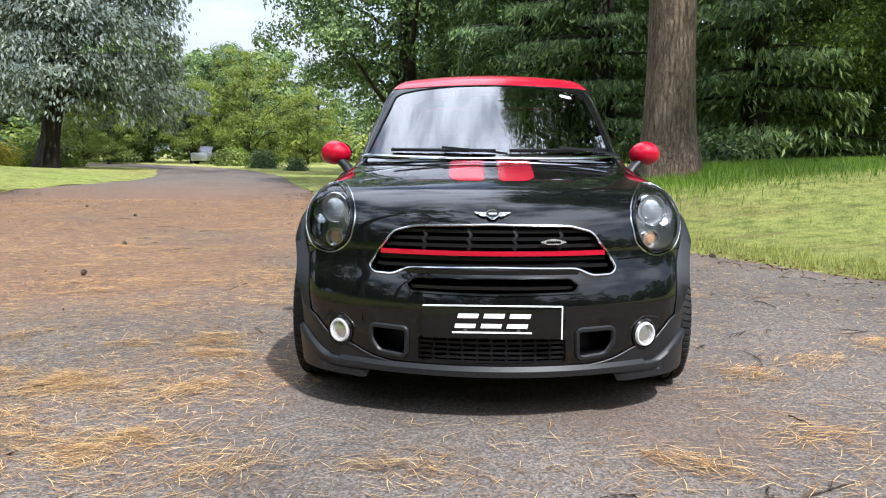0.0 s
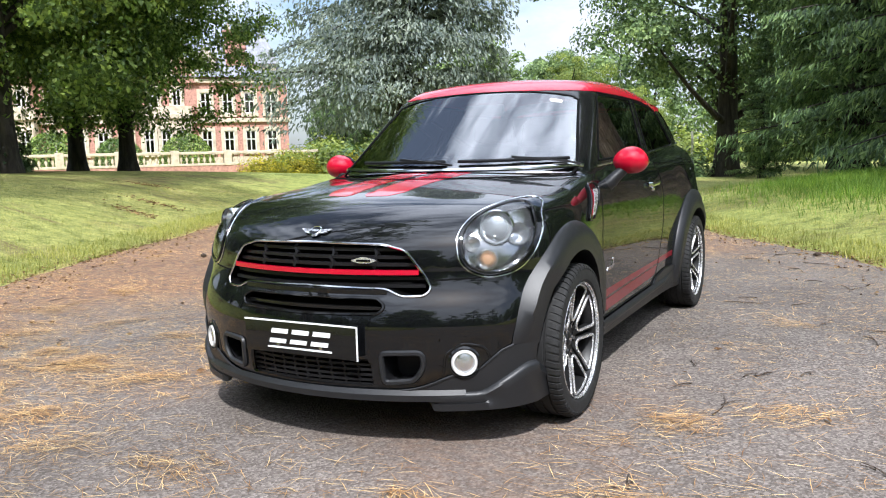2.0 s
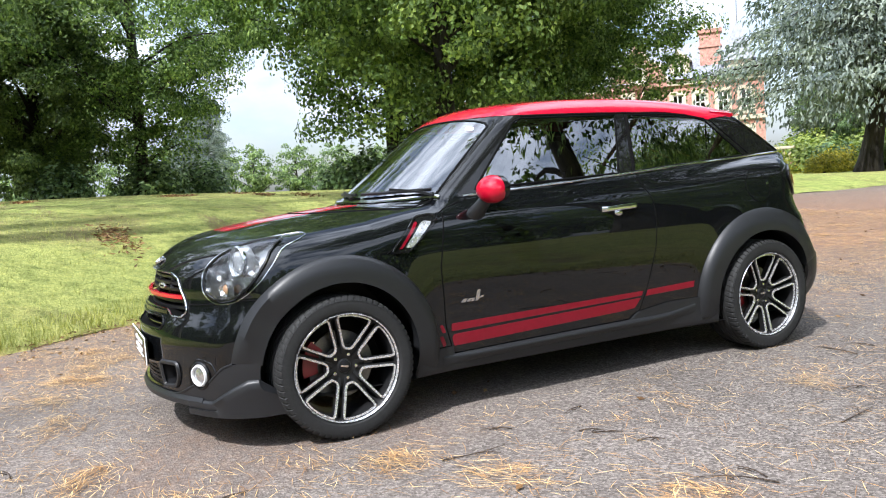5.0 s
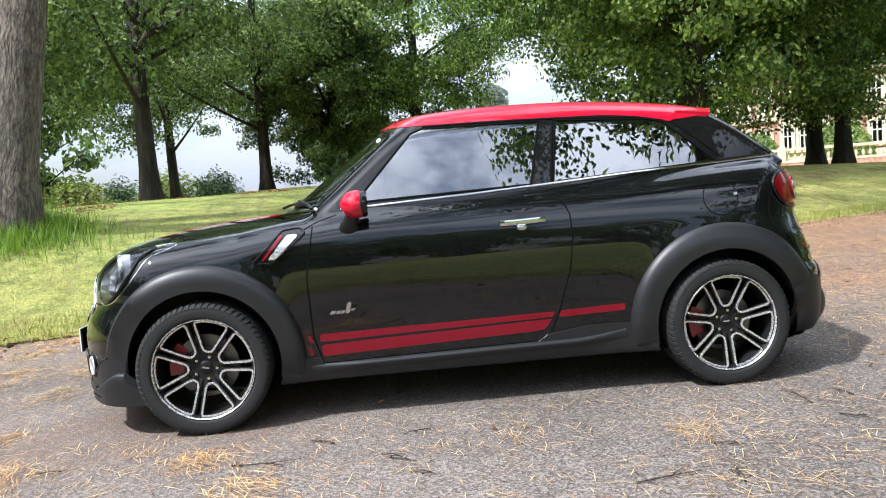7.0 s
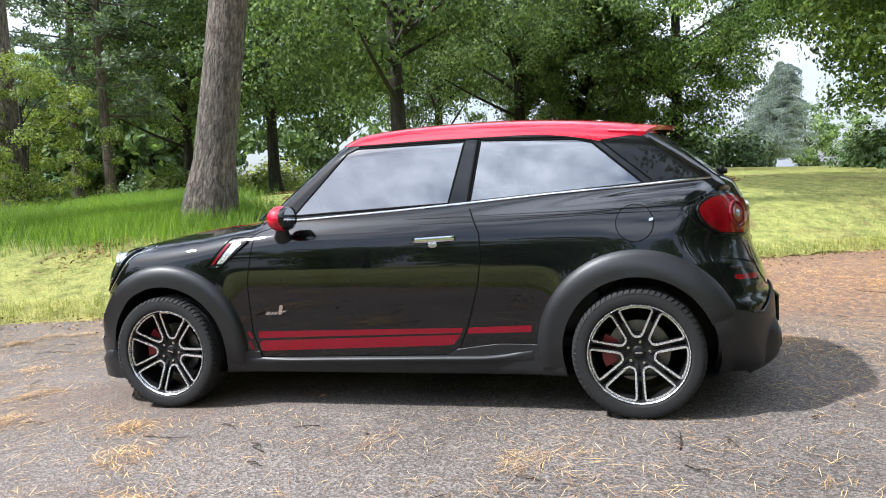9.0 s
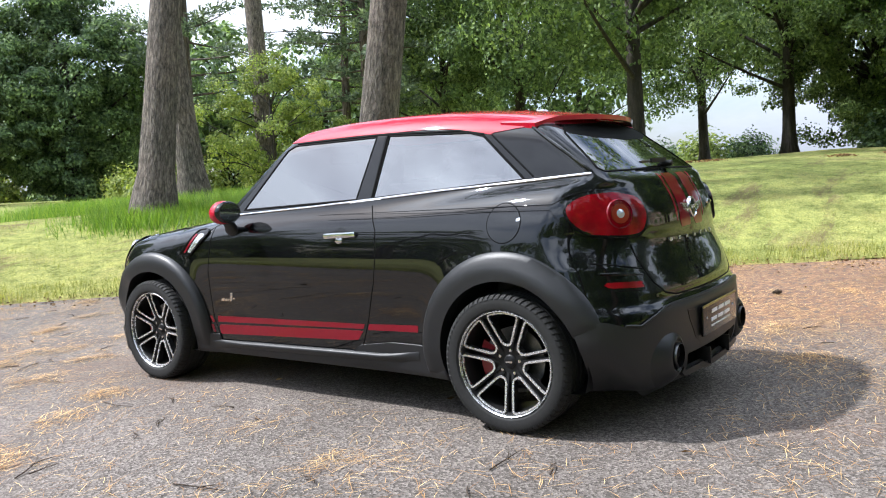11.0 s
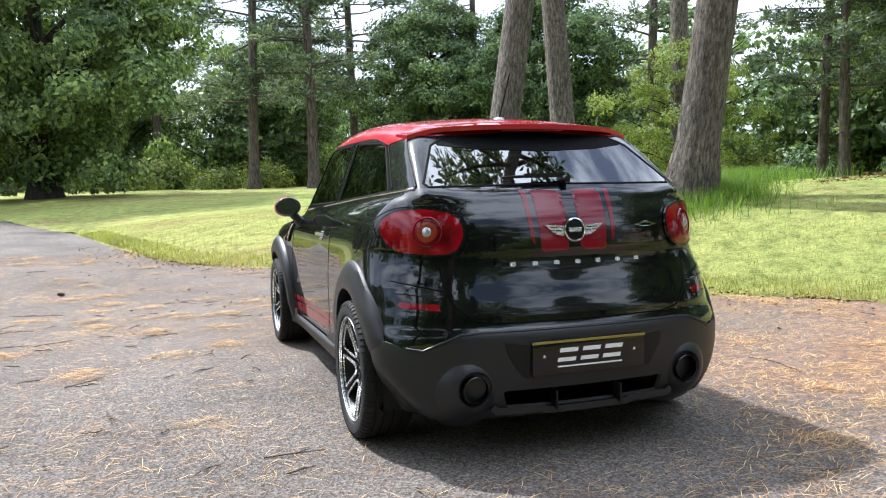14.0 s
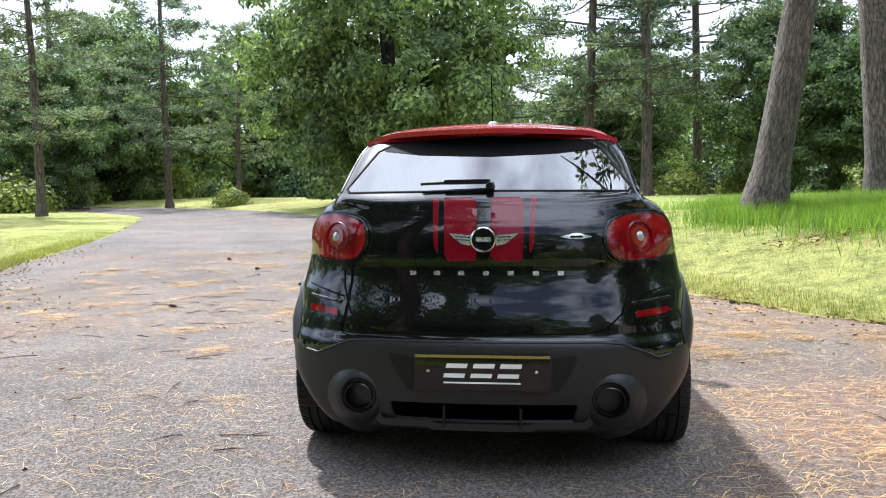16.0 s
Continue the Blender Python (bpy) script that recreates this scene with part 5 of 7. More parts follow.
# aerial, wipers, tax disc sticker
ant = add("aerial", ball(0, 1.09, 1.487, 0.028, 0.045, 0.016, 20, 10), PALEGLASS, None, "short roof aerial on a pale foot")
add("aerial_rod", sweep([(0, 1.10, 1.49), (0, 1.16, 1.58), (0, 1.24, 1.70)], circle(0.0028, 6), False, (1, 0, 0)), SEAL, ant)
for x0, x1 in ((-0.52, 0.03), (0.10, 0.62)):
    xs = np.linspace(x0, x1, 14)
    y = -0.885 + 0.44 * xs**2
    p = onto("z", xs, y, 1) + np.array([0, -0.006, 0.016])
    wip = add("wiper", sweep([tuple(q) for q in p], [(-0.003, -0.010), (0.003, -0.010), (0.007, 0.001), (0, 0.007), (-0.007, 0.001)], False), BLACK, None, "black windscreen wiper blade")
    xe = (x0 + x1) / 2
    arm = onto("z", np.array([x1 + 0.06, x1 - 0.02, xe]), np.array([-0.945, -0.92, -0.885]) + 0.44 * np.array([x1 + 0.06, x1 - 0.02, xe]) ** 2, 1) + np.array([0, 0, 0.03])
    add("wiper_arm", sweep([tuple(q) for q in arm], [(-0.008, -0.005), (0.008, -0.005), (0.006, 0.006), (-0.006, 0.006)]), BLACK, wip)
rw = onto("y", np.linspace(0.27, -0.02, 10), np.linspace(1.172, 1.182, 10), 1) + np.array([0, 0.022, 0.01])
rwip = add("rear_wiper", sweep([tuple(q) for q in rw], [(-0.006, -0.004), (0.005, -0.006), (0.007, 0.004), (-0.005, 0.007)], False), BLACK, None, "black rear wiper")
pv = onto("y", [-0.02], [1.172], 1)[0]
add("wiper_hub", moved(lathe([(0.0, 0.06), (0.014, 0.058), (0.02, 0.0)], "y", 16), Matrix.Translation(tuple(pv))), BLACK, rwip)
rwa = onto("y", np.linspace(0.17, -0.02, 8), np.linspace(1.178, 1.180, 8), 1) + np.array([0, 0.034, 0.010])
add("wiper_arm", sweep([tuple(q) for q in rwa], [(-0.006, -0.008), (0.006, -0.010), (0.006, 0.010), (-0.005, 0.008)], False), BLACK, rwip)
add("windscreen_sticker", patch("y", rounded([(0.395, 1.380), (0.462, 1.366), (0.470, 1.350), (0.405, 1.362)], 0.006, 2), -1, 0.0015, 0.001, 0.01), WHITE, windscreen, "white paper permit sticker")

# cabin seen through the glass
add("cabin_floor", box(-0.62, -0.75, 0.30, 0.62, 1.6, 0.36, 0.01), CABIN)
dash = add("dashboard", box(-0.63, -0.75, 0.62, 0.63, -0.38, 0.985, 0.05), CABIN, None, "dark dashboard")
add("parcel_shelf", box(-0.60, 1.20, 0.88, 0.60, 1.66, 0.93, 0.01), CABIN)
for x in (-0.34, 0.34):
    seat = add("front_seat", box(x - 0.24, -0.20, 0.36, x + 0.24, 0.32, 0.58, 0.06), LEATHER, None, "dark leather front seat")
    add("backrest", moved(box(-0.23, -0.07, 0.0, 0.23, 0.07, 0.62, 0.055), Matrix.Translation((x, 0.34, 0.55)) @ Matrix.Rotation(radians(-16), 4, "X")), LEATHER, seat)
    add("headrest", moved(box(-0.13, -0.05, 0.0, 0.13, 0.05, 0.17, 0.045), Matrix.Translation((x, 0.52, 1.17)) @ Matrix.Rotation(radians(-10), 4, "X")), LEATHER, seat)
    rear = add("rear_seat", box(x - 0.24, 0.72, 0.36, x + 0.24, 1.12, 0.60, 0.06), LEATHER, None, "dark leather rear seat")
    add("backrest", moved(box(-0.24, -0.06, 0.0, 0.24, 0.06, 0.48, 0.05), Matrix.Translation((x, 1.14, 0.56)) @ Matrix.Rotation(radians(-18), 4, "X")), LEATHER, rear)
wheel_m = Matrix.Translation((-0.34, -0.36, 0.93)) @ Matrix.Rotation(radians(-25), 4, "X")
sw = add("steering_wheel", moved(lathe([(0.168 + 0.016 * math.cos(a), 0.016 * math.sin(a)) for a in np.linspace(0, 2 * math.pi, 9)[:-1]], "y", 36, True), wheel_m), LEATHER, None, "dark leather steering wheel")
add("spoke", moved(box(-0.165, -0.01, -0.02, 0.165, 0.012, 0.02, 0.006), wheel_m), CABIN, sw)
add("boss", moved(ball(0, 0, 0, 0.065, 0.03, 0.06, 16, 8), wheel_m), CABIN, sw)
add("rear_view_mirror", box(-0.12, -0.36, 1.30, 0.12, -0.335, 1.365, 0.01), CABIN)


# road wheels
def road_wheel():
    """Tyre, twin-spoke alloy with black pockets, brake disc and caliper. Its outside faces +x, hub at the origin."""
    hub = new("road_wheel")
    half = 0.1125
    tread = [(0.252, -half + 0.01), (0.262, -half), (0.290, -half - 0.006), (0.312, -half), (0.322, -half + 0.012)]
    for g in (-0.062, -0.022, 0.022, 0.062):
        tread += [(0.3288, g - 0.006), (0.321, g - 0.004), (0.321, g + 0.004), (0.3288, g + 0.006)]
    tread += [(0.322, half - 0.012), (0.312, half), (0.290, half + 0.006), (0.262, half), (0.252, half - 0.01)]
    part("tyre", lathe(tread, "x", 96), RUBBER, hub, "black road tyre with grooved tread", sharp=30)
    # shoulder blocks, parted by narrow cross grooves
    blocks = []
    shoulder = [(0.068, 0.3292), (0.088, 0.3286), (0.102, 0.3258), (0.112, 0.3185), (0.1165, 0.308)]
    for k in range(66):
        a = 2 * math.pi * k / 66
        for side in (1, -1):
            vs = []
            for g, dr in ((0.0, -0.006), (0.004, 0.001), (0.066, 0.001), (0.070, -0.006)):
                for i, (x, r) in enumerate(shoulder):
                    w = a + g + 0.010 * i * side
                    vs.append((x * side, (r + dr) * math.cos(w), (r + dr) * math.sin(w)))
            m = len(shoulder)
            quads = [(q * m + i, q * m + i + 1, (q + 1) * m + i + 1, (q + 1) * m + i) for q in range(3) for i in range(m - 1)]
            blocks.append((vs, quads if side < 0 else [tuple(reversed(f)) for f in quads]))
    tagged(part("shoulder_tread", join(*blocks), RUBBER, hub, smooth=False), kind="stuff")
    part("rim_barrel", lathe([(0.252, half - 0.012), (0.246, half - 0.014), (0.236, half - 0.03), (0.226, half - 0.06), (0.222, -0.08), (0.235, -0.10), (0.25, -0.105)], "x", 72), WHEELBLACK, hub)
    part("rim_lip", lathe([(0.2525, half - 0.016), (0.2515, half - 0.006), (0.249, half - 0.003), (0.2455, half - 0.006), (0.244, half - 0.02)], "x", 96), ALLOY, hub, "machined silver rim edge")
    n, x_hub, x_rim = 7, 0.058, 0.092
    for k in range(n):
        a = 2 * math.pi * (k + 0.25) / n
        spokes = []
        for sgn in (-1, 1):
            path = []
            for t in np.linspace(0, 1, 7):
                r = 0.055 + t * 0.188
                off = sgn * (0.0135 + 0.003 * t)
                path.append((x_hub + (x_rim - x_hub) * t**0.8 - 0.010, r * math.cos(a) - off * math.sin(a), r * math.sin(a) + off * math.cos(a)))
            spokes.append(sweep(path, [(-0.009, -0.030), (0.009, -0.030), (0.007, 0.004), (-0.007, 0.004)], False, (1, 0, 0)))
        part("spoke", join(*spokes), WHEELBLACK, hub)
        # machined edge that loops round each opening between two spokes
        b = a + math.pi / n
        gap = math.pi / n
        side_of = lambda r: gap - (0.0185 + 0.0035 * (r - 0.10) / 0.14) / r
        loop = [(r, b - side_of(r)) for r in np.linspace(0.214, 0.104, 8)]
        loop += [(0.104 - 0.020 * (1 - q * q) ** 0.5 - 0.002, b + side_of(0.104) * q) for q in np.linspace(-1, 1, 9)[1:-1]]
        loop += [(r, b + side_of(r)) for r in np.linspace(0.104, 0.214, 8)]
        out = side_of(0.238)
        loop += [(0.229, b + side_of(0.229) * 0.985), (0.2365, b + out * 0.93)] + [(0.2385, b + out * q) for q in np.linspace(0.84, -0.84, 9)] + [(0.2365, b - out * 0.93), (0.229, b - side_of(0.229) * 0.985)]
        pts = [(x_hub + (x_rim - x_hub) * max(0, (r - 0.055) / 0.188) ** 0.8 - 0.003, r * math.cos(g), r * math.sin(g)) for r, g in loop]
        part("machined_edge", sweep(pts, [(-0.0056, -0.003), (0.0056, -0.003), (0.0046, 0.003), (-0.0046, 0.003)], True, (1, 0, 0)), ALLOY, hub)
    part("hub_face", lathe([(0.0, 0.050), (0.028, 0.052), (0.032, 0.050), (0.034, 0.046), (0.075, 0.050), (0.098, 0.050), (0.100, 0.035), (0.06, 0.0)], "x", 42), WHEELBLACK, hub)
    part("centre_cap", lathe([(0.0, 0.058), (0.020, 0.057), (0.028, 0.054), (0.029, 0.048)], "x", 28), BLACK, hub)
    part("cap_mark", box(0.058, -0.018, -0.004, 0.0592, 0.018, 0.004), CHROME, hub)
    for k in range(5):
        a = 2 * math.pi * (k + 0.1) / 5
        part("wheel_bolt", moved(lathe([(0.0, 0.012), (0.008, 0.011), (0.009, 0.0)], "x", 6), Matrix.Translation((0.046, 0.056 * math.cos(a), 0.056 * math.sin(a)))), CHROME, hub)
    part("brake_disc", lathe([(0.08, 0.0), (0.158, 0.0), (0.158, -0.022), (0.08, -0.022)], "x", 48, True), DISC, hub)
    cal = [(0.185 * math.cos(a), 0.185 * math.sin(a)) for a in np.radians(np.linspace(150, 205, 9))] + [(0.115 * math.cos(a), 0.115 * math.sin(a)) for a in np.radians(np.linspace(205, 150, 9))]
    part("brake_caliper", prism(cal, -0.045, 0.012, "x"), CALIPER, hub, "red brake caliper")
    for ob in hub.children:
        ob.data.transform(Matrix.Diagonal((1.0, 0.962, 0.962, 1.0)))
    return hub


first = road_wheel()
first.parent = car
first.matrix_basis = pose(0.752, AXLE_F, WHEEL_Z, -13.5, 0, 0)
first["label"] = "twin-spoke machined alloy wheel with low-profile tyre"
for x, y, turn, spin in ((0.752, AXLE_R, 0, 1.6), (-0.752, AXLE_F, 180, 30), (-0.752, AXLE_R, 180, 50)):
    copy_thing(first, pose(x, y, WHEEL_Z, 0, 0, turn) @ pose(0, 0, 0, spin, 0, 0))
add("axle_beam", sweep([(-0.7, AXLE_F, 0.30), (0.7, AXLE_F, 0.30)], circle(0.03, 8)), BLACK)
add("axle_beam", sweep([(-0.7, AXLE_R, 0.30), (0.7, AXLE_R, 0.30)], circle(0.03, 8)), BLACK)

# ---------------------------------------------------------------- the ground: one sheet, cut into lawn and road
LEFT_EDGE = [(-40, 62), (-22, 45), (-17, 36), (-12.6, 24), (-12.2, 14.8), (-9.2, 8), (-7.0, 3.8), (-5.6, 0.8), (-4.4, -0.9), (-3.1, -2.4), (-2.2, -4.0),
             (-1.7, -5.0), (-0.9, -5.8), (1.4, -7.4), (2.5, -10.5), (4.2, -16), (8, -24), (14, -32), (28, -45), (60, -64)]
RIGHT_EDGE = [(-30, 62), (-16.5, 45), (-9.5, 31), (-5.6, 19), (-3.2, 12), (-0.4, 7.6), (0.35, 6.2), (1.2, 5.1), (2.4, 3.1), (3.3, 1.6), (4.7, -0.4),
              (6.2, -3.5), (7.9, -6.1), (9.8, -11.9), (12.2, -18), (17, -27), (30, -38), (60, -55)]


def smooth_line(points, n=6):
    """A rounded line through the points."""
    p = [Vector(q) for q in points]
    out = []
    for i in range(len(p) - 1):
        a, b, c, d = p[max(i - 1, 0)], p[i], p[i + 1], p[min(i + 2, len(p) - 1)]
        for k in range(n):
            t = k / n
            out.append(tuple(0.5 * (2 * b + (c - a) * t + (2 * a - 5 * b + 4 * c - d) * t * t + (3 * b - a - 3 * c + d) * t**3)))
    out.append(tuple(p[-1]))
    return out


left_line, right_line = smooth_line(LEFT_EDGE), smooth_line(RIGHT_EDGE)
ROAD = left_line + right_line[::-1]
middle_line = spl([(-64, 45), (-40, 26), (-30, 16), (-18, 8.2), (-11, 6), (-6, 3.2), (-2, 1), (2, -1), (6, -4), (12, -7), (20, -9), (31, -12), (45, -19), (62, -35)])
left_rise = spl([(-120, 0.6), (-60, 0.5), (-30, 0.45), (-20, 0.42), (-14, 0.55), (-9, 0.95), (-5, 1.22), (2, 1.15), (8, 0.95), (15, 0.85), (25, 0.5), (36, 0.12), (60, 0.1), (120, 0.3)])
right_rise = spl([(-60, 0.1), (-12, 0.06), (-2, 0.12), (3, 0.5), (6, 0.85), (9, 0.9), (14, 0.5), (24, 0.05), (60, 0.0)])


def road_distance(x, y):
    return poly_sd(ROAD, x, y)


def ground_z(x, y, d=None):
    """Height of the ground: the road climbs gently one way, the lawns lie on low banks."""
    x, y = np.asarray(x, float), np.asarray(y, float)
    d = road_distance(x, y) if d is None else d
    z = 1.5 * (1 - np.exp(-0.034 * np.maximum(0, -y - 4) / 1.5))
    out = np.maximum(d, 0)
    left = x < middle_line(y)
    z = z + np.where(left, left_rise(y), right_rise(y)) * (1 - np.exp(-(out / 3.4) ** 1.3))
    z = z + 0.03 * (1 - np.exp(-out / 0.10))
    far = np.hypot(x, y)
    z = z + np.where(left, 0.5, 0.0) * np.clip((far - 18) / 30, 0, 1) * np.clip((25 - y) / 20, 0, 1) * np.clip((y + 40) / 30, 0, 1)
    return z - 0.3 * np.clip((far - 150) / 200, 0, 1)


def spaced(n, near, far):
    s = np.linspace(-1, 1, n)
    return near * np.sinh(s * math.asinh(far / near))


gx, gy = spaced(260, 4.0, 900.0), spaced(260, 4.0, 900.0)
gx, gy = gx + 1.0, gy - 1.0
mx_, my_ = np.meshgrid(gx, gy, indexing="ij")
gd = road_distance(mx_, my_)
idx = np.arange(mx_.size).reshape(mx_.shape)
quad = np.stack([idx[:-1, :-1], idx[1:, :-1], idx[1:, 1:], idx[:-1, 1:]], -1).reshape(-1, 4)
sheet = (np.stack([mx_.ravel(), my_.ravel(), np.zeros(mx_.size)], 1), np.concatenate([quad[:, [0, 1, 2]], quad[:, [0, 2, 3]]]))
ragged = lambda x, y, z: road_distance(x, y) + 0.07 * np.sin(x * 3.1 + 1.3 * np.sin(y * 2.3)) + 0.05 * np.sin(y * 7.7 + x * 5.1)
_, lawn_piece = split(sheet, ragged)
road_piece, _ = split(sheet, lambda x, y, z: road_distance(x, y) - 0.5)
lawn_piece[0][:, 2] = ground_z(lawn_piece[0][:, 0], lawn_piece[0][:, 1])
road_piece[0][:, 2] = ground_z(road_piece[0][:, 0], road_piece[0][:, 1], np.full(len(road_piece[0]), -1.0))
tagged(new("road", mesh_of("road", road_piece[0], road_piece[1], ASPHALT)), "worn grey asphalt drive strewn with pine needles", "road", kind="structure")
lawn_v = lawn_piece[0].copy()
lawn_v[:, 2] += 0.012 - 0.05 * np.exp(-np.maximum(road_distance(lawn_v[:, 0], lawn_v[:, 1]) + 0.12, 0) / 0.09)
tagged(new("ground", mesh_of("ground", lawn_v, lawn_piece[1], LAWN)), "mown yellow-green park lawn", "lawn", kind="structure")

# ---------------------------------------------------------------- trees
def quick_mesh(name, verts, faces, mat, smooth=False):
    """A mesh of many alike faces, from arrays."""
    me = bpy.data.meshes.new(name)
    verts, faces = np.asarray(verts, np.float32), np.asarray(faces, np.int32)
    n, k = faces.shape
    me.vertices.add(len(verts))
    me.vertices.foreach_set("co", verts.ravel())
    me.loops.add(n * k)
    me.loops.foreach_set("vertex_index", faces.ravel())
    me.polygons.add(n)
    me.polygons.foreach_set("loop_start", np.arange(0, n * k, k, dtype=np.int32))
    me.polygons.foreach_set("use_smooth", np.full(n, smooth))
    me.materials.append(mat)
    me.update(calc_edges=True)
    return me


def unit(v):
    return v / np.maximum(np.linalg.norm(v, axis=-1, keepdims=True), 1e-9)


def sprays(rng, centres, along, length, width, droop=0.0, facing=None):
    """One pointed leaf or spray at each centre: a folded diamond lying along a direction."""
    n = len(centres)
    along = unit(along)
    if facing is None:
        side = unit(np.cross(along, rng.normal(size=(n, 3)) + np.array([0, 0, 0.6])))
    else:
        facing = unit(facing)
        along = unit(along - facing * (along * facing).sum(1, keepdims=True))
        side = np.cross(along, facing)
    up = np.cross(side, along)
    L = (length * rng.uniform(0.6, 1.3, n))[:, None]
    W = (width * rng.uniform(0.7, 1.3, n))[:, None]
    a = centres - along * L * 0.5
    c = centres + along * L * 0.5 - np.array([0, 0, 1.0]) * droop * L
    b = centres + side * W * 0.5 + up * W * 0.18
    d = centres - side * W * 0.5 + up * W * 0.18
    v = np.stack([a, b, c, d], 1).reshape(-1, 3)
    return v, np.arange(4 * n).reshape(n, 4)


def limb(a, b, r0, r1, bend, k=6, seg=6):
    """A tapered, bent branch from a to b."""
    a, b, bend = np.array(a, float), np.array(b, float), np.array(bend, float)
    vs, fs = [], []
    d = unit(b - a)
    side = unit(np.cross(d, [0.3, 0.2, 1.0]))
    up = np.cross(side, d)
    for i in range(seg + 1):
        t = i / seg
        p = a + (b - a) * t + bend * math.sin(math.pi * t)
        r = r0 + (r1 - r0) * t**0.8
        for j in range(k):
            g = 2 * math.pi * j / k
            vs.append(p + (side * math.cos(g) + up * math.sin(g)) * r)
    for i in range(seg):
        for j in range(k):
            q = (j + 1) % k
            fs.append((i * k + j, i * k + q, (i + 1) * k + q, (i + 1) * k + j))
    return vs, fs


def trunk_geo(rng, height, r, lean=(0, 0), seg=16, k=14, knots=True):
    """A trunk with root flare, slight wander and fluting."""
    vs, fs = [], []
    ph = rng.uniform(0, 6, 3)
    for i in range(seg + 1):
        t = i / seg
        z = height * t - 0.25
        cx = lean[0] * t + 0.012 * height * math.sin(2.3 * t + ph[0]) * t
        cy = lean[1] * t + 0.012 * height * math.sin(2.9 * t + ph[1]) * t
        rr = r * (1 - 0.55 * t) * (1 + 0.65 * math.exp(-max(z, 0) / (r * 1.3)))
        for j in range(k):
            g = 2 * math.pi * j / k
            f = 1 + 0.05 * math.sin(5 * g + ph[2]) * (0.5 + math.exp(-max(z, 0) / r)) + 0.02 * math.sin(9 * g + 7 * t)
            vs.append((cx + rr * f * math.cos(g), cy + rr * f * math.sin(g), z))
    for i in range(seg):
        for j in range(k):
            q = (j + 1) % k
            fs.append((i * k + j, i * k + q, (i + 1) * k + q, (i + 1) * k + j))
    return vs, fs


def tree_of(label, wood, wood_mat, leaves, leaf_mat, group):
    tree = tagged(new("tree"), label, "tree", group)
    part("trunk", wood, wood_mat, tree, sharp=80)
    if leaves is not None:
        ob = new("crown", quick_mesh("crown", leaves[0], leaves[1], leaf_mat))
        ob.parent = tree
    return tree


def broadleaf(seed, label, height=17.0, spread=6.5, base=3.0, r=0.4, clumps=130, per=150, leaf=0.26, bark=None, mat=None, low=0.0, group="park trees", tight=0.105):
    """A round-headed tree: limbs from the trunk, leaf clumps at their ends and round the crown's outside."""
    rng = np.random.default_rng(seed)
    geos = [trunk_geo(rng, height * 0.72, r)]
    mid = (height + base) / 2
    half = (height - base) / 2
    tips = []
    for i in range(clumps):
        u = rng.normal(size=3)
        u = u / np.linalg.norm(u)
        shell = rng.uniform(0.45, 1.0) ** 0.6
        wob = 1 + 0.24 * math.sin(3 * math.atan2(u[1], u[0]) + seed + 2.0 * u[2]) + 0.19 * rng.normal()
        p = np.array([u[0] * spread * shell * wob, u[1] * spread * shell * wob, mid + u[2] * half * shell * (1 + 0.16 * math.sin(4 * math.atan2(u[1], u[0]) + 2 * seed))])
        if u[2] < 0:
            p[:2] *= 1.0 + 0.15 * low
        tips.append(p)
    tips = np.array(tips)
    for i in range(26):
        tip = tips[i * (clumps // 26)]
        z0 = min(height * 0.66, max(base * 0.8, tip[2] - np.hypot(*tip[:2]) * rng.uniform(0.35, 0.8)))
        rr = r * 0.40 * (1 - 0.6 * z0 / height)
        geos.append(limb((0, 0, z0), tip, rr, 0.025, (0, 0, rng.uniform(-0.3, 0.9))))
    n = clumps * per
    which = np.repeat(np.arange(clumps), per)
    size = rng.uniform(0.55, 1.45, clumps)[which] * spread * tight
    off = rng.normal(size=(n, 3)) * np.array([1, 1, 0.42])
    off = off / np.maximum(1, np.linalg.norm(off, axis=1, keepdims=True) / 1.5)
    c = tips[which] + off * size[:, None]
    c[:, 2] -= 0.22 * (off[:, 0] ** 2 + off[:, 1] ** 2) * size
    c[:, 2] = np.maximum(c[:, 2], 0.25)
    along = off * 0.8 + rng.normal(size=(n, 3)) * 0.7 + np.array([0, 0, -0.15])
    return tree_of(label, join(*geos), bark or DARKBARK, sprays(rng, c, along, leaf, leaf * 0.66, 0.0, off * 0.8 + rng.normal(size=(n, 3)) * 0.42 + unit(tips[which] - np.array([0, 0, mid])) * 0.45 + np.array([0, 0, 0.45])), mat or LEAF, group)


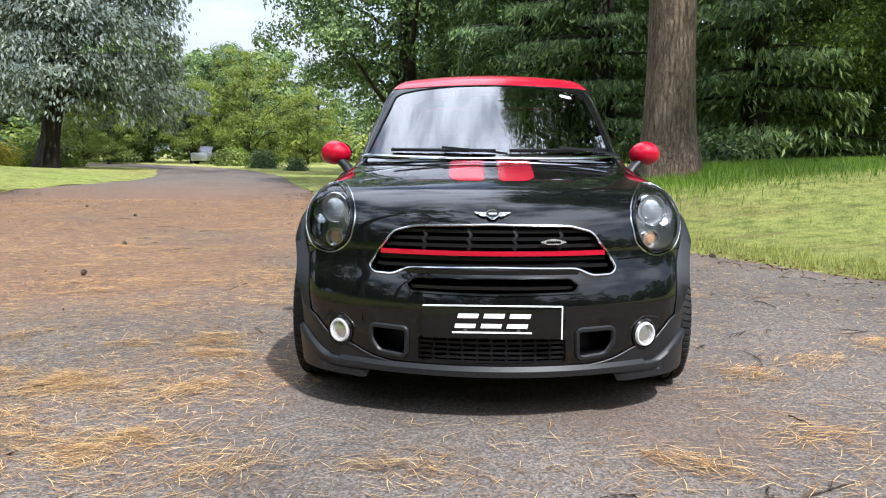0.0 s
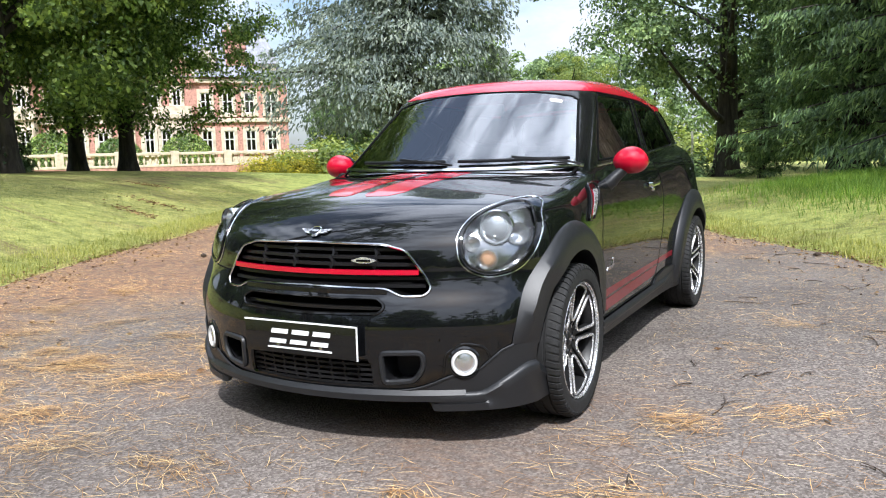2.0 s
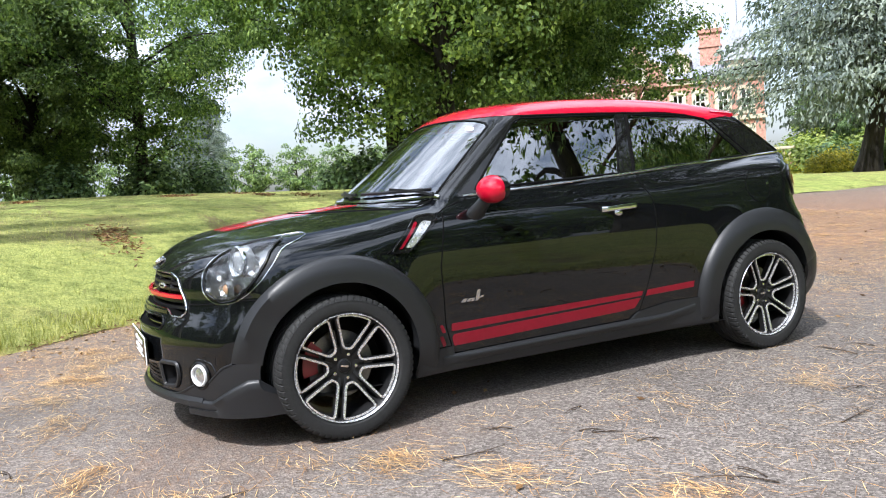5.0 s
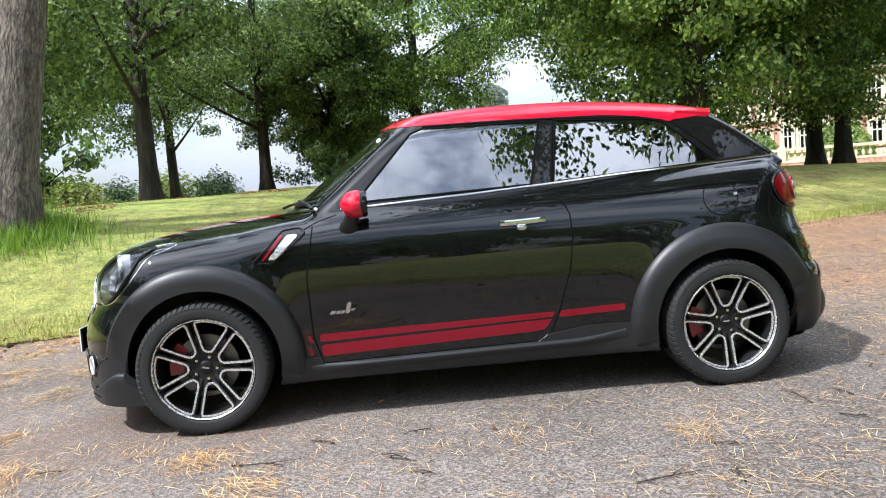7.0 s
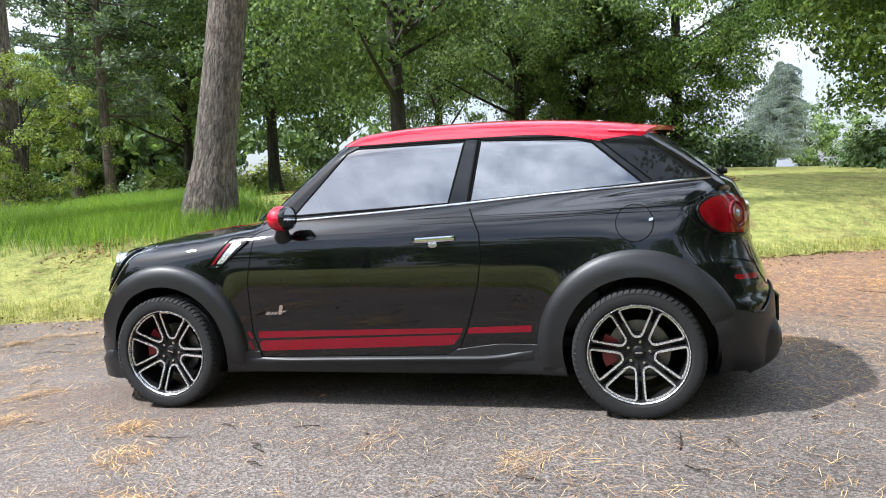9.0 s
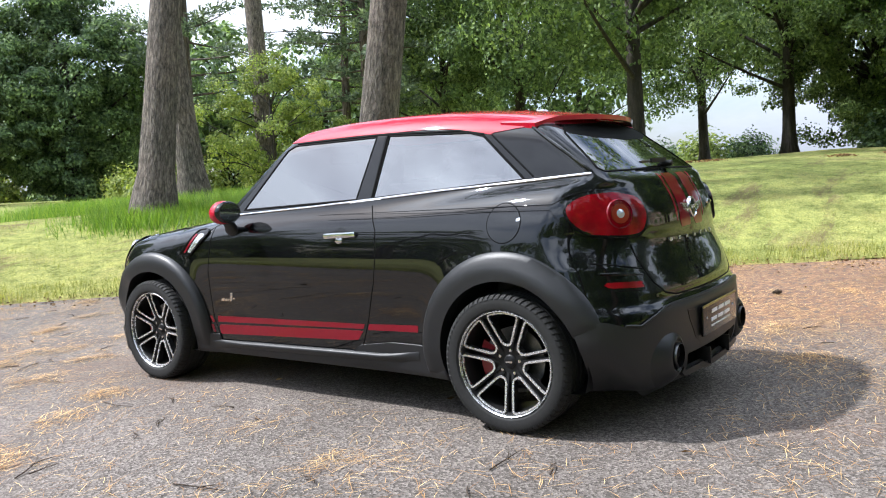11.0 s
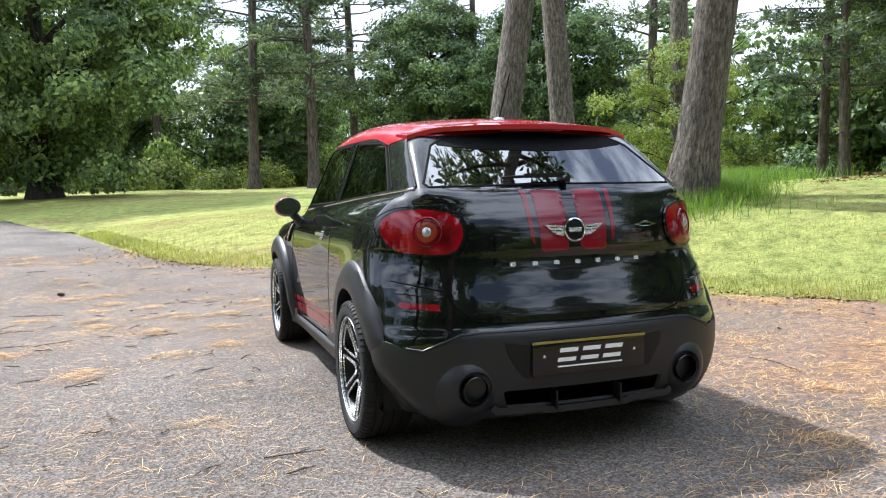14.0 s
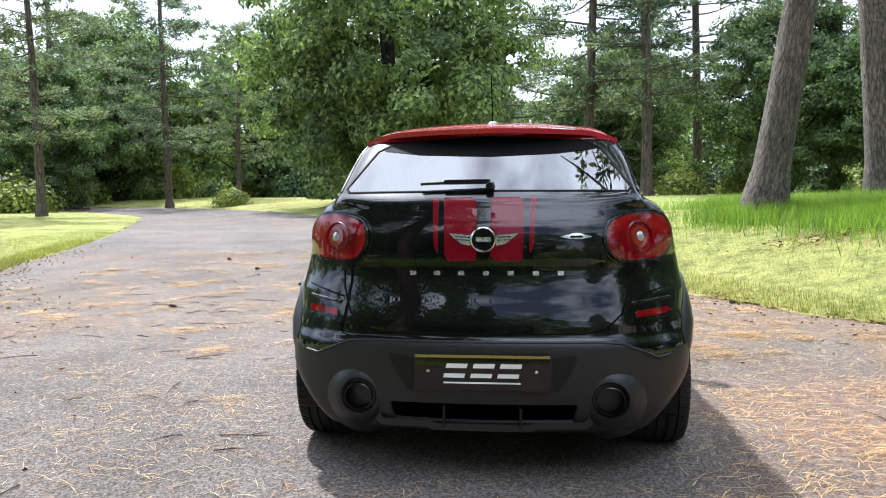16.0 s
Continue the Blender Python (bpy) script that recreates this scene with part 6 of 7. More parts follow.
def pine(seed, label, height=19.0, bare=8.0, spread=3.6, r=0.26, lean=(0, 0), bark=None, per=230, tiers=30, needle=0.34, group="park pines", mat=None):
    """A tall pine: bare trunk, dead stubs, flat tiers of needle tufts at the top."""
    rng = np.random.default_rng(seed)
    geos = [trunk_geo(rng, height, r, lean, 22)]
    cs, al = [], []
    for i in range(tiers):
        t = (i + rng.uniform(0, 1)) / tiers
        z = bare + (height - bare) * t
        reach = spread * (0.45 + 0.8 * math.sin(math.pi * min(1, 0.18 + t * 0.8))) * rng.uniform(0.6, 1.1)
        a = rng.uniform(0, 2 * math.pi)
        root = np.array([lean[0] * z / height, lean[1] * z / height, z])
        tip = root + np.array([reach * math.cos(a), reach * math.sin(a), rng.uniform(-0.5, 0.9)])
        geos.append(limb(root, tip, 0.075 * (1.2 - t), 0.015, (0, 0, rng.uniform(-0.4, 0.2)), 5, 5))
        tufts = max(5, per // 26)
        s = rng.uniform(0.35, 1.06, tufts)[:, None]
        mids = root + (tip - root) * s + rng.normal(size=(tufts, 3)) * np.array([0.62, 0.62, 0.16]) * (0.35 + 0.7 * s)
        which = rng.integers(0, tufts, per)
        ray = unit(rng.normal(size=(per, 3)) * np.array([1, 1, 0.55]) + np.array([0, 0, 0.25]))
        cs.append(mids[which] + ray * rng.uniform(0.08, 0.50, per)[:, None])
        al.append(ray + (tip - root) / reach * 0.4 + rng.normal(size=(per, 3)) * 0.25)
    for i in range(7):
        z = rng.uniform(bare * 0.45, bare)
        a = rng.uniform(0, 2 * math.pi)
        root = np.array([lean[0] * z / height, lean[1] * z / height, z])
        geos.append(limb(root, root + np.array([1.3 * math.cos(a), 1.3 * math.sin(a), 0.1]), 0.03, 0.01, (0, 0, -0.1), 4, 3))
    c, al = np.concatenate(cs), np.concatenate(al)
    return tree_of(label, join(*geos), bark or DARKBARK, sprays(rng, c, al, needle, needle * 0.32), mat or PINELEAF, group)


def cedar(seed, label, height=22.0, spread=8.9, r=0.50, tiers=78, per=1080, leaf=0.31):
    """A blue-grey cedar: long limbs with curtains of drooping sprays."""
    rng = np.random.default_rng(seed)
    geos = [trunk_geo(rng, height * 0.92, r, (3.6, 0.9), 20)]
    cs, al = [], []
    for i in range(tiers):
        t = (i + rng.uniform(0, 1)) / tiers
        z = 3.2 + (height - 3.4) * t
        reach = spread * (1.0 - 0.72 * t**1.5) * rng.uniform(0.65, 1.1)
        a = i * 2.399 + rng.uniform(-0.4, 0.4)
        root = np.array([3.9 * z / height, 1.0 * z / height, z])
        d = np.array([math.cos(a), math.sin(a), 0])
        tip = root + d * reach + np.array([0, 0, rng.uniform(-1.2, 0.8)])
        geos.append(limb(root, tip, 0.16 * (1.15 - t), 0.02, (0, 0, 0.7), 6, 6))
        side = np.array([-d[1], d[0], 0])
        s = rng.uniform(0.12, 1.06, per)
        w = rng.normal(size=per) * (0.35 + 0.30 * reach * s * (1.15 - s))
        fall = rng.exponential(0.62, per) * (0.4 + s) * (1.0 + 0.6 * np.sin(9 * s + 2.3 * w + i))
        c = root + (tip - root) * s[:, None] + side * w[:, None]
        c[:, 2] += 0.7 * np.sin(np.pi * np.clip(s, 0, 1)) - np.minimum(fall, 3.4) + 0.15
        c[:, 2] = np.maximum(c[:, 2], 2.7 + 0.5 * np.sin(3 * a + 7 * s))
        cs.append(c)
        al.append(d * 0.55 + rng.normal(size=(per, 3)) * 0.45 + np.stack([np.zeros(per), np.zeros(per), -0.35 - 0.4 * np.minimum(fall, 2)], 1))
    c, al = np.concatenate(cs), np.concatenate(al)
    return tree_of(label, join(*geos), DARKBARK, sprays(rng, c, al, leaf, leaf * 0.40, 0.15), CEDARLEAF, "park trees")


def redwood(seed, label, height=26.0, spread=5.0, base=4.6, r=0.40, tiers=84, per=620, leaf=0.24):
    """An old redwood: a stout bare trunk below, then dense drooping boughs, longer on the open side."""
    rng = np.random.default_rng(seed)
    geos = [trunk_geo(rng, height, r, (0, 0), 24, 18)]
    cs, al, fc = [], [], []
    for i in range(tiers):
        t = (i + rng.uniform(0, 1)) / tiers
        z = base + (height - base) * t
        a = i * 2.399 + rng.uniform(-0.3, 0.3)
        reach = spread * (1.0 - 0.72 * t) * rng.uniform(0.7, 1.1) * (1.0 + 0.42 * math.cos(a))
        if t < 0.12 and math.cos(a - 0.5) < 0.1:
            continue
        d = np.array([math.cos(a), math.sin(a), 0.0])
        root = np.array([0, 0, z])
        tip = root + d * reach - np.array([0, 0, 0.25 * reach])
        geos.append(limb(root, tip, 0.09 * (1.1 - t), 0.012, (0, 0, 0.35), 5, 5))
        side = np.array([-d[1], d[0], 0])
        boughs = 14
        s = rng.uniform(0.2, 1.05, boughs)
        mids = root + (tip - root) * s[:, None] + side * (rng.normal(size=boughs) * (0.25 + 0.26 * reach * (1.1 - s)))[:, None]
        which = rng.integers(0, boughs, per)
        off = rng.normal(size=(per, 3)) * np.array([0.42, 0.42, 0.10])
        off[:, 2] -= 0.35 * (off[:, 0] ** 2 + off[:, 1] ** 2) + rng.exponential(0.10, per)
        cs.append(mids[which] + off)
        al.append(d * 0.6 + off * 1.2 + rng.normal(size=(per, 3)) * 0.35 + np.array([0, 0, -0.45]))
        fc.append(np.tile(d * 0.7 + np.array([0, 0, 0.40]), (per, 1)) + rng.normal(size=(per, 3)) * 0.45)
    c, al, fc = np.concatenate(cs), np.concatenate(al), np.concatenate(fc)
    return tree_of(label, join(*geos), REDBARK, sprays(rng, c, al, leaf, leaf * 0.30, 0.12, fc), DARKLEAF, "park trees")


def conifer(seed, label, height=18.0, spread=4.2, base=1.0, per=560, tiers=72, leaf=0.27, mat=None, bark=None, r=0.4):
    """A dense conifer with level, slightly drooping boughs from near the ground to the tip."""
    rng = np.random.default_rng(seed)
    geos = [trunk_geo(rng, height * 0.97, r, (0, 0), 18)]
    cs, al, fc = [], [], []
    for i in range(tiers):
        t = (i + rng.uniform(0, 1)) / tiers
        z = base + (height - base) * t
        reach = spread * (1.02 - t) ** 0.75 * rng.uniform(0.65, 1.15)
        a = i * 2.399
        d = np.array([math.cos(a), math.sin(a), -0.12])
        root = np.array([0, 0, z])
        tip = root + d * reach
        geos.append(limb(root, tip, 0.06, 0.01, (0, 0, 0.15), 4, 4))
        s = rng.uniform(0.15, 1.05, per)
        w = rng.normal(size=per) * (0.25 + 0.24 * reach * (1.1 - s))
        c = root + d * reach * s[:, None] + np.array([-d[1], d[0], 0]) * w[:, None]
        c[:, 2] -= rng.exponential(0.18, per)
        cs.append(c)
        al.append(d * 0.7 + rng.normal(size=(per, 3)) * 0.40 + np.array([0, 0, -0.55]))
        fc.append(np.tile(d * 0.8 + np.array([0, 0, 0.45]), (per, 1)) + rng.normal(size=(per, 3)) * 0.40)
    c, al, fc = np.concatenate(cs), np.concatenate(al), np.concatenate(fc)
    return tree_of(label, join(*geos), bark or DARKBARK, sprays(rng, c, al, leaf, leaf * 0.26, 0.1, fc), mat or DARKLEAF, "park trees")


def stand(tree, x, y, turn=0.0, size=1.0, sink=0.05, lean=(0, 0)):
    tilt = Matrix.Rotation(radians(lean[0]), 4, "Y") @ Matrix.Rotation(radians(-lean[1]), 4, "X")
    tree.matrix_basis = pose(x, y, float(ground_z(x, y)) - sink, 0, 0, 0) @ tilt @ pose(0, 0, 0, 0, 0, turn) @ Matrix.Scale(size, 4)
    return tree


def again(tree, x, y, turn, size, label="", lean=(0, 0)):
    """A copy elsewhere; lean: degrees off upright towards +x and +y."""
    tilt = Matrix.Rotation(radians(lean[0]), 4, "Y") @ Matrix.Rotation(radians(-lean[1]), 4, "X")
    t = copy_thing(tree, pose(x, y, float(ground_z(x, y)) - 0.05, 0, 0, 0) @ tilt @ pose(0, 0, 0, 0, 0, turn) @ Matrix.Scale(size, 4))
    if label:
        t["label"] = label
    return t


# the two limes and their neighbours on the lawn
lime = stand(broadleaf(11, "broad lime tree with bright green drooping leaves on the lawn", 19, 7.2, 2.2, 0.36, 340, 290, 0.18, tight=0.10), -20.0, 10.0, 20)
again(lime, -25.4, 10.4, 140, 1.05)
again(lime, -28.5, 19.0, 250, 0.95)
again(lime, -22.5, 16.5, 75, 0.8)
oak = stand(broadleaf(23, "spreading oak with dark trunk and ragged crown", 18, 8.0, 4.4, 0.36, 200, 230, 0.22, mat=OAKLEAF), -26.5, -8.8, 0)
again(oak, -36.0, -19.5, 200, 1.0)
again(oak, -40.0, -27.5, 300, 0.95)
again(oak, -52.0, -14.0, 40, 1.0)
# slender redwood and pine trunks in long grass
tall = stand(pine(31, "tall straight pine trunk with grey fissured bark", 24, 13.5, 3.4, 0.27, (0, 0), BARK, 170, 26), -3.8, -8.0, 0, lean=(-8, 1))
again(tall, -6.8, -10.8, 130, 1.02, "", (4, -1))
again(tall, -13.3, -15.7, 210, 1.1)
again(tall, -5.7, -5.05, 290, 1.12, "thick leaning pine trunk with grey fissured bark", (-3, 8.5))
stand(redwood(37, "massive grey-brown trunk of an old redwood beside the drive"), 3.15, 8.6, 0)
# far pines beyond the bend of the drive
scots = stand(pine(41, "tall dark pine with layered needle tufts", 20, 4.6, 4.4, 0.30, (0.4, 0), PINEBARK, 300, 42), 19.8, -25.2, 0, 0.62)
for x, y, a, s in ((21.4, -40.0, 60, 1.0), (19.0, -45.0, 130, 0.8), (-3.5, -45.0, 200, 1.1), (-6.8, -42.8, 300, 1.1), (-11.8, -53.0, 20, 1.15), (29.4, -41.3, 90, 1.1), (-18.5, -46.0, 240, 1.0),
                   (34, -30, 10, 1.1), (12, -58, 170, 1.2), (-26, -36, 80, 1.1), (-34, -31, 140, 1.0), (-30.5, -26.0, 30, 0.95), (2.0, -60, 33, 1.1)):
    again(scots, x, y, a, s * 1.15 if x > 15 else s / 0.62)
# the dense round tree by the drive
dense_tree = stand(broadleaf(53, "dense dark green tree with foliage down to the grass", 14.5, 5.6, 0.5, 0.5, 320, 270, 0.23, mat=OAKLEAF, low=0.3), 6.2, -30.2, 0)
again(dense_tree, -15.4, -45.5, 120, 0.85)
again(lime, -41.5, 2.5, 200, 1.0)
again(oak, -42.5, -6.5, 300, 1.0)
again(dense_tree, -44.5, -2.5, 130, 0.85)
again(dense_tree, -22.0, -42.0, 20, 0.9)
for x, y, a, s in ((31, -52, 20, 0.95), (40, -46, 90, 0.9), (19, -62, 300, 0.95), (6, -68, 150, 0.9), (-8, -66, 250, 0.95), (27, -36, 170, 0.6)):
    again(dense_tree, x, y, a, s, "broad tree at the edge of the wood, in full leaf")
for x, y, a, s in ((-41.5, 58.5, 300, 0.62), (-36.5, 56.0, 70, 0.5), (-39, 62, 40, 0.8), (-31, 66, 130, 0.8), (-24, 70, 220, 0.75)):
    again(dense_tree, x, y, a, s, "broad tree beyond the terrace, in full leaf")
# cedars
blue = stand(cedar(61, "huge blue-grey weeping cedar on the lawn"), -23.3, 36.5, 0)
again(blue, -92.0, 13.5, 100, 0.55, "distant blue-grey cedar on the far lawn")
# trees beside the drive towards the house
far_oak = stand(broadleaf(71, "large dark broadleaved tree beside the drive", 19, 7.0, 3.0, 0.5, 220, 270, 0.20, mat=DARKLEAF), -3.6, 34.0, 0)
again(far_oak, 3.5, 41.0, 120, 1.1)
fir = stand(conifer(83, "dark conifer with level drooping boughs"), 1.7, 26.0, 0)
for x, y, a, s in ((4.2, 23.0, 100, 1.1), (8.9, 21.5, 200, 1.15), (13.1, 26.4, 300, 1.1), (17.3, 31.0, 40, 1.0), (-1.6, 29.5, 150, 0.32), (9.0, 33.0, 70, 1.2), (0.8, 45, 20, 1.2)):
    again(fir, x, y, a, s)
again(lime, 14.5, 19.5, 10, 0.75, "leafy chestnut at the edge of the park")
again(lime, 20, 22, 100, 0.8, "leafy chestnut at the edge of the park")
pale = stand(broadleaf(97, "light yellow-green young tree on the far lawn", 10.5, 4.6, 0.8, 0.2, 120, 190, 0.19, mat=PALELEAF), -18.5, 58.0, 0, 0.85)
again(pale, -14.2, 60.0, 100, 0.7)
again(pale, -12.8, -14.8, 20, 0.5, 'yellow-green sapling on the lawn')
again(pale, -24.5, 61.5, 30, 0.75)
again(pale, -30.0, 58.0, 200, 0.7)
again(pale, -27.5, 49.0, 80, 0.5)
# park trees on the other side of the drive, seen mirrored in the car
stand(broadleaf(29, "tall oak with a high crown over the edge of the drive", 22, 6.0, 7.2, 0.36, 330, 210, 0.20, mat=DARKLEAF), 8.6, 7.0, 0)
again(oak, 40.0, 4.0, 100, 0.6)
again(oak, 42.0, -16.0, 200, 0.6)
again(dense_tree, 36.0, -7.0, 20, 0.55)
# the wood that closes the view
wood_tree = broadleaf(113, "far park tree in full summer leaf", 16, 6.2, 0.8, 0.4, 80, 55, 0.72, mat=OAKLEAF, group="far wood", tight=0.17)
stand(wood_tree, -66.0, -30.0)
rng_w = random.Random(5)
spots = []
for k in range(34):
    a = radians(-160 + k * 3.1 + rng_w.uniform(-1, 1))
    d = rng_w.uniform(62, 88)
    spots.append((d * math.cos(a), d * math.sin(a)))
for k in range(16):
    a = radians(62 + k * 3.6)
    spots.append((rng_w.uniform(75, 95) * math.cos(a), rng_w.uniform(75, 95) * math.sin(a)))
for k in range(13):
    a = radians(146 + k * 3.0)
    d = rng_w.uniform(190, 230)
    spots.append((d * math.cos(a), d * math.sin(a)))
for k in range(10):
    a = radians(-40 + k * 9)
    d = rng_w.uniform(60, 85)
    spots.append((d * math.cos(a), d * math.sin(a)))
spots += [(50, -9), (52, 6), (40, 24), (58, -24), (62, -2)]
spots = [q for q in spots if not (-2.83 < math.atan2(q[1], q[0]) < -2.62)]
for x, y in spots:
    again(wood_tree, x, y, rng_w.uniform(0, 360), rng_w.uniform(0.62, 1.12) * (0.85 if y < -48 else 1.0))

# ---------------------------------------------------------------- shrubs and hedges
def shrub(seed, label, w, h, n, leaf, mat, clipped=False, category="shrub"):
    """A bush: stems and a mass of small leaves; clipped ones keep a smooth dome."""
    rng = np.random.default_rng(seed)
    u = unit(rng.normal(size=(n, 3)))
    u[:, 2] = np.abs(u[:, 2])
    rad = rng.uniform(0.86, 1.0, n) if clipped else rng.uniform(0.45, 1.05, n)
    lump = 1.0 if clipped else 1 + 0.18 * np.sin(5 * u[:, 0] + seed) * np.cos(4 * u[:, 1] * 2)
    c = u * np.array([w, w, h]) * (rad * lump)[:, None]
    ob = tagged(new("shrub"), label, category)
    stems = [limb((0, 0, -0.1), (w * 0.5 * math.cos(a), w * 0.5 * math.sin(a), h * 0.6), 0.05, 0.015, (0, 0, 0.1), 5, 4) for a in np.linspace(0, 6.28, 7)[:-1]]
    part("stems", join(*stems), DARKBARK, ob)
    lf = new("foliage", quick_mesh("foliage", *sprays(rng, c, rng.normal(size=(n, 3)), leaf, leaf * 0.66, 0.0, u + rng.normal(size=(n, 3)) * 0.4 + np.array([0, 0, 0.3])), mat))
    lf.parent = ob
    return ob


bush = stand(shrub(7, "loose light green garden shrub", 1.5, 1.6, 1700, 0.20, PALELEAF), -1.5, -48.0)
for x, y, a, s in ((4.5, -52, 30, 1.3), (1.5, -55, 100, 1.6), (8.5, -50, 200, 1.2), (12.5, -46, 10, 0.9), (-5, -50, 70, 1.2), (-9.5, -46, 150, 1.1), (-13, -47, 220, 1.0), (-20, -33, 33, 1.0), (-31, -20, 80, 1.1),
                   (-40, -22, 10, 1.2), (-25, -29, 140, 0.8), (-12.5, -20.5, 200, 0.8), (16, -36, 10, 0.7), (24, -30, 50, 1.1), (28, -36, 90, 1.3), (-36, -26, 0, 1.3), (-18, 52, 20, 1.0), (-30, 48, 60, 1.5), (-26.5, 43, 100, 1.3), (-34, 41, 150, 1.2)):
    again(bush, x, y, a, s)
dark_bush = stand(shrub(8, "dark evergreen bush on the lawn", 1.3, 1.5, 1500, 0.19, DARKLEAF), -24.0, 12.0)
for x, y, a, s in ((-22.5, 11.4, 20, 0.8), (-27.0, 12.5, 80, 1.1), (-13.8, 45.0, 100, 0.9), (-10.5, 40.0, 40, 0.6), (-29, 9, 160, 0.9), (-5.2, 33.5, 200, 0.9), (6.0, 15.5, 10, 0.8), (-42.0, 3.0, 60, 1.6), (-40.0, -1.5, 120, 1.3), (-44, 6, 0, 1.5)):
    again(dark_bush, x, y, a, s)
for x, y, a, s in ((-20.9, 9.0, 30, 1.15), (-21.6, 10.6, 110, 1.0), (-26.2, 9.4, 200, 1.2)):
    again(dark_bush, x, y, a, s, "dark evergreen bush at the foot of a lime tree")
for k in range(46):
    a = radians(-168 + k * 3.2)
    d = 58 + 14 * ((k * 7) % 5) / 5
    again(bush if k % 2 else dark_bush, d * math.cos(a), d * math.sin(a), k * 47, 1.5 + 0.5 * ((k * 3) % 4) / 4)
for k in range(12):
    a = radians(66 + k * 3.4)
    again(bush, 72 * math.cos(a), 72 * math.sin(a), k * 61, 2.0)
yellow = stand(shrub(9, "yellow flowering shrub by the terrace", 1.5, 1.5, 2200, 0.18, leaf_material("yellow_shrub", (0.16, 0.17, 0.02), (0.32, 0.30, 0.03), (0.55, 0.46, 0.05))), -31.5, 38.5)
again(yellow, -29.0, 40.5, 60, 0.9)
again(yellow, -33.5, 36.8, 120, 1.0)
again(yellow, -34.6, 41.6, 200, 1.25)
again(yellow, -30.4, 43.8, 20, 1.1)
for x, y, a, s in ((-36.8, 43.8, 40, 1.3), (-35.2, 47.6, 130, 1.8), (-39.0, 51.5, 220, 2.0), (-33.0, 51.0, 300, 1.9)):
    again(bush, x, y, a, s, "loose garden shrub at the end of the terrace")
for x, y, a, s in ((-32.4, 46.2, 70, 1.5), (-37.0, 49.0, 10, 1.7), (-42.0, 53.5, 160, 1.9)):
    again(dark_bush, x, y, a, s, "dark evergreen bush at the end of the terrace")

# ---------------------------------------------------------------- the mansion and its terrace
BRICK = speckled("red_brick", (0.42, 0.22, 0.17), 0.85, 6, 0.35)
STONE = speckled("pale_stone", (0.52, 0.44, 0.33), 0.85, 3, 0.25)
SLATE = speckled("grey_slate", (0.20, 0.21, 0.24), 0.6, 5, 0.3)
PANE = glass("house_glass", (0.30, 0.31, 0.33))
WHITEWOOD = material("white_window_frame", (0.56, 0.54, 0.50), 0.5)

house = tagged(new("mansion"), "red brick Victorian mansion with pale stone dressings and slate roof", "house")
HW, HD, EAVE, RIDGE = 15.0, 12.0, 7.4, 11.2


def hpart(name, geo, mat, parent=None, **kw):
    return part(name, geo, mat, parent or house, smooth=False, **kw)


hpart("wall", box(-HW, 0, -1, HW, HD, EAVE), BRICK)
hpart("plinth", box(-HW - 0.15, -0.15, -1, HW + 0.15, HD, 0.7), STONE)
for z in (3.6, 6.9):
    hpart("string_course", box(-HW - 0.18, -0.22, z, HW + 0.18, 0.0, z + 0.35, 0.04), STONE)
hpart("roof", ([(-HW - 0.4, -0.5, EAVE), (HW + 0.4, -0.5, EAVE), (HW + 0.4, HD + 0.4, EAVE), (-HW - 0.4, HD + 0.4, EAVE), (-HW + 2.5, HD / 2, RIDGE), (HW - 2.5, HD / 2, RIDGE)],
               [(0, 1, 5, 4), (1, 2, 5), (2, 3, 4, 5), (3, 0, 4), (3, 2, 1, 0)]), SLATE)


def sash(x, z, w, h, y=-0.02):
    win = hpart("window", join(box(x - w / 2 - 0.25, y - 0.14, z - 0.25, x - w / 2, y + 0.1, z + h + 0.3), box(x + w / 2, y - 0.14, z - 0.25, x + w / 2 + 0.25, y + 0.1, z + h + 0.3),
                               box(x - w / 2, y - 0.14, z + h, x + w / 2, y + 0.1, z + h + 0.3), box(x - w / 2 - 0.3, y - 0.22, z - 0.28, x + w / 2 + 0.3, y + 0.1, z)), STONE)
    hpart("window_frame", join(box(x - w / 2, y - 0.06, z, x - w / 2 + 0.09, y, z + h), box(x + w / 2 - 0.09, y - 0.06, z, x + w / 2, y, z + h), box(x - 0.05, y - 0.07, z, x + 0.05, y, z + h),
                               box(x - w / 2, y - 0.07, z + h * 0.55, x + w / 2, y, z + h * 0.55 + 0.1), box(x - w / 2, y - 0.06, z + h - 0.09, x + w / 2, y, z + h), box(x - w / 2, y - 0.06, z, x + w / 2, y, z + 0.09)), WHITEWOOD, win)
    hpart("pane", ([(x - w / 2, y - 0.02, z), (x + w / 2, y - 0.02, z), (x + w / 2, y - 0.02, z + h), (x - w / 2, y - 0.02, z + h)], [(0, 1, 2, 3)]), PANE, win)


